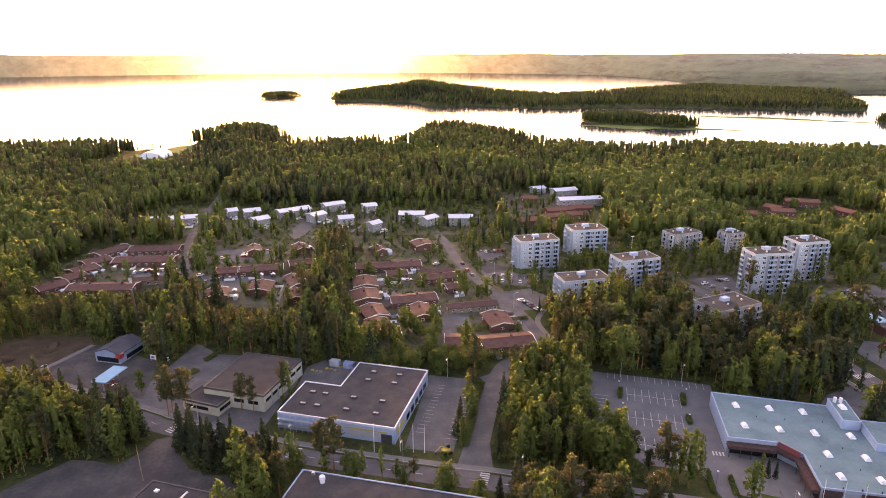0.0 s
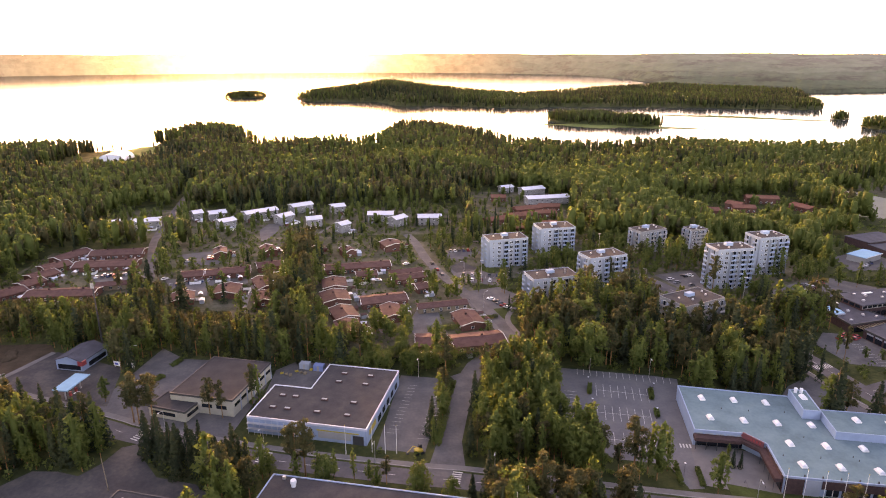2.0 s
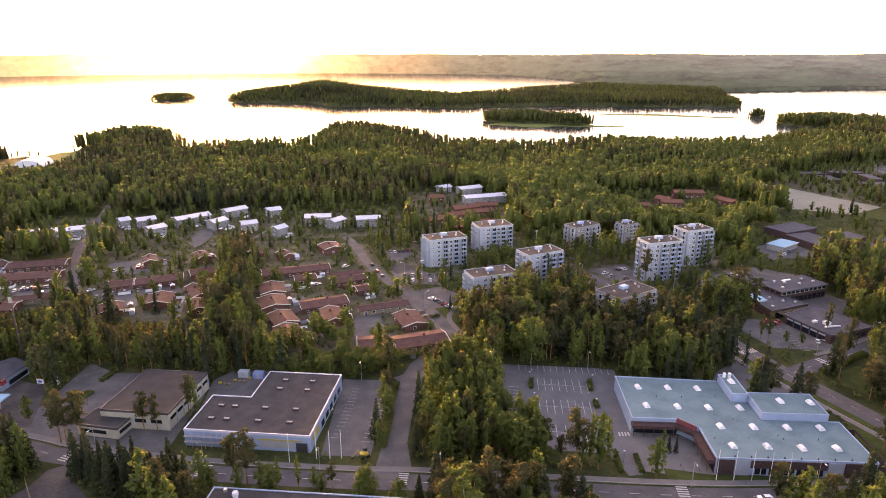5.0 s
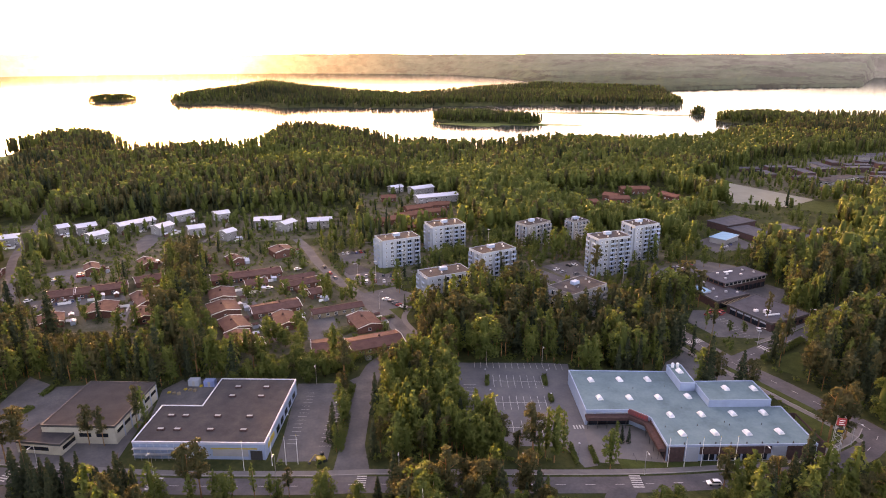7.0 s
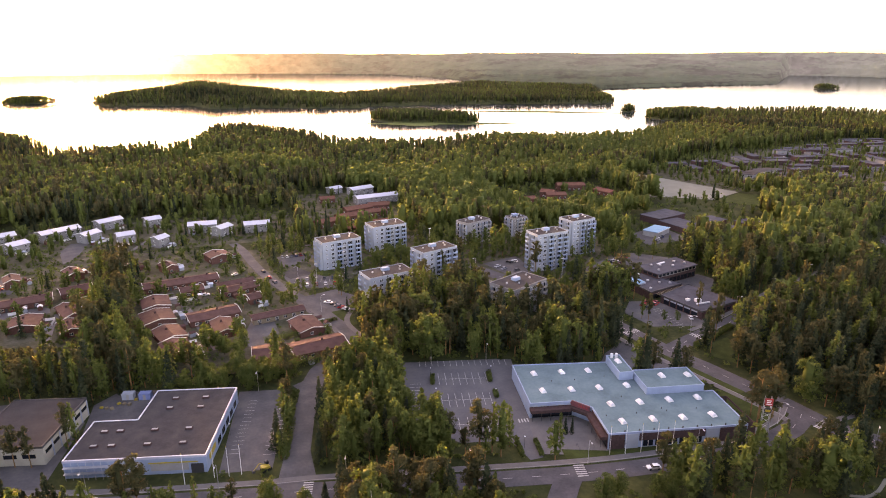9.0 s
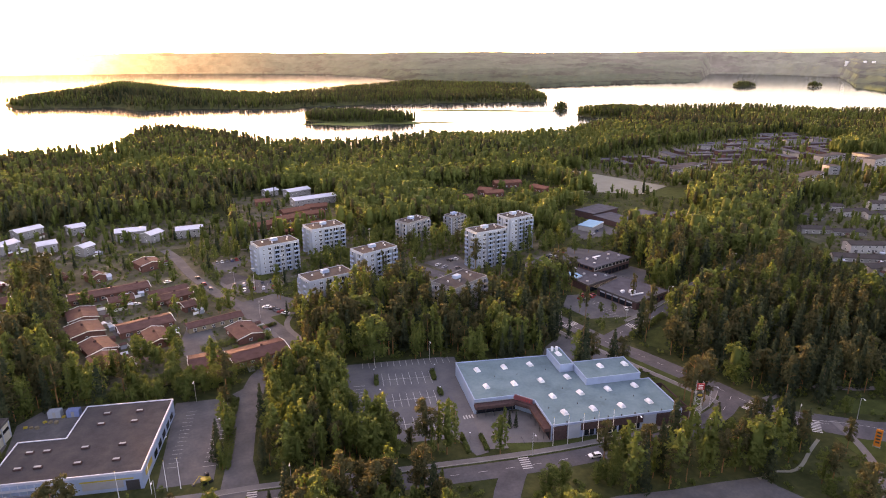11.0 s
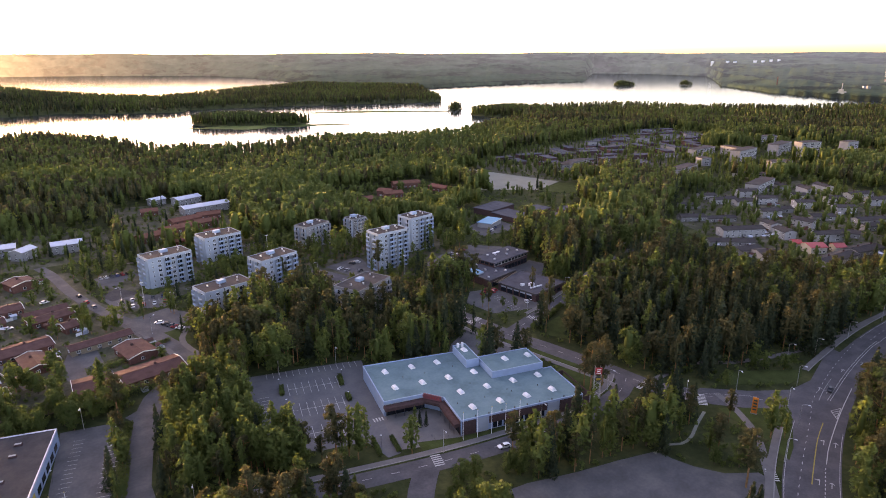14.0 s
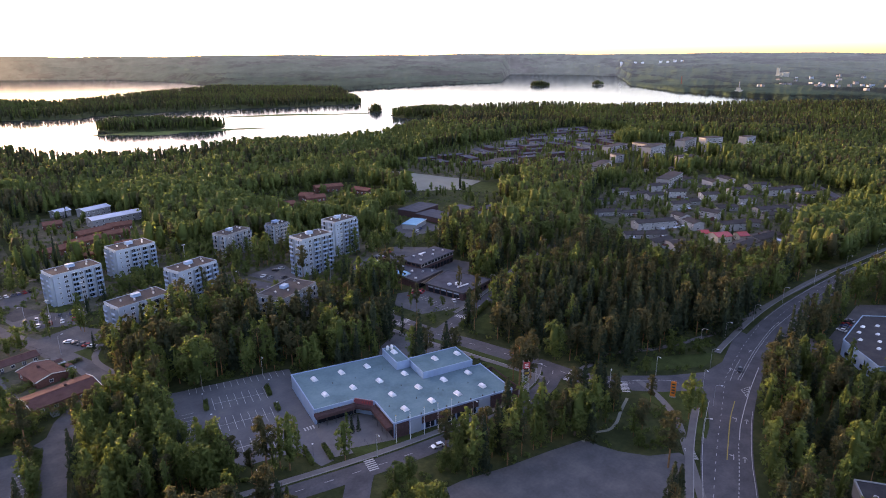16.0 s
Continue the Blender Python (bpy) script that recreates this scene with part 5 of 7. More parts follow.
part("shop_front", Shape().prism([(203.2, 260.0), (226.6, 265.75), (226.65, 265.6), (203.25, 259.85)], 0.3, 2.9), M_GLASS, o)
pg = thing("pergola", pose(205.5, 256.9, 0, 0, 0, 14.5), "dark timber pergola roof linking two shop wings", "pergola")
for k in range(13):
    part("beam", Shape().box(0.6 + 1.75 * k, 0.95 + 1.75 * k, -0.9, 2.9, 3.45, 3.75), M_WOOD, pg)
part("edge_beam", Shape().box(0, 22.5, -1.1, -0.9, 3.3, 3.8), M_DARK, pg)
for k in range(5):
    part("post", Shape().box(0.4 + 5.2 * k, 0.6 + 5.2 * k, -1.05, -0.9, -0.1, 3.4), M_DARK, pg)
o = flat_roof_hall("shop_wing", (0, 0), 0, WING, 4.2, M_DARKBRICK, M_SLATE, M_DARK, "low dark-brick shop wing with a blue-grey flat roof", "shop")
for k in range(5):
    q0, q1 = 0.08 + 0.17 * k, 0.21 + 0.17 * k
    part("shop_front", Shape().prism([(205.3 + 5.1 * q0, 255.2 - 25.1 * q0), (205.2 + 5.1 * q0, 255.18 - 25.1 * q0), (205.2 + 5.1 * q1, 255.18 - 25.1 * q1), (205.3 + 5.1 * q1, 255.2 - 25.1 * q1)][::-1], 0.4, 2.6), M_GLASS, o)
    part("sign_band", Shape().prism([(205.25 + 5.1 * q0, 255.2 - 25.1 * q0), (205.1 + 5.1 * q0, 255.17 - 25.1 * q0), (205.1 + 5.1 * q1, 255.17 - 25.1 * q1), (205.25 + 5.1 * q1, 255.2 - 25.1 * q1)][::-1], 2.8, 3.5), M_WHITE, o)
for k in range(6):
    x, y = 212.6 + 4.2 * k, 230.58 + 0.916 * k
    part("window", Shape().prism([(x, y), (x + 0.02, y - 0.1), (x + 2.4, y + 0.42), (x + 2.38, y + 0.52)], 1.0, 2.6), M_GLASS, o)
part("roof_unit", Shape().chamfered(216, 219, 241, 243, 4.28, 5.7, 0.1).chamfered(212.5, 214.5, 244, 245.5, 4.28, 5.3, 0.1).box(214, 222, 238.5, 239.2, 4.28, 4.8), M_DOME, o, "white ventilation units on the roof")

# garden sheds between the houses
shed_rng = random.Random(3)
SHED = (Shape().box(-1.3, 1.3, -1.1, 1.1, -0.1, 2.0), Shape().gable(-1.3, 1.3, -1.1, 1.1, 2.0, 0.6, 0.1, 0.2))
shed_walls = [SHED[0].mesh("wall", m) for m in (M_WHITE, M_WOOD, M_BRICK)]
shed_roofs = [SHED[1].mesh("roof", m) for m in (M_TILE, M_METALROOF)]
n_shed = 0
for x, y, L, D, h, yaw in REDS + [(x, y, D, L, h, w + 90) for x, y, L, D, h, w in REDGS] + HOUSES[:14] + WHITES[:12]:
    for side in range(2):
        c, s = math.cos(radians(yaw)), math.sin(radians(yaw))
        u, v = shed_rng.uniform(-L / 2, L / 2), -(D / 2 + shed_rng.uniform(2.6, 5))
        g = thing("garden_shed", pose(x + u * c - v * s, y + u * s + v * c, 0, 0, 0, yaw + shed_rng.choice((0, 90))), "small garden shed with a pitched roof", "shed", "garden sheds")
        part("wall", shed_walls[n_shed % 3], None, g)
        part("roof", shed_roofs[(n_shed // 2) % 2], None, g)
        n_shed += 1

# white garden fences and terrace screens
fence_rng = random.Random(15)
for x, y, L, D, h, yaw in REDS[:14] + [(x, y, D, L, h, w + 90) for x, y, L, D, h, w in REDGS] + WHITES[:12]:
    c, s = math.cos(radians(yaw)), math.sin(radians(yaw))
    u, v, w = fence_rng.uniform(-L / 3, L / 3), -(D / 2 + 5.6), fence_rng.uniform(5, 9)
    g = thing("garden_fence", pose(x + u * c - v * s, y + u * s + v * c, 0, 0, 0, yaw), "white painted board fence round a small garden", "fence", "garden fences")
    part("panel", Shape().box(-w / 2, w / 2, -0.05, 0.05, 0.1, 1.5), M_FRAME, g)
    part("panel", Shape().box(w / 2 - 0.1, w / 2, 0.05, 4.4, 0.1, 1.5), M_FRAME, g)

# open-sided white festival tent by the far shore
tent = thing("marquee", pose(-363, 800, 0), "large white marquee by the lake shore", "tent")
tp = []
for k in range(25):
    a = math.pi * k / 24
    tp.append((-15 * math.cos(a), 8.5 * math.sin(a) ** 0.8))
ts = Shape()
ts.add([(x, y, z) for y in (-16, 16) for x, z in tp], [(k, k + 1, 26 + k, 25 + k) for k in range(24)] + [tuple(range(24, -1, -1)), tuple(range(25, 50))])
part("canvas", ts, M_DOME, tent)

# ---- posts, signs and small things ----
flag = thing("flagpole", pose(107.4, 150.3, 0), "tall white flagpole on the verge", "flagpole", "flagpoles")
part("pole", Shape().tube((0, 0, -0.2), (0, 0, 10.6), 0.1, 0.05, 8), M_FRAME, flag)
part("knob", Shape().tube((0, 0, 10.6), (0, 0, 10.85), 0.13, 0.06, 8), M_YELLOW, flag)
for x, y in ((112.5, 149.2), (117.7, 148.1), (123, 147.1), (128.5, 146.2), (-22.7, 178.9), (-14.2, 179.4), (-6.2, 178.3), (-9.9, 178.6)):
    copy_thing(flag, pose(x, y, 0))

tower = thing("sign_tower", pose(163.5, 143.5, 0, 0, 0, -30), "lattice steel sign tower with red and black boards", "sign tower")
for x in (-1.3, 1.3):
    for y in (-0.6, 0.6):
        part("leg", Shape().tube((x, y, -0.2), (x * 0.8, y * 0.8, 14.5), 0.1, 0.08, 5), M_STEEL, tower)
for k in range(5):
    z = 0.6 + 2.1 * k
    part("brace", Shape().tube((-1.28, -0.6, z), (1.25, -0.6, z + 2.0), 0.05, 0.05, 4).tube((1.28, -0.6, z), (-1.25, -0.6, z + 2.0), 0.05, 0.05, 4), M_STEEL, tower)
bd = part("sign_board", Shape().box(-1.25, 1.25, -1.0, -0.7, 11.6, 14.2), M_RED, tower, "red sign board")
for k in range(3):
    part("letter_bar", Shape().box(-0.8, 0.8 - 0.3 * (k % 2), -1.06, -1.0, 12.0 + 0.7 * k, 12.25 + 0.7 * k), M_FRAME, bd)
bd = part("sign_board", Shape().tube((0, -1.0, 9.7), (0, -0.7, 9.7), 1.2, 1.2, 16), M_DARK, tower, "round black sign board with a yellow mark")
part("letter_bar", Shape().box(-0.8, 0.8, -1.1, -1.0, 9.3, 10.1), M_YELLOW, bd)

pyl = thing("sign_pylon", pose(204.3, 105.6, 0, 0, 0, -62), "orange advertising pylon on the grass", "sign")
part("panel", Shape().chamfered(-0.95, 0.95, -0.25, 0.25, 0.4, 6.6, 0.1), M_ORANGE, pyl)
for k in range(4):
    part("letter_bar", Shape().box(-0.6, 0.6, -0.32, -0.25, 1.6 + 1.2 * k, 2.2 + 1.2 * k), M_DARK, pyl)
part("foot", Shape().box(-1.1, 1.1, -0.5, 0.5, -0.2, 0.4), M_KERB, pyl)

lamp = thing("street_lamp", pose(0, 0, -60), "grey steel street lamp with a curved arm", "street lamp", "street lamps")
part("post", Shape().tube((0, 0, -0.3), (0, 0, 8.4), 0.1, 0.06, 6), M_STEEL, lamp)
part("arm", Shape().tube((0, 0, 8.4), (0.9, 0, 8.9), 0.06, 0.05, 5).tube((0.9, 0, 8.9), (1.9, 0, 8.95), 0.05, 0.05, 5), M_STEEL, lamp)
part("head", Shape().chamfered(1.7, 2.5, -0.17, 0.17, 8.82, 9.02, 0.05), M_DOME, lamp)
LAMPS = [(x, y, h - 90) for line, off, gap, st in ((R_HIGH, 8.8, 42, 300), (R_MAIN, 4.5, 38, 30), (R_UPPER, -5.0, 36, 20), (R_MALL, 4.4, 40, 20)) for x, y, h in along(offset_line(line, off), gap, st)]
LAMPS += [(209.7, 92.3, -65), (185.9, 84, -65), (237.3, 107.8, -70), (214.8, 119.1, -120), (267.9, 116.8, -75), (298.7, 117.8, -80), (253, 120.6, -75)]
LAMPS += [(71.5, 229, -100), (94.3, 224, -100), (1.6, 229, -100), (36, 300, 30), (52, 328, 200), (30, 350, 200), (-118, 246, 0)]
for k, (x, y, h) in enumerate(LAMPS):
    copy_thing(lamp, pose(x, y, 0, 0, 0, h))
for o in list(lamp.children) + [lamp]:
    bpy.data.objects.remove(o)
park = thing("car_park_lamp", pose(67.6, 217.6, 0), "short car park lamp with a white round head", "lamp", "car park lamps")
part("post", Shape().tube((0, 0, -0.2), (0, 0, 4.4), 0.06, 0.045, 6), M_DARK, park)
part("head", Shape().tube((0, 0, 4.35), (0, 0, 4.5), 0.18, 0.34, 10).tube((0, 0, 4.5), (0, 0, 4.62), 0.34, 0.2, 10), M_DOME, park)
for x, y in ((91.2, 211.4), (64.8, 201.6), (86, 194), (82.8, 162.5), (10.8, 216.8), (7.9, 205.8), (4.6, 190.4), (-9.2, 201.5), (56.5, 219.4)):
    copy_thing(park, pose(x, y, 0))
tall = thing("radio_mast", pose(-140.5, 268, 0), "tall dark slender mast among the trees", "mast")
part("pole", Shape().tube((0, 0, -0.3), (0, 0, 30), 0.45, 0.25, 8), M_DARK, tall)
for k in range(3):
    part("antenna", Shape().box(-0.7 + 0.5 * k, -0.4 + 0.5 * k, -0.5, -0.3, 26.5, 29), M_GREYWALL, tall)
mast = thing("lamp_mast", pose(-92, 164.5, 0), "tall pale wooden pole in the yard", "pole")
part("pole", Shape().tube((0, 0, -0.3), (-0.6, 0.3, 11), 0.16, 0.11, 7), M_WOOD, mast)
for k, (x, y, hh) in enumerate(((104.5, 330, 15), (57, 352, 14), (39, 338, 13), (172, 300, 14), (120, 385, 14))):
    m = thing("lamp_mast", pose(x, y, 0), "tall slim grey light mast among the flats", "light mast", "light masts")
    part("pole", Shape().tube((0, 0, -0.3), (0, 0, hh), 0.16, 0.09, 7), M_STEEL, m)
    part("head", Shape().box(-0.9, 0.9, -0.2, 0.2, hh, hh + 0.3), M_DOME, m)


def car_shapes():
    b, n = Shape(), Shape()
    prof = [(-2.15, 0.35), (-2.2, 0.75), (-2.0, 0.92), (-1.1, 0.95), (-0.9, 0.98), (0.95, 0.98), (1.2, 0.92), (2.0, 0.8), (2.2, 0.6), (2.15, 0.35)]
    for y0, y1 in ((-0.88, 0.88),):
        k = len(prof)
        b.add([(x, y0, z) for x, z in prof] + [(x, y1, z) for x, z in prof], [tuple(range(k)), tuple(range(2 * k - 1, k - 1, -1))] + [(j, k + j, k + (j + 1) % k, (j + 1) % k) for j in range(k)])
    lo, hi = [(-1.75, -0.82), (1.05, -0.82), (1.05, 0.82), (-1.75, 0.82)], [(-1.35, -0.66), (0.35, -0.66), (0.35, 0.66), (-1.35, 0.66)]
    n.add([(x, y, 0.97) for x, y in lo] + [(x, y, 1.42) for x, y in hi], [(k, (k + 1) % 4, 4 + (k + 1) % 4, 4 + k) for k in range(4)] + [(4, 5, 6, 7)])
    top = Shape().chamfered(-1.4, 0.4, -0.68, 0.68, 1.40, 1.5, 0.06)
    wheel = Shape().tube((0, -0.1, 0), (0, 0.1, 0), 0.32, 0.32, 10)
    return b, n, top, wheel


_b, _n, _t, _w = car_shapes()
car_glass, car_wheel = _n.mesh("cabin_glass", M_GLASS), _w.mesh("wheel", M_TYRE)
CAR_MODELS = []
for paint, word in zip(CAR_PAINTS, ("white", "silver", "black", "red", "dark blue", "grey")):
    c = thing("parked_car", pose(0, 0, -80), word + " car parked on the asphalt", "car", "parked cars")
    part("body", _b.mesh("body", paint), None, c)
    part("roof", _t.mesh("roof", paint), None, c)
    part("cabin_glass", car_glass, None, c)
    for x in (-1.35, 1.35):
        for y in (-0.82, 0.82):
            part("wheel", car_wheel, None, c, at=pose(x, y, 0.32))
    CAR_MODELS.append(c)
CARS = [(-143 + 0, 352, 40, 0), (-131, 349, 100, 0), (-124, 347, 100, 0), (-112, 352, 100, 3), (-108, 352, 100, 3), (-100, 352, 100, 0), (-141, 384, 10, 0),
        (-129, 392, 15, 1), (-128, 388, 15, 3), (-181, 361, 100, 0), (-177, 361, 100, 2), (-170, 361, 100, 5), (-166, 361, 100, 3), (-162, 362, 100, 0), (-170, 353, 10, 0),
        (41, 311, 150, 0), (43.5, 307.5, 150, 2), (45, 304.5, 150, 5), (46.5, 301.5, 150, 3), (48, 299, 150, 0)]
CARS += [(30 + 4.9 * k, 351 - 0.8 * k, 80, (k * 5 + 2) % 6) for k in range(5)] + [(34 + 5 * k, 341 - 0.8 * k, 80, (k * 3) % 6) for k in range(4)]
CARS += [(25 + 2.9 * k, 397 + 0.2 * k, 95, (k * 5 + 1) % 6) for k in range(6)]
CARS += [(-184 + 3.0 * k, 357 + 0.9 * k, 105, (k * 5) % 6) for k in range(6)] + [(-136 + 3.1 * k, 341 + 1.2 * k, 105, (k * 3 + 1) % 6) for k in range(7)]
CARS += [(194.5, 254.5, 15, 3), (195.2, 251.4, 12, 2), (202.6, 255.8, 100, 3), (200.2, 254.2, 100, 3), (198.6, 257.6, 20, 3), (206.4, 233, 60, 0)]
CARS += [(200 + 2.8 * k, 308 + 1.0 * k, 110, (k * 7 + 1) % 6) for k in range(9)] + [(214 + 2.8 * k, 320 + 1.0 * k, 110, (k * 5 + 3) % 6) for k in range(7)]
CARS += [(148, 336, 30, 0), (150, 331, 30, 1), (158, 341, 120, 2), (162, 342, 120, 0), (156, 326, 20, 5)]
CARS += [(244, 98.6, 198, 2), (116.5, 139.6, 168, 0), (12, 372, 105, 2), (14.5, 360, 105, 3), (17, 351, 105, 5), (-4, 372, 20, 0), (-20, 343, 20, 0)]
CARS += [(318 + 3.0 * k, 85.5 + 0.3 * k, 80, (k * 5) % 6) for k in range(6)] + [(272 + 2.9 * k, 350 + 2 * k, 60, (k * 5 + 2) % 6) for k in range(5)] + [(430 + 9 * k, 232 - 3 * k, 60, (k * 3) % 6) for k in range(6)]
for x, y, h, k in CARS:
    copy_thing(CAR_MODELS[k], pose(x, y, 0.06, 0, 0, h))
for c in CAR_MODELS:
    for o in list(c.children) + [c]:
        bpy.data.objects.remove(o)

for x in (99.5, 104.8):
    rk = thing("bicycle_rack", pose(x, 156.5, 0, 0, 0, 78), "dark steel bicycle rack on the forecourt", "bicycle rack", "bicycle racks")
    part("rail", Shape().tube((-1.6, 0, 1.0), (1.6, 0, 1.0), 0.05, 0.05, 6), M_DARK, rk)
    for k in (-1.6, 1.6):
        part("post", Shape().tube((k, 0, -0.1), (k, 0, 1.02), 0.06, 0.06, 6), M_DARK, rk)
dig = thing("excavator", pose(1.2, 178.2, 0.05, 0, 0, 20), "small yellow excavator parked on the verge", "excavator")
part("track", Shape().chamfered(-1.5, 1.5, -1.1, -0.6, 0, 0.8, 0.15), M_TYRE, dig)
part("track", Shape().chamfered(-1.5, 1.5, 0.6, 1.1, 0, 0.8, 0.15), M_TYRE, dig)
part("house", Shape().chamfered(-1.6, 1.0, -1.0, 1.0, 0.85, 1.7, 0.15), M_YELLOW, dig)
part("cab", Shape().chamfered(-0.1, 1.0, 0.1, 1.0, 1.7, 2.8, 0.12), M_GLASS, dig)
part("boom", Shape().tube((1.0, -0.3, 1.4), (-2.2, -0.3, 3.4), 0.18, 0.14, 5).tube((-2.2, -0.3, 3.4), (-4.2, -0.3, 1.6), 0.14, 0.1, 5), M_YELLOW, dig)
part("bucket", Shape().prism([(-4.6, -0.7), (-3.8, -0.7), (-3.8, 0.1), (-4.6, 0.1)], 0.9, 1.6), M_DARK, dig)
for x, y, yw, mat, lab in ((-45.2, 239.2, -14, M_WHITE, "white site container behind the shop"), (-39.2, 237.2, -14, M_SHEETBLUE, "pale blue site container behind the shop")):
    k = thing("site_container", pose(x, y, 0, 0, 0, yw), lab, "container")
    part("body", Shape().chamfered(-2.1, 2.1, -1.3, 1.3, 0.1, 2.7, 0.06), mat, k)
    part("door", Shape().box(-0.5, 0.5, -1.36, -1.3, 0.2, 2.3), M_GREYWALL, k)
for k in range(7):
    x, y = -54 + 1.9 * k, 235 - 1.5 * (k % 3) + 0.4 * k
    p = thing("pallet_stack", pose(x, y, 0, 0, 0, 13 * k), "stack of timber pallets in the shop yard", "pallets", "pallet stacks")
    part("pallet", Shape().box(-0.6, 0.6, -0.5, 0.5, -0.02, 0.5 + 0.2 * (k % 3)), M_WOOD if k % 3 else M_YELLOW, p)

for x, y in ((-123.2, 243.6), (-117.0, 242.0)):
    k = thing("billboard", pose(x, y, 0, 0, 0, -18), "small white advertising board on two posts", "billboard", "billboards")
    part("board", Shape().box(-1.7, 1.7, -0.06, 0.06, 0.9, 2.9), M_FRAME, k)
    part("letter_bar", Shape().box(-1.1, 0.6, -0.1, -0.06, 1.4, 2.3), M_BLUE, k)
    for q in (-1.3, 1.3):
        part("post", Shape().tube((q, 0.1, -0.2), (q, 0.1, 2.8), 0.06, 0.06, 5), M_STEEL, k)
mound_rng = random.Random(12)
for k in range(7):
    x, y, w, q = mound_rng.uniform(-195, -172), mound_rng.uniform(244, 262), mound_rng.uniform(2.5, 5), mound_rng.uniform(0.8, 1.8)
    rings = [(1.0, -0.2), (0.86, 0.35), (0.55, 0.8), (0.2, 1.0)]
    pts = [(w * a * (1 + 0.3 * mound_rng.random()) * math.cos(u * 0.6283), w * 0.7 * a * (1 + 0.3 * mound_rng.random()) * math.sin(u * 0.6283), q * b) for a, b in rings for u in range(10)]
    quads = [(r * 10 + u, r * 10 + (u + 1) % 10, r * 10 + 10 + (u + 1) % 10, r * 10 + 10 + u) for r in range(3) for u in range(10)] + [tuple(range(30, 40))]
    single("soil_heap", Shape().add(pts, quads), M_SOIL, "low heap of dug brown soil on the cleared plot", "soil heap", m=pose(x, y, 0.1, 0, 0, 40 * k), group="soil heaps")

# ---- the far town and the works with a chimney ----
def far_town():
    rng = random.Random(5)
    for k in range(54):
        az, r = rng.uniform(66, 82), rng.uniform(2500, 3300)
        if r < 2600 and az < 66:
            continue
        x, y = r * math.sin(radians(az)), r * math.cos(radians(az))
        z = far_height(az, r) + 3
        L, D, h = rng.uniform(9, 22), rng.uniform(8, 12), rng.choice((3, 4, 5, 8))
        b = thing("town_block", pose(x, y, z, 0, 0, rng.uniform(0, 180)), "pale town building far across the bay", "building", "far town buildings")
        part("wall", Shape().box(-L / 2, L / 2, -D / 2, D / 2, -25, h), (M_WHITE, M_CONCRETE, M_GREYWALL)[k % 3], b)
        part("roof", Shape().box(-L / 2 - 0.5, L / 2 + 0.5, -D / 2 - 0.5, D / 2 + 0.5, h, h + 1), M_BROWNROOF, b)


far_town()


def at_az(az, r):
    return r * math.sin(radians(az)), r * math.cos(radians(az))


x, y = at_az(65.0, 2330)
mill = thing("mill", pose(x, y, 0, 0, 0, 20), "pale waterside mill with a chimney far across the bay", "mill")
part("hall", Shape().box(-36, 14, -9, 9, -6, 8), M_CREAM, mill)
part("shed", Shape().box(16, 62, -8, 8, -6, 5), M_GREYWALL, mill)
part("tower", Shape().box(-30, -20, -6, 6, 8, 16), M_CREAM, mill)
part("chimney", Shape().tube((-8, 0, 6), (-8, 0, 34), 1.6, 1.1, 10), M_GREYWALL, mill)
x, y = at_az(67.6, 3300)
sil = thing("silo_works", pose(x, y, far_height(67.6, 3300), 0, 0, 10), "tall pale silo tower with lower works beside it", "works")
part("tower", Shape().box(-6, 6, -6, 6, -25, 36), M_CREAM, sil)
for k in range(5):
    part("hall", Shape().box(14 + 32 * k, 44 + 32 * k, -12, 12, -25, 5 + 4 * ((k * 2) % 3)), M_CREAM, sil)
x, y = at_az(60.6, 2750)
ch = thing("brick_chimney", pose(x, y, far_height(60.6, 2750)), "lone brick chimney over the far woods", "chimney")
part("stack", Shape().tube((0, 0, -15), (0, 0, 30), 2.0, 1.4, 10), M_BRICK, ch)
for k in range(9):
    x, y = at_az(55.2 + 0.55 * k + 0.9 * (k > 4), 4330)
    b = thing("town_block", pose(x, y, far_height(55.2 + 0.55 * k + 0.9 * (k > 4), 4330) + 2, 0, 0, 25), "white apartment block on the far shore", "building", "far shore blocks")
    part("wall", Shape().box(-13, 13, -8, 8, -30, 8 + 3 * (k % 2)), M_FRAME, b)
    part("roof", Shape().box(-13.5, 13.5, -8.5, 8.5, 8 + 3 * (k % 2), 9 + 3 * (k % 2)), M_BROWNROOF, b)
pier = thing("pier", pose(*at_az(39.0, 1215), LAKE, 0, 0, -20), "small timber jetty at the reedy shore", "jetty")
part("deck", Shape().box(-40, 10, -1.6, 1.6, 0.5, 0.8), M_WOOD, pier)
for k in range(6):
    part("pile", Shape().tube((-38 + 9 * k, 0, -3), (-38 + 9 * k, 0, 0.6), 0.25, 0.25, 6), M_WOOD, pier)
bx, by = at_az(35.6, 1590)
cause = thing("footbridge", pose(bx, by, LAKE, 0, 0, -34), "low footbridge across the narrows", "bridge")
part("deck", Shape().box(-42, 42, -1.5, 1.5, 2.6, 3.1), M_WOOD, cause)
for k in range(7):
    part("pile", Shape().tube((-36 + 12 * k, 0, -3), (-36 + 12 * k, 0, 2.7), 0.4, 0.4, 6), M_WOOD, cause)

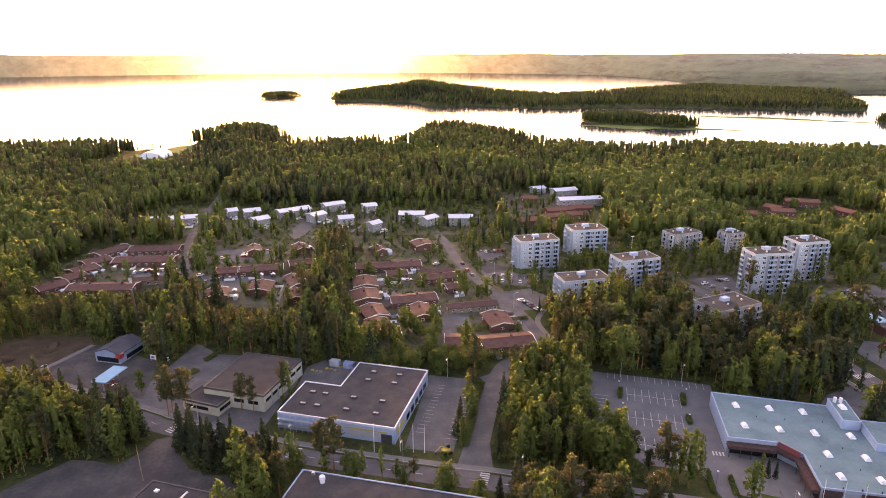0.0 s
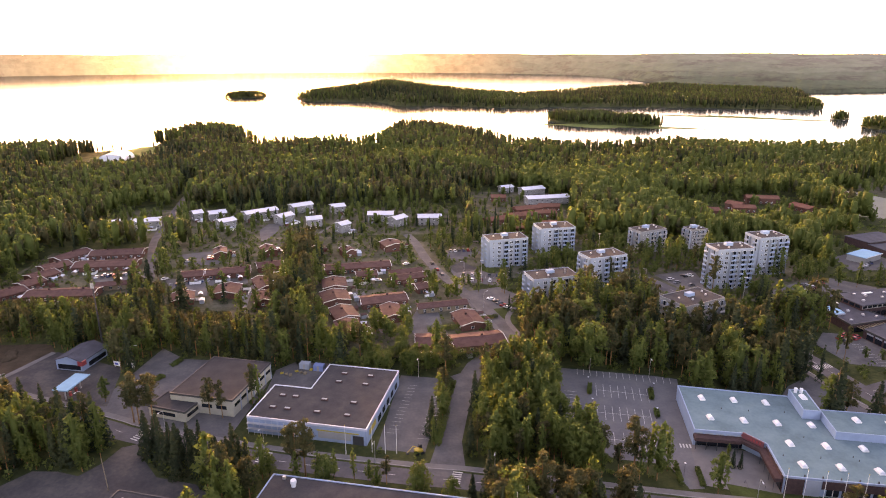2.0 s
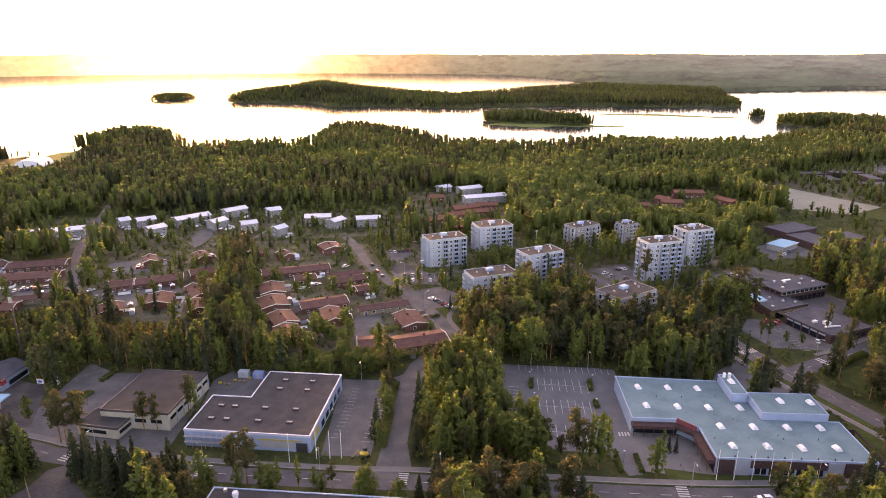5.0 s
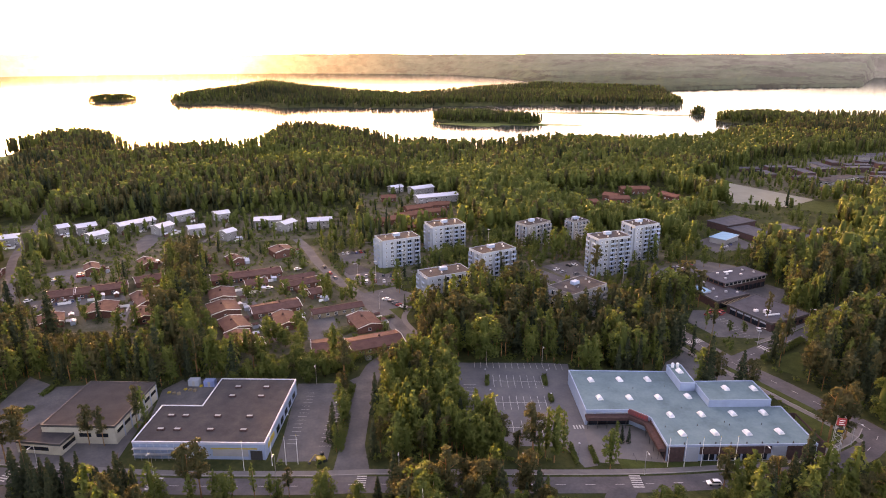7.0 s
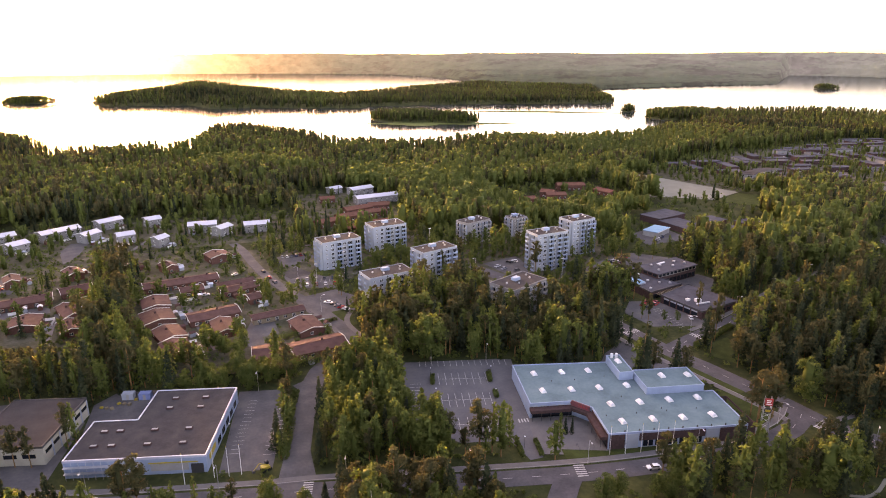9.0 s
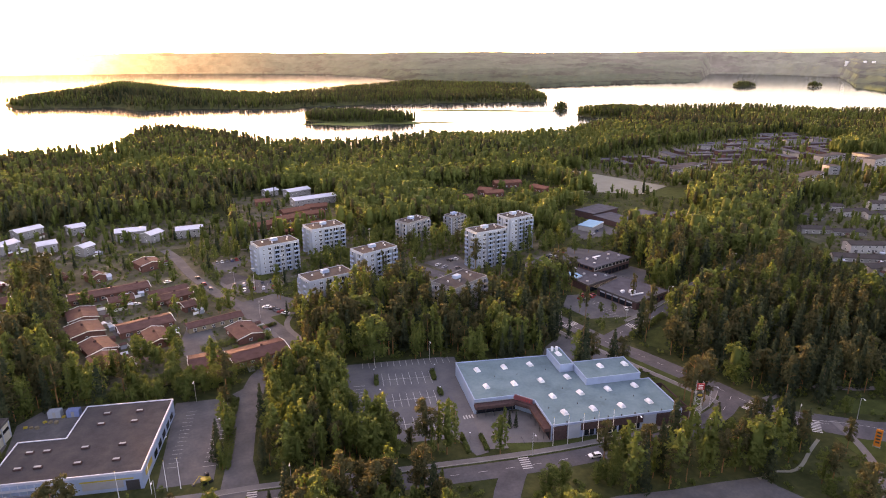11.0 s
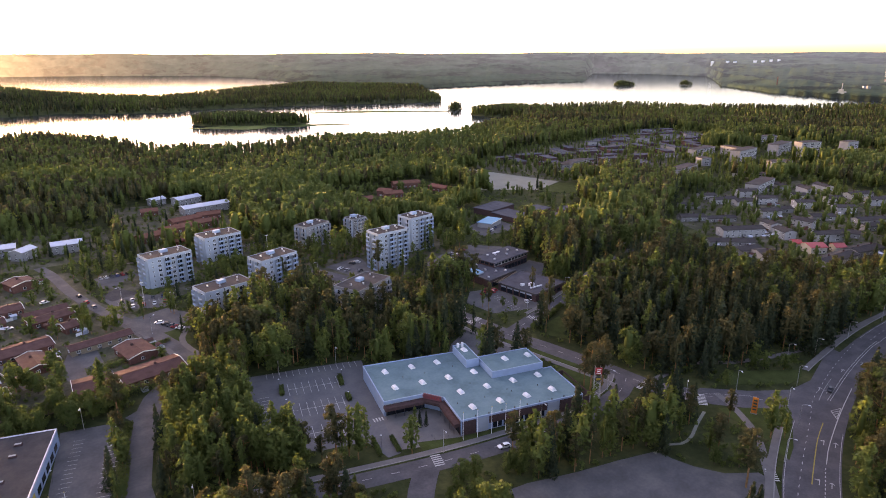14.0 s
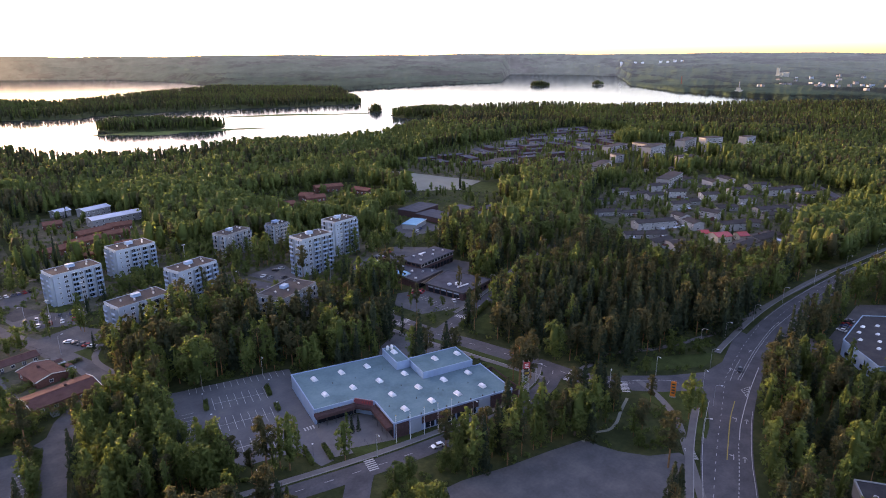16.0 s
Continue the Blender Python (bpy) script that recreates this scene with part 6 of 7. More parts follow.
# ---- trees ----
def shards(rng, centres, size, outward, flat=0.0):
    """Small ragged leaf clumps: an uneven triangle at each centre, turned roughly outward."""
    n = len(centres)
    nrm = outward + rng.randn(n, 3) * 0.75
    nrm[:, 2] = nrm[:, 2] * (1 - flat) + 0.15
    nrm /= np.linalg.norm(nrm, axis=1)[:, None]
    t = np.cross(nrm, rng.randn(n, 3))
    t /= np.linalg.norm(t, axis=1)[:, None]
    b = np.cross(nrm, t)
    s = size * (0.6 + 0.8 * rng.rand(n, 1))
    v = np.stack([centres - t * s - b * s * 0.5, centres + t * s * (0.7 + 0.5 * rng.rand(n, 1)) - b * s * 0.4, centres + b * s * (0.7 + 0.6 * rng.rand(n, 1))], 1).reshape(-1, 3)
    return v, np.arange(n)[:, None] * 3 + np.array([[0, 1, 2]])


def hull(rng, prof, n, top):
    """A closed, uneven core: rings of radius at height."""
    v, f = [], []
    for z, r in prof:
        for k in range(n):
            a = 2 * math.pi * (k + 0.5 * (len(v) // n % 2)) / n
            q = r * (0.7 + 0.55 * rng.rand())
            v.append((q * math.cos(a), q * math.sin(a), z))
    m = len(prof)
    for j in range(m - 1):
        for k in range(n):
            a, b = j * n + k, j * n + (k + 1) % n
            f += [(a, b, b + n), (a, b + n, a + n)]
    v += [(0, 0, top), (0, 0, prof[0][0])]
    for k in range(n):
        f += [((m - 1) * n + k, (m - 1) * n + (k + 1) % n, m * n), ((k + 1) % n, k, m * n + 1)]
    return np.array(v), np.array(f)


def envelope(kind, u):
    """Crown radius over its relative height, for a tree 1 high."""
    if kind == "spruce":
        return 0.145 * (1 - u) ** 0.85 + 0.006
    if kind == "pine":
        return 0.165 * np.sqrt(np.clip(1 - ((u - 0.42) / 0.62) ** 2, 0.01, 1))
    if kind == "broadleaf":
        return 0.33 * np.sqrt(np.clip(1 - ((u - 0.45) / 0.6) ** 2, 0.01, 1))
    return 0.185 * np.clip(np.sin(np.pi * np.clip(u, 0.02, 0.985) ** 0.82), 0.04, 1) ** 0.72


BASE = {"spruce": 0.07, "pine": 0.33, "birch": 0.11, "broadleaf": 0.10}


def crown(kind, seed, n, size, core=6, rings=5, fill=0.5):
    """A crown for a tree 1 high: a core and n clumps on lobes round it."""
    rng = np.random.RandomState(seed)
    z0 = BASE[kind]
    lean = rng.randn(2) * 0.02
    if kind == "spruce":
        u = rng.rand(n) ** 1.25
        tier = np.round(u * 11) / 11
        u = np.clip(0.45 * u + 0.55 * tier + rng.randn(n) * 0.01, 0, 1)
        a = rng.rand(n) * 2 * np.pi
        arm = 0.75 + 0.35 * np.sin(a * 3 + tier * 40) * 0.5 + 0.25 * rng.rand(n)
        rad = envelope(kind, u) * arm
        z = z0 + (1 - z0) * u - rad * 0.25
        c = np.stack([rad * np.cos(a), rad * np.sin(a), z], 1)
        out = np.stack([np.cos(a), np.sin(a), 0.55 + 0 * a], 1)
    else:
        lobes = {"birch": 46, "pine": 20}.get(kind, 30)
        lu = (np.arange(lobes) + 0.6 * rng.rand(lobes)) / lobes
        la = rng.rand(lobes) * 2 * np.pi + np.arange(lobes) * 2.4
        lr = envelope(kind, lu)
        lc = np.stack([lr * 0.6 * np.cos(la), lr * 0.6 * np.sin(la), z0 + (1 - z0) * (0.06 + lu * 0.88)], 1)
        which = rng.randint(0, lobes, n)
        d = rng.randn(n, 3)
        d /= np.linalg.norm(d, axis=1)[:, None]
        d[:, 2] = np.where(d[:, 2] < -0.4, -d[:, 2], d[:, 2])
        rl = (0.35 + 0.65 * lr / lr.max())[which] * {"birch": 0.050, "pine": 0.062}.get(kind, 0.098)
        c = lc[which] + d * rl[:, None] * (0.5 + 0.85 * rng.rand(n, 1)) * np.array([1, 1, 1.15 if kind == "birch" else 0.8])
        out = d
    v, t = shards(rng, c, size, out)
    if core:
        us = np.linspace(0.04, (0.82 if kind == "spruce" else 0.91) if fill > 0.45 else 0.9, rings)
        hv, hf = hull(rng, [(z0 + (1 - z0) * q, float(envelope(kind, q)) * fill) for q in us], core, (0.99 if kind == "spruce" else 0.95) if fill > 0.45 else 0.93)
        t = np.concatenate([t, hf + len(v)])
        v = np.concatenate([v, hv])
    v[:, :2] += lean * v[:, 2:3]
    return v, t


def trunk_shape(kind, seed):
    rng = random.Random(seed)
    top = {"spruce": 0.94, "pine": 0.9, "birch": 0.86}.get(kind, 0.7)
    r = {"spruce": 0.013, "pine": 0.013, "birch": 0.011}.get(kind, 0.018)
    s, p, n = Shape(), Vector((0, 0, -0.02)), 5
    for k in range(n):
        q = Vector((rng.uniform(-0.008, 0.008) * k, rng.uniform(-0.008, 0.008) * k, top * (k + 1) / n))
        s.tube(p, q, r * (1 - k / n * 0.8), r * (1 - (k + 1) / n * 0.8), 6)
        p = q
    for k in range(6):
        z = BASE[kind] + (top - BASE[kind]) * (k + 0.3) / 7
        a = k * 2.4 + rng.random()
        reach = float(envelope(kind, (z - BASE[kind]) / (1 - BASE[kind]))) * 0.8
        s.tube((0, 0, z), (reach * math.cos(a), reach * math.sin(a), z + (reach * 0.6 if kind != "spruce" else -reach * 0.15)), r * 0.35, r * 0.12, 4)
    return s


LEAVES = {"spruce": M_SPRUCE, "pine": M_PINE, "birch": M_LEAF, "broadleaf": M_LEAF}
BARKS = {"spruce": M_BARK, "pine": M_PINEBARK, "birch": M_BIRCHBARK, "broadleaf": M_BARK}
KINDS = ("spruce", "pine", "birch", "broadleaf")


# --- where trees stand ---
def in_poly(x, y, poly):
    inside = np.zeros(len(x), bool)
    for (x0, y0), (x1, y1) in zip(poly, poly[1:] + poly[:1]):
        cross = (y0 > y) != (y1 > y)
        xs = (x1 - x0) * (y - y0) / (y1 - y0 if y1 != y0 else 1e-9) + x0
        inside ^= cross & (x < xs)
    return inside


def line_distance(x, y, line):
    d = np.full(len(x), 1e9)
    for a, b in zip(line[:-1:1], line[1::1]):
        ab = b - a
        t = np.clip(((x - a[0]) * ab[0] + (y - a[1]) * ab[1]) / (ab @ ab), 0, 1)
        d = np.minimum(d, np.hypot(x - a[0] - t * ab[0], y - a[1] - t * ab[1]))
    return d


HALLS = [((0, 0), 0, EAST_HALL), ((0, 0), 0, SOUTH_HUT), ((-16.2, 183.0), -14.2, STORE), ((108.5, 153.1), -12, MARKET),
         ((-73.5, 220), -15, [(-12.5, -14), (12.5, -14), (12.5, 15.5), (-12.5, 15.5)]), ((-86.6, 208), -20, [(-7.8, -5.2), (7.8, -5.2), (7.8, 5.2), (-7.8, 5.2)]),
         ((-41.7, 160.1), -13.7, [(0, 0), (0, -40), (60, -40), (60, 0)]), ((-85.2, 157.6), -16, [(0, 0), (0, -30), (24, -30), (24, 0)]),
         ((0, 0), 0, CENTRE), ((0, 0), 0, WING),
         ((-131, 223), 80, [(-7, -4), (7, -4), (7, 4), (-7, 4)]), ((-140.2, 249.6), 77, [(-8, -7), (8, -7), (8, 7), (-8, 7)]), ((-363, 800), 0, [(-17, -18), (17, -18), (17, 18), (-17, 18)])]
RECTS = [(x, y, L, D, yaw) for x, y, L, D, h, yaw in APTS + REDS + GARAGES + WHITES + BRICKS + HOUSES + REDHUTS + FARS + ESTATES + SCHOOLS]
RECTS += [(x, y, D, L, yaw) for x, y, L, D, h, yaw in REDGS] + [(285, 367, 19, 11, 28)]
# thinly planted places: outline and share of trees kept
THIN = [
    ([(-140, 318), (-110, 300), (-88, 296), (-72, 264), (-4, 247), (46, 252), (52, 300), (20, 440), (-150, 440)], 0.22),
    ([(-240, 430), (40, 430), (40, 530), (-240, 530)], 0.42),
    ([(-235, 320), (-148, 335), (-150, 415), (-235, 410)], 0.22),
    ([(30, 300), (60, 288), (110, 300), (150, 260), (262, 330), (240, 400), (100, 425), (20, 420)], 0.42),
    ([(50, 430), (130, 430), (130, 580), (50, 590)], 0.22),
    ([(360, 175), (450, 165), (660, 170), (660, 330), (500, 360), (405, 300)], 0.36),
    ([(420, 460), (620, 460), (920, 600), (920, 710), (560, 660), (420, 590)], 0.49),
    ([(560, 290), (740, 360), (920, 380), (920, 520), (700, 510), (560, 440)], 0.8),
    ([(220, 480), (340, 480), (340, 540), (220, 540)], 0.35),
    ([(256, 336), (300, 332), (380, 336), (400, 420), (290, 420), (262, 380)], 0.05),
    ([(236, 300), (250, 298), (300, 345), (275, 352), (245, 340)], 0.15),
    ([(225, 440), (330, 440), (345, 545), (220, 545)], 0.3),
    ([(-45, 158), (15, 146), (20, 166), (-50, 178)], 0.35),
    ([(-60, 178), (15, 160), (20, 166), (-10, 182), (-60, 194)], 0.25),
    ([(50, 158), (92, 146), (90, 158), (60, 172)], 0.5),
    ([(-30, 228), (14, 224), (24, 240), (-30, 245)], 0.5),
    ([(-95, 640), (-30, 640), (-30, 560), (-95, 560)], 0.7),
    ([(196, 90), (270, 100), (262, 128), (200, 132)], 0.14),
    ([(-420, 700), (-310, 700), (-310, 930), (-420, 930)], 0.12),
    ([(150, 136), (186, 136), (194, 150), (188, 200), (176, 262), (206, 262), (214, 222), (186, 205), (172, 205), (166, 172), (152, 160)], 0.03),
    ([(166, 205), (180, 205), (192, 262), (168, 262)], 0.05),
    ([(320, 395), (400, 385), (430, 420), (362, 470), (320, 440)], 0.12),
    ([(60, 235), (108, 224), (108, 236), (62, 246)], 0.6),
    ([(62, 112), (112, 112), (116, 139), (88, 144), (62, 150)], 0.28),
    ([(330, 195), (352, 160), (400, 146), (455, 158), (405, 300), (350, 262)], 0.22),
    ([(158, 128), (186, 128), (196, 146), (184, 176), (166, 168)], 0.05),
    ([(157, 107), (190, 116.5), (200, 118), (222, 100), (209, 93), (184, 79), (172, 80), (160, 92)], 0.02),
    ([(240, 52), (262, 84), (292, 92), (292, 78), (274, 58), (262, 44)], 0.4),
    ([(176, 50), (200, 62), (262, 84), (240, 66), (204, 44)], 0.55),
    ([(163, 232), (190, 232), (188, 180), (190, 150), (168, 150), (164, 178), (161, 211)], 0.03),
    ([(-36, 830), (-120, 860), (-240, 840), (-210, 950), (-20, 940)], 0.5),
]
# full woods inside the thin places
THICK = [[(-72, 255), (-48, 255), (-52, 330), (-62, 400), (-82, 395), (-70, 330)]]


def clear_of_things(x, y):
    """Which places are free for a tree, and the share kept there."""
    keep = np.ones(len(x))
    for poly, share in THIN:
        keep = np.where(in_poly(x, y, poly), np.minimum(keep, share), keep)
    for fx, fy, L, D, fh, _ in FARS:
        if fh > 8:
            keep = np.where(np.hypot(x - fx, y - fy) < 38 + fh, np.minimum(keep, 0.42), keep)
    for poly in THICK:
        keep = np.where(in_poly(x, y, poly), 1.0, keep)
    near = np.hypot(x, y) < 1000
    free = np.ones(len(x), bool)
    for line, half in ROADS:
        free &= ~(near & (line_distance(x, y, line[::2]) < half + 2.6))
    for line, off, reach in ((R_MAIN, 6, 3.2), (R_UPPER, -7, 3.2), (R_HIGH, 11, 3.5)):
        free &= ~(near & (line_distance(x, y, offset_line(line, off)[::2]) < reach))
    for _, _, poly in YARDS:
        free &= ~in_poly(x, y, poly)
    for _, _, poly, _, _ in FIELDS:
        free &= ~in_poly(x, y, poly)
    for (ox, oy), yaw, poly in HALLS:
        c, s = math.cos(radians(yaw)), math.sin(radians(yaw))
        u, v = (x - ox) * c + (y - oy) * s, -(x - ox) * s + (y - oy) * c
        cx, cy = np.mean([p[0] for p in poly]), np.mean([p[1] for p in poly])
        grown = [(cx + (p[0] - cx) * 1.1 + math.copysign(2.2, p[0] - cx), cy + (p[1] - cy) * 1.1 + math.copysign(2.2, p[1] - cy)) for p in poly]
        free &= ~in_poly(u, v, grown)
    for rx, ry, L, D, yaw in RECTS:
        c, s = math.cos(radians(yaw)), math.sin(radians(yaw))
        u, v = (x - rx) * c + (y - ry) * s, -(x - rx) * s + (y - ry) * c
        free &= ~((np.abs(u) < L / 2 + 3) & (np.abs(v) < D / 2 + 3.2))
    return free, keep


def plant():
    """All trees: x, y, z, height, kind, turn."""
    rng = np.random.RandomState(11)
    got = []
    for r0, r1, gap in ((95, 340, 4.7), (340, 620, 5.9), (620, 1000, 6.3), (1000, 1250, 7.2), (1250, 2050, 8.6), (2050, 2800, 12)):
        g = np.arange(-r1, r1, gap)
        X, Y = np.meshgrid(g, np.arange(-60, r1, gap))
        x, y = X.ravel() + rng.uniform(-0.45, 0.45, X.size) * gap, Y.ravel() + rng.uniform(-0.45, 0.45, X.size) * gap
        az, r = np.degrees(np.arctan2(x, y)), np.hypot(x, y)
        m = (r > r0) & (r <= r1) & (az > -41) & (az < 82)
        x, y, az, r = x[m], y[m], az[m], r[m]
        s, hill, main = inland(x, y)
        m = (r < np.interp(az, *T_FAR.T) - 15) & (s > np.where(r > 1000, 1.0, 5.0)) & ~((main < -5) & (az > 15) & (az < 23) & (r < 1420) & (rng.rand(len(x)) < 0.3))
        x, y, az, r = x[m], y[m], az[m], r[m]
        free, keep = clear_of_things(x, y)
        patch = 0.5 + 0.5 * np.sin(x * 0.021 + 1.3 * np.sin(y * 0.013)) * np.sin(y * 0.019 + 1.1 * np.sin(x * 0.017))
        m = free & (rng.rand(len(x)) < keep * (0.86 + 0.14 * patch))
        x, y, az, r, keep, patch = x[m], y[m], az[m], r[m], keep[m], patch[m]
        z = height(x, y)
        leafy = (az > 10) & (r > 400) & (r < 1150)
        h = (15.0 + 5.0 * patch + rng.randn(len(x)) * np.where(r > 450, 1.4, 2.8)) * np.where(keep < 0.5, 0.62, 1.0) * np.where(r > 1250, 0.84, np.where(r > 900, 0.95, 1))
        mixn = np.sin(x * 0.011 + 2) * np.sin(y * 0.009 + 0.6) + 0.5 * np.sin(x * 0.031 + y * 0.027)
        q = rng.rand(len(x)) + 0.34 * mixn
        kind = np.where(q < np.where(leafy, 0.04, np.where(r > 450, 0.12, 0.22)), 0, np.where(q < np.where(leafy, 0.26, 0.52), 1, 2))
        kind = np.where((keep < 0.5) & ((kind == 1) | (rng.rand(len(x)) < 0.6)), 2, kind)
        kind = np.where((kind == 2) & (rng.rand(len(x)) < np.where(keep < 0.5, 0.82, np.where(leafy, 0.72, np.where(r > 400, 0.4, 0.09)))), 3, kind)
        h = np.where((kind == 3) & (keep < 0.5), h * 0.8, h)
        got.append(np.stack([x, y, z, np.clip(h, 5, 24.5), kind, rng.rand(len(x)) * 6.283], 1))
    return np.concatenate(got)


# single trees that stand out: x, y, height, kind
LONE_WEST = [(-97, 200, 21, 1), (-99.4, 201.4, 20, 1), (-115.8, 216, 11.4, 2), (-74, 205, 15.5, 1), (-69, 203, 15.4, 1), (-60.5, 212, 16.8, 1), (-93, 202, 19.6, 1),
             (-37.3, 168.7, 19.3, 1), (-34, 167.9, 20.3, 1), (-25.1, 166.4, 11.3, 2), (-30.3, 166.6, 10.1, 2), (-18.8, 165, 12.4, 2), (-14.4, 164.5, 8.3, 2),
             (-8.9, 163, 10.2, 1), (9.8, 198.7, 13.6, 2), (6.1, 181.8, 11.8, 2), (-46.9, 167, 15.8, 2), (-51.3, 167.2, 15.6, 2)]
LONE_MID = [(67.1, 163.3, 21, 1), (73.5, 160.6, 21.5, 2), (71.7, 163.6, 19.7, 2), (89.3, 153.5, 15.5, 2), (99.7, 165.6, 6.6, 0), (101.9, 165, 6.2, 0), (97.9, 166.2, 9.0, 2), (115.3, 134, 17.8, 1),
            (64, 142.8, 10.1, 2), (36.7, 337.9, 10.2, 2), (49.6, 319.5, 14.6, 2), (11.7, 317.3, 11.3, 2), (-17.7, 272.1, 14.2, 2)]
LONE_EAST = [(172, 98.4, 15.4, 1), (164.2, 83.6, 21, 1), (191.8, 107.4, 13.4, 1), (194.8, 93.8, 19, 2), (198.8, 91.2, 11, 2), (171.4, 90.4, 11.3, 3), (170.6, 100.5, 12, 2), (166.1, 149, 21.9, 1), (169.5, 151.6, 19.8, 1), (171.2, 148.5, 19.7, 1), (174.5, 150.5, 21.8, 1), (168, 154, 15.7, 1),
             (160, 216.6, 16.1, 0), (203.6, 95.1, 12.5, 2)]
LONE_HOMES = [(48.5, 321.5, 14, 2), (12.2, 406.8, 15.9, 2), (17.7, 403.3, 17.8, 2), (24.4, 399.5, 11.9, 2), (32.2, 402.1, 14.6, 2), (37.2, 400.9, 13.3, 3), (51.6, 443.6, 9.5, 2), (59.1, 441.8, 10.9, 2), (65.7, 443, 7.3, 2), (77.3, 434.9, 13, 0), (84.5, 428, 10, 2), (80.3, 302.3, 14.2, 0), (70.6, 301.8, 10.3, 0), (67.1, 302.6, 8.7, 0), (90.6, 302.8, 22, 1), (98.3, 361.5, 8.3, 2), (93.7, 360.7, 8.2, 0), (86.8, 360.4, 8.2, 2), (129.5, 331.9, 14.4, 2), (17.9, 376.6, 5.7, 3), (28.5, 333.9, 7.5, 2), (35.7, 321.5, 6.2, 2), (8.9, 316.3, 11.4, 2), (12.4, 315.5, 10.8, 2)]
LONE_FLATS = [(17.9, 314.2, 8.7, 3), (23.1, 315.8, 12, 3), (119.6, 395.1, 13.7, 0), (128.7, 397.6, 14.5, 2), (135.2, 396.1, 16.5, 2), (130.1, 354.1, 16.3, 1), (143, 371.6, 13.2, 1), (110.1, 329.5, 17.7, 1), (214.4, 338.2, 18.8, 2), (211.7, 342.8, 16.5, 2), (234, 333.6, 21.3, 2), (227, 331.2, 15, 2), (218.1, 325.6, 15.9, 2), (237.7, 321, 14.7, 2), (247, 318.8, 15.9, 2), (262.3, 322.9, 13.6, 2), (265.6, 318.3, 14.7, 2), (271.4, 316.9, 17.2, 3), (276.7, 315.7, 18.3, 2), (163.7, 316.9, 21.1, 1), (159.9, 317.8, 10.6, 2), (173.2, 304.7, 17.2, 2), (159.6, 355.1, 22, 2), (154.8, 356.2, 22, 2)]
LONE_SHOPS = [(180.5, 362.8, 22, 2), (170.9, 356.6, 15.4, 1), (203.1, 394.8, 15.5, 2), (214.8, 397.2, 14.2, 2), (259.7, 397.2, 10.1, 2), (272.6, 391.4, 9.4, 3), (279.3, 376.9, 8.4, 3), (283.8, 391.5, 7.2, 3), (177.1, 294.4, 17.9, 0), (178.7, 290.9, 14.5, 0), (149.8, 254.9, 12, 1), (176, 268.9, 17.8, 0), (184, 262, 13, 0), (181.5, 233, 17, 1), (213.2, 236.5, 17.9, 1), (183.5, 240.5, 13, 2), (177, 250, 15, 0), (192.3, 235.1, 5.6, 3), (198.2, 232.8, 5.6, 3), (167.7, 312.6, 8.2, 0), (148.1, 278.1, 13.8, 2), (150.8, 274.8, 15.8, 2)]


def island_trees():
    rng = np.random.RandomState(8)
    out = []
    for a, d, w, h in ISLANDS:
        cx, cy = d * math.sin(radians(a)), d * math.cos(radians(a))
        ux, uy = math.cos(radians(a)), -math.sin(radians(a))
        n = int(w * h / 10) + 24
        q, p = rng.rand(n) ** 0.5 * 0.93, rng.rand(n) * 6.283
        e, g = q * np.cos(p) * w, q * np.sin(p) * h
        x, y = cx + e * ux - g * uy, cy + e * uy + g * ux
        z = np.clip(height(x, y), LAKE, 0)
        out.append(np.stack([x, y, z, (16 - 9 * q ** 2) * rng.uniform(0.75, 1.15, n), rng.choice([1, 2, 3], n), p], 1))
    return np.concatenate(out)


# close stands: outline, spacing, height, share of birch
STANDS = [([(20, 163), (44, 158), (58, 160), (56, 180), (49, 190), (55, 222), (40, 238), (27, 236)], 4.0, 17.5, 0.8), ([(-30, 232), (10, 229), (20, 238), (4, 250), (-30, 247)], 5.0, 9.5, 2.0),
          ([(-91, 184), (-80, 171), (-67, 167), (-56, 160), (-48, 164), (-50, 178), (-72, 182)], 3.0, 15.0, -0.1), ([(-97, 190), (-103.5, 174), (-120, 178), (-128, 168), (-142, 152), (-190, 170), (-200, 232), (-150, 212), (-116, 198)], 4.1, 18.0, 0.55), ([(58, 240), (110, 228), (128, 214), (132, 222), (112, 240), (60, 254)], 4.2, 18.5, 0.35)]


def stands():
    rng = np.random.RandomState(31)
    out = []
    for poly, gap, tall_h, birch in STANDS:
        xs, ys = [p[0] for p in poly], [p[1] for p in poly]
        X, Y = np.meshgrid(np.arange(min(xs), max(xs), gap), np.arange(min(ys), max(ys), gap))
        x, y = X.ravel() + rng.uniform(-1.3, 1.3, X.size), Y.ravel() + rng.uniform(-1.3, 1.3, X.size)
        m = in_poly(x, y, poly) & clear_of_things(x, y)[0]
        x, y = x[m], y[m]
        kind = np.where(rng.rand(len(x)) < birch, 3 if birch > 1 else 2, rng.choice([0, 1] if birch > 0 else [0], len(x)))
        kind = np.where((kind == 2) & (rng.rand(len(x)) < 0.03), 3, kind)
        out.append(np.stack([x, y, 0 * x, tall_h * rng.uniform(0.72, 1.12, len(x)), kind, rng.rand(len(x)) * 6.283], 1))
    return np.concatenate(out)


LONE = np.array([(x, y, 0, h, k, i * 1.7) for i, (x, y, h, k) in enumerate(LONE_WEST + LONE_MID + LONE_EAST + LONE_HOMES + LONE_FLATS + LONE_SHOPS)])
wild = plant()
for poly, _, _, _ in STANDS:
    wild = wild[~in_poly(wild[:, 0], wild[:, 1], poly)]
TREES = np.concatenate([wild, LONE, stands(), island_trees()])
TR = np.hypot(TREES[:, 0], TREES[:, 1])
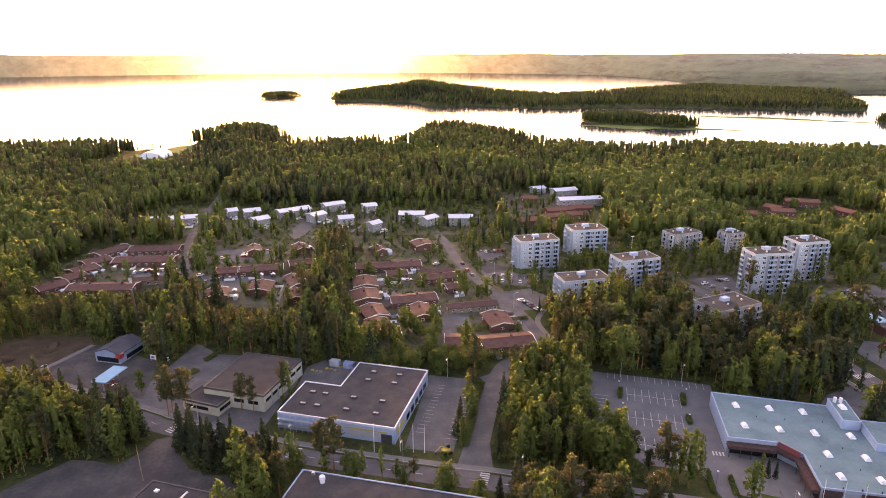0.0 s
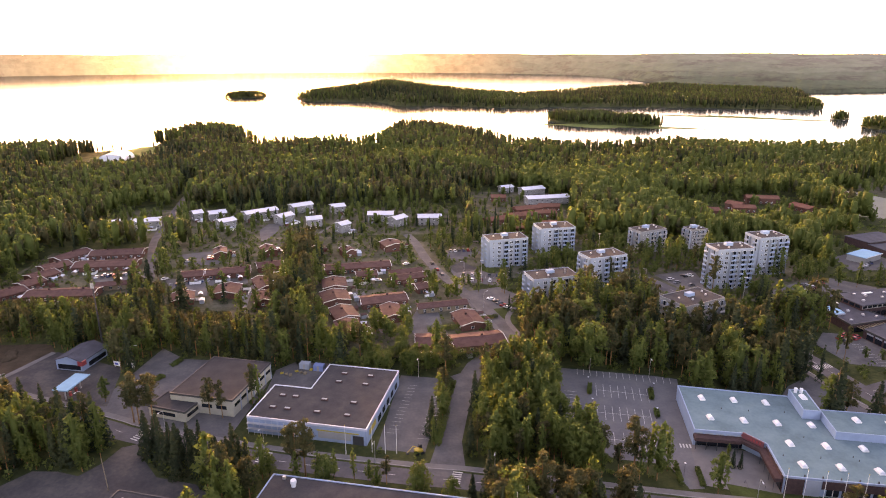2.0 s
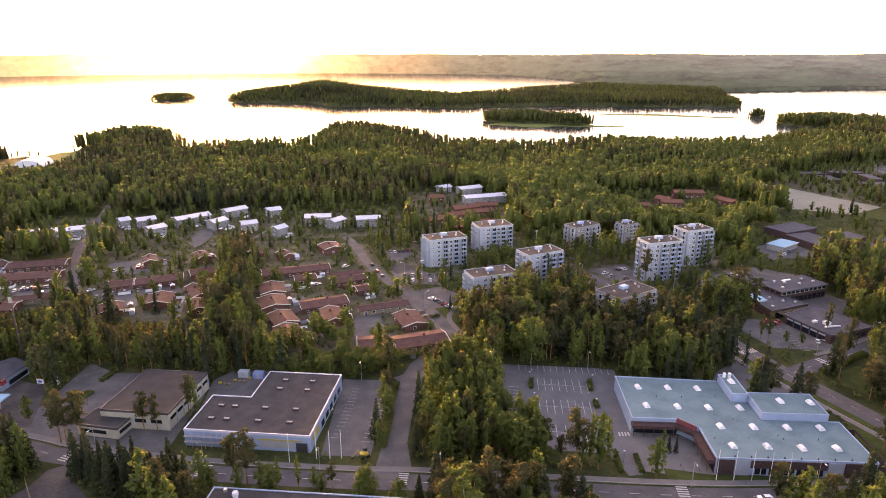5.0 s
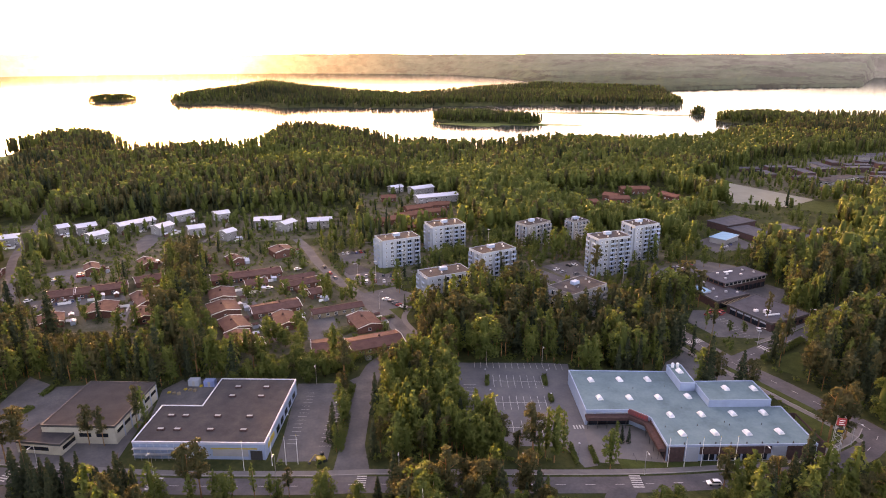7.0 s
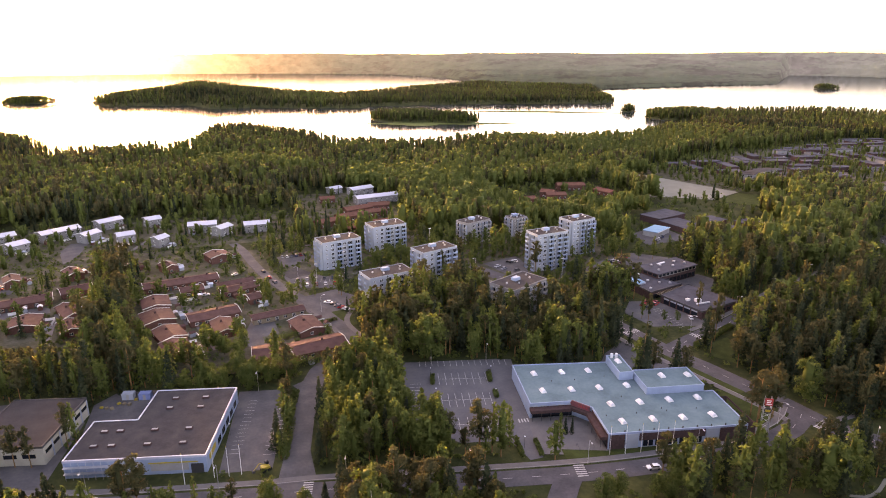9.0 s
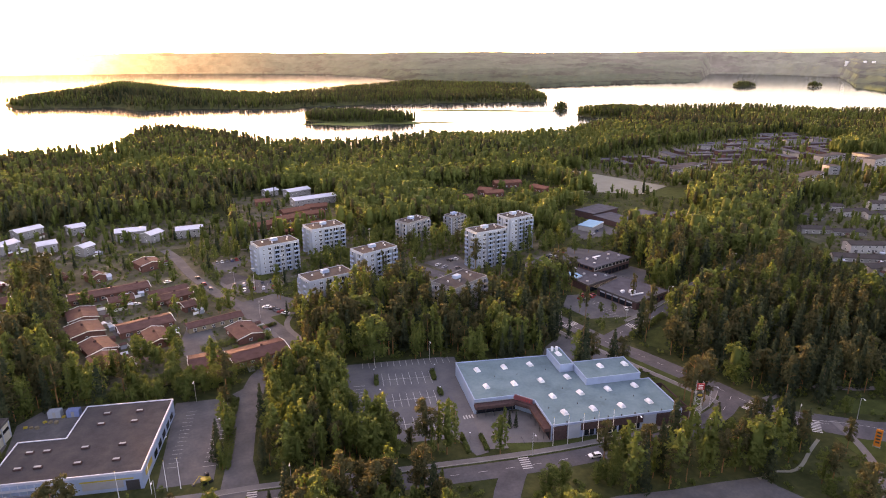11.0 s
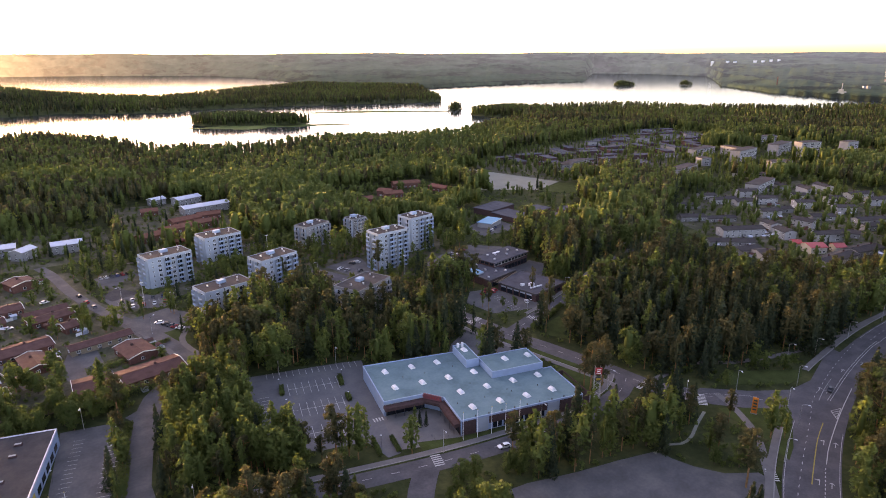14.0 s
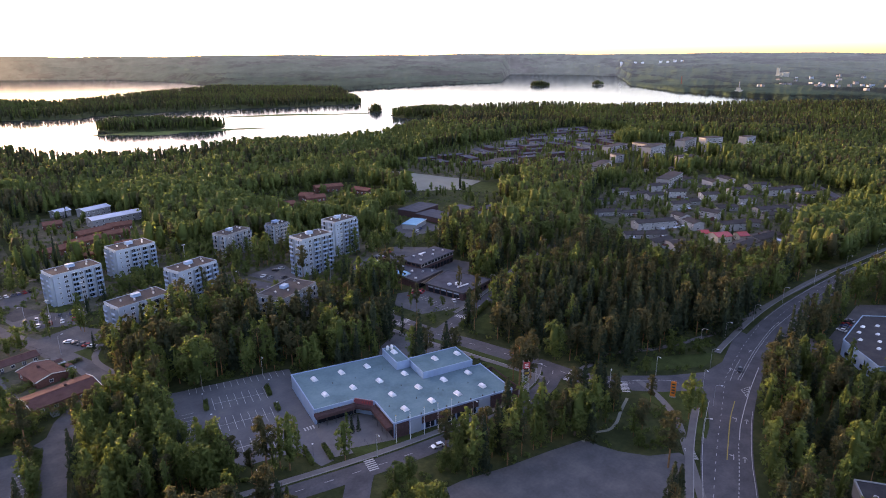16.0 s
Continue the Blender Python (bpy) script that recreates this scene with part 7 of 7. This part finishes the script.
# the woods get lower towards the gardens of the terraces
edge = np.interp(np.degrees(np.arctan2(TREES[:, 0], TREES[:, 1])), (-35.5, -35, -32, -30, -27.6, -27, -25.2, -25, -22.2, -22, -19.6, -16.1, -13.4, -13), (0, 388, 385, 376, 366, 366, 366, 0, 0, 327, 320, 311, 311, 0))
low = (TR < edge) & (TR > 250)
TREES[:, 3] = np.where(low, np.minimum(TREES[:, 3], HOVER * (1 - TR / np.maximum(edge, 1)) + 1.0), TREES[:, 3])
TREES, TR = TREES[TREES[:, 3] > 3.2], TR[TREES[:, 3] > 3.2]
order = np.argsort(TR)
TREES, TR = TREES[order], TR[order]

# the nearest of each kind are things of their own
LABELS = {"spruce": "dark green spruce with drooping tiers of branches", "pine": "tall pine with a bare orange trunk and an open crown", "birch": "leafy green birch with a pale trunk", "broadleaf": "broad round-crowned leafy green tree"}
single_tree = np.zeros(len(TREES), bool)
for k, kind in enumerate(KINDS):
    idx = np.where((TREES[:, 4] == k) & (TR < 320))[0][:(204 if k < 3 else 105)]
    single_tree[idx] = True
    crowns, trunks = [], []
    for j in range(5):
        v, t = crown(kind, 40 + 7 * j + k, {"spruce": 1350, "pine": 1250, "birch": 1500, "broadleaf": 1400}[kind], {"spruce": 0.018, "pine": 0.017, "birch": 0.0152, "broadleaf": 0.023}[kind], 6 if kind == "spruce" else 5, 5 if kind == "spruce" else 4, {"spruce": 0.42, "broadleaf": 0.3, "birch": 0.3}.get(kind, 0.22))
        crowns.append(bulk("crown", v, t, LEAVES[kind]))
        trunks.append(trunk_shape(kind, 90 + j).mesh("trunk", BARKS[kind]))
    for n, i in enumerate(idx):
        x, y, z, h, _, a = TREES[i]
        w = 0.85 + 0.4 * ((n * 37) % 11) / 10
        o = thing(kind + "_tree", Matrix.Translation((x, y, z)) @ Matrix.Rotation(a, 4, "Z") @ Matrix.Diagonal((h * w, h * w, h, 1)), LABELS[kind], "tree", kind + " trees")
        part("trunk", trunks[n % 5], None, o)
        part("crown", crowns[n % 5], None, o)


def woods(name, mask, k, n, size, core, fill, label, seed):
    """Many trees of one kind as one mesh."""
    kind = KINDS[k]
    sel = TREES[mask & (TREES[:, 4] == k) & ~single_tree]
    if not len(sel):
        return
    vs, ts, base = [], [], 0
    variants = [crown(kind, seed + 13 * j, n, size * (1.5 if kind == "broadleaf" else 1), core, 4 if n > 100 else 3 if n > 30 else 2, ((0.42 if kind == "spruce" else 0.28) if n > 100 else fill * (0.75 if kind == "broadleaf" else 1))) for j in range(6)]
    for j, (v, t) in enumerate(variants):
        if n < 20:
            low = 0.85 * BASE[kind]
            v[:, 2] = (v[:, 2] - low) / (1 - low)
        s = sel[j::6]
        if not len(s):
            continue
        c, d = np.cos(s[:, 5]), np.sin(s[:, 5])
        w = s[:, 3] * (0.95 + 0.35 * np.sin(s[:, 0] * 9.1))
        p = np.empty((len(s), len(v), 3), np.float32)
        p[:, :, 0] = s[:, 0:1] + w[:, None] * (c[:, None] * v[:, 0] - d[:, None] * v[:, 1])
        p[:, :, 1] = s[:, 1:2] + w[:, None] * (d[:, None] * v[:, 0] + c[:, None] * v[:, 1])
        p[:, :, 2] = s[:, 2:3] + s[:, 3:4] * v[:, 2]
        vs.append(p.reshape(-1, 3))
        ts.append((t[None] + (np.arange(len(s)) * len(v))[:, None, None]).reshape(-1, 3) + base)
        base += len(s) * len(v)
    me = bulk(name, np.concatenate(vs), np.concatenate(ts), LEAVES[kind])
    if n < 100:
        me.polygons.foreach_set("use_smooth", np.ones(len(me.polygons), bool))
    single(name, me, None, label, "woods", "stuff")


BANDS = [(0, 420, 240, 0.032, 4, 0), (420, 750, 46, 0.040, 4, 0.62), (750, 1250, 13, 0.05, 4, 0.76), (1250, 3000, 3, 0.055, 4, 0.85)]
for j, (r0, r1, n, size, core, fill) in enumerate(BANDS):
    for k, kind in enumerate(KINDS):
        woods(kind + "_woods", (TR >= r0) & (TR < r1), k, n, size, core, fill, "dense %s woods between town and lake" % kind, 300 + 50 * j + 9 * k)

# bare trunks showing under the nearer woods
sel = TREES[(TR < 420) & ~single_tree & (TREES[:, 4] > 0)]
tv, tt = np.array([[math.cos(a) * q, math.sin(a) * q, z] for z, q in ((-0.02, 0.011), (0.75, 0.006)) for a in (0, 1.571, 3.142, 4.712)]), []
for k in range(4):
    tt += [(k, (k + 1) % 4, 4 + (k + 1) % 4), (k, 4 + (k + 1) % 4, 4 + k)]
pv = sel[:, None, :3] + tv[None] * sel[:, 3][:, None, None]
single("woodland_trunks", bulk("woodland_trunks", pv.reshape(-1, 3), (np.array(tt)[None] + np.arange(len(sel))[:, None, None] * 8).reshape(-1, 3), M_PINEBARK), None, "bare orange-brown trunks in the nearer woods", "trunks", "stuff")

# hedges and shrubs in the car parks
def shrub(x, y, L, D, yaw, h, seed):
    rng = np.random.RandomState(seed)
    n = int(220 + L * 60)
    c = np.stack([rng.uniform(-L / 2, L / 2, n), rng.uniform(-D / 2, D / 2, n), rng.rand(n) ** 0.6 * h], 1)
    v, t = shards(rng, c, 0.30, np.stack([c[:, 0] * 0.2, c[:, 1], c[:, 2]], 1) + 0.01)
    return single("hedge", bulk("hedge", v, t, M_LEAF), None, "clipped green hedge in the car park", "hedge", m=pose(x, y, 0, 0, 0, yaw), group="hedges")


for k, row in enumerate(((67.8, 215.5, 7.5, 1.6, 73, 1.4), (90.2, 210.5, 8, 1.8, 74, 1.6), (64.3, 200, 8, 1.8, 73, 1.6), (87.3, 197, 5, 1.8, 76, 1.6), (9, 192, 22, 3.4, 78, 2.2), (12.5, 212, 22, 3.0, 77, 2.2), (87.2, 161, 9, 1.4, 78, 1.3), (81.2, 163, 9, 1.4, 78, 1.3), (-103.3, 232.2, 6.5, 3.6, 60, 1.1), (-99.9, 246.5, 7, 2.4, 70, 1.2), (203, 212.6, 34, 3.0, 22, 1.8), (36, 286, 12, 1.6, 15, 1.8), (14, 274, 16, 5, 12, 2.6), (8, 246, 60, 5, -4, 4.5))):
    shrub(*row, 500 + k)


# low shrubs in gardens and along verges
def shrubbery():
    rng = np.random.RandomState(21)
    n = 26000
    r, az = np.sqrt(rng.uniform(130 ** 2, 700 ** 2, n)), np.radians(rng.uniform(-38, 80, n))
    x, y = r * np.sin(az), r * np.cos(az)
    free, keep = clear_of_things(x, y)
    m = free & (keep < 0.7) & (rng.rand(n) < np.where(r < 480, 1, 0.5))
    x, y = x[m], y[m]
    hh = rng.uniform(0.8, 2.6, len(x))
    cnt = 12
    c = np.repeat(np.stack([x, y, hh * 0.5], 1), cnt, 0)
    d = rng.randn(len(c), 3)
    d /= np.linalg.norm(d, axis=1)[:, None]
    rad = np.repeat(hh, cnt)[:, None]
    c = c + d * rad * np.array([0.5, 0.5, 0.35])
    v, t = shards(rng, c, 0.55, d)
    single("garden_shrubs", bulk("garden_shrubs", v, t, M_LEAF), None, "green garden shrubs and hedges between houses", "shrubs", "stuff")


shrubbery()


# saplings and bushes that fill the woods down to the ground
def undergrowth():
    rng = np.random.RandomState(77)
    s = TREES[(TR < 400)]
    x, y = s[:, 0] + rng.uniform(-2.6, 2.6, len(s)), s[:, 1] + rng.uniform(-2.6, 2.6, len(s))
    free, keep = clear_of_things(x, y)
    m = free & (keep > 0.7)
    x, y, z = x[m], y[m], s[m, 2]
    hh, cnt = rng.uniform(1.5, 5.5, len(x)), 20
    d = rng.randn(len(x) * cnt, 3)
    d /= np.linalg.norm(d, axis=1)[:, None]
    c = np.repeat(np.stack([x, y, z + hh * 0.5], 1), cnt, 0) + d * np.repeat(hh, cnt)[:, None] * np.array([0.36, 0.36, 0.5])
    v, t = shards(rng, c, 0.6, d)
    single("undergrowth", bulk("undergrowth", v, t, M_LEAF), None, "dense green saplings and bushes under the trees", "undergrowth", "stuff")


undergrowth()
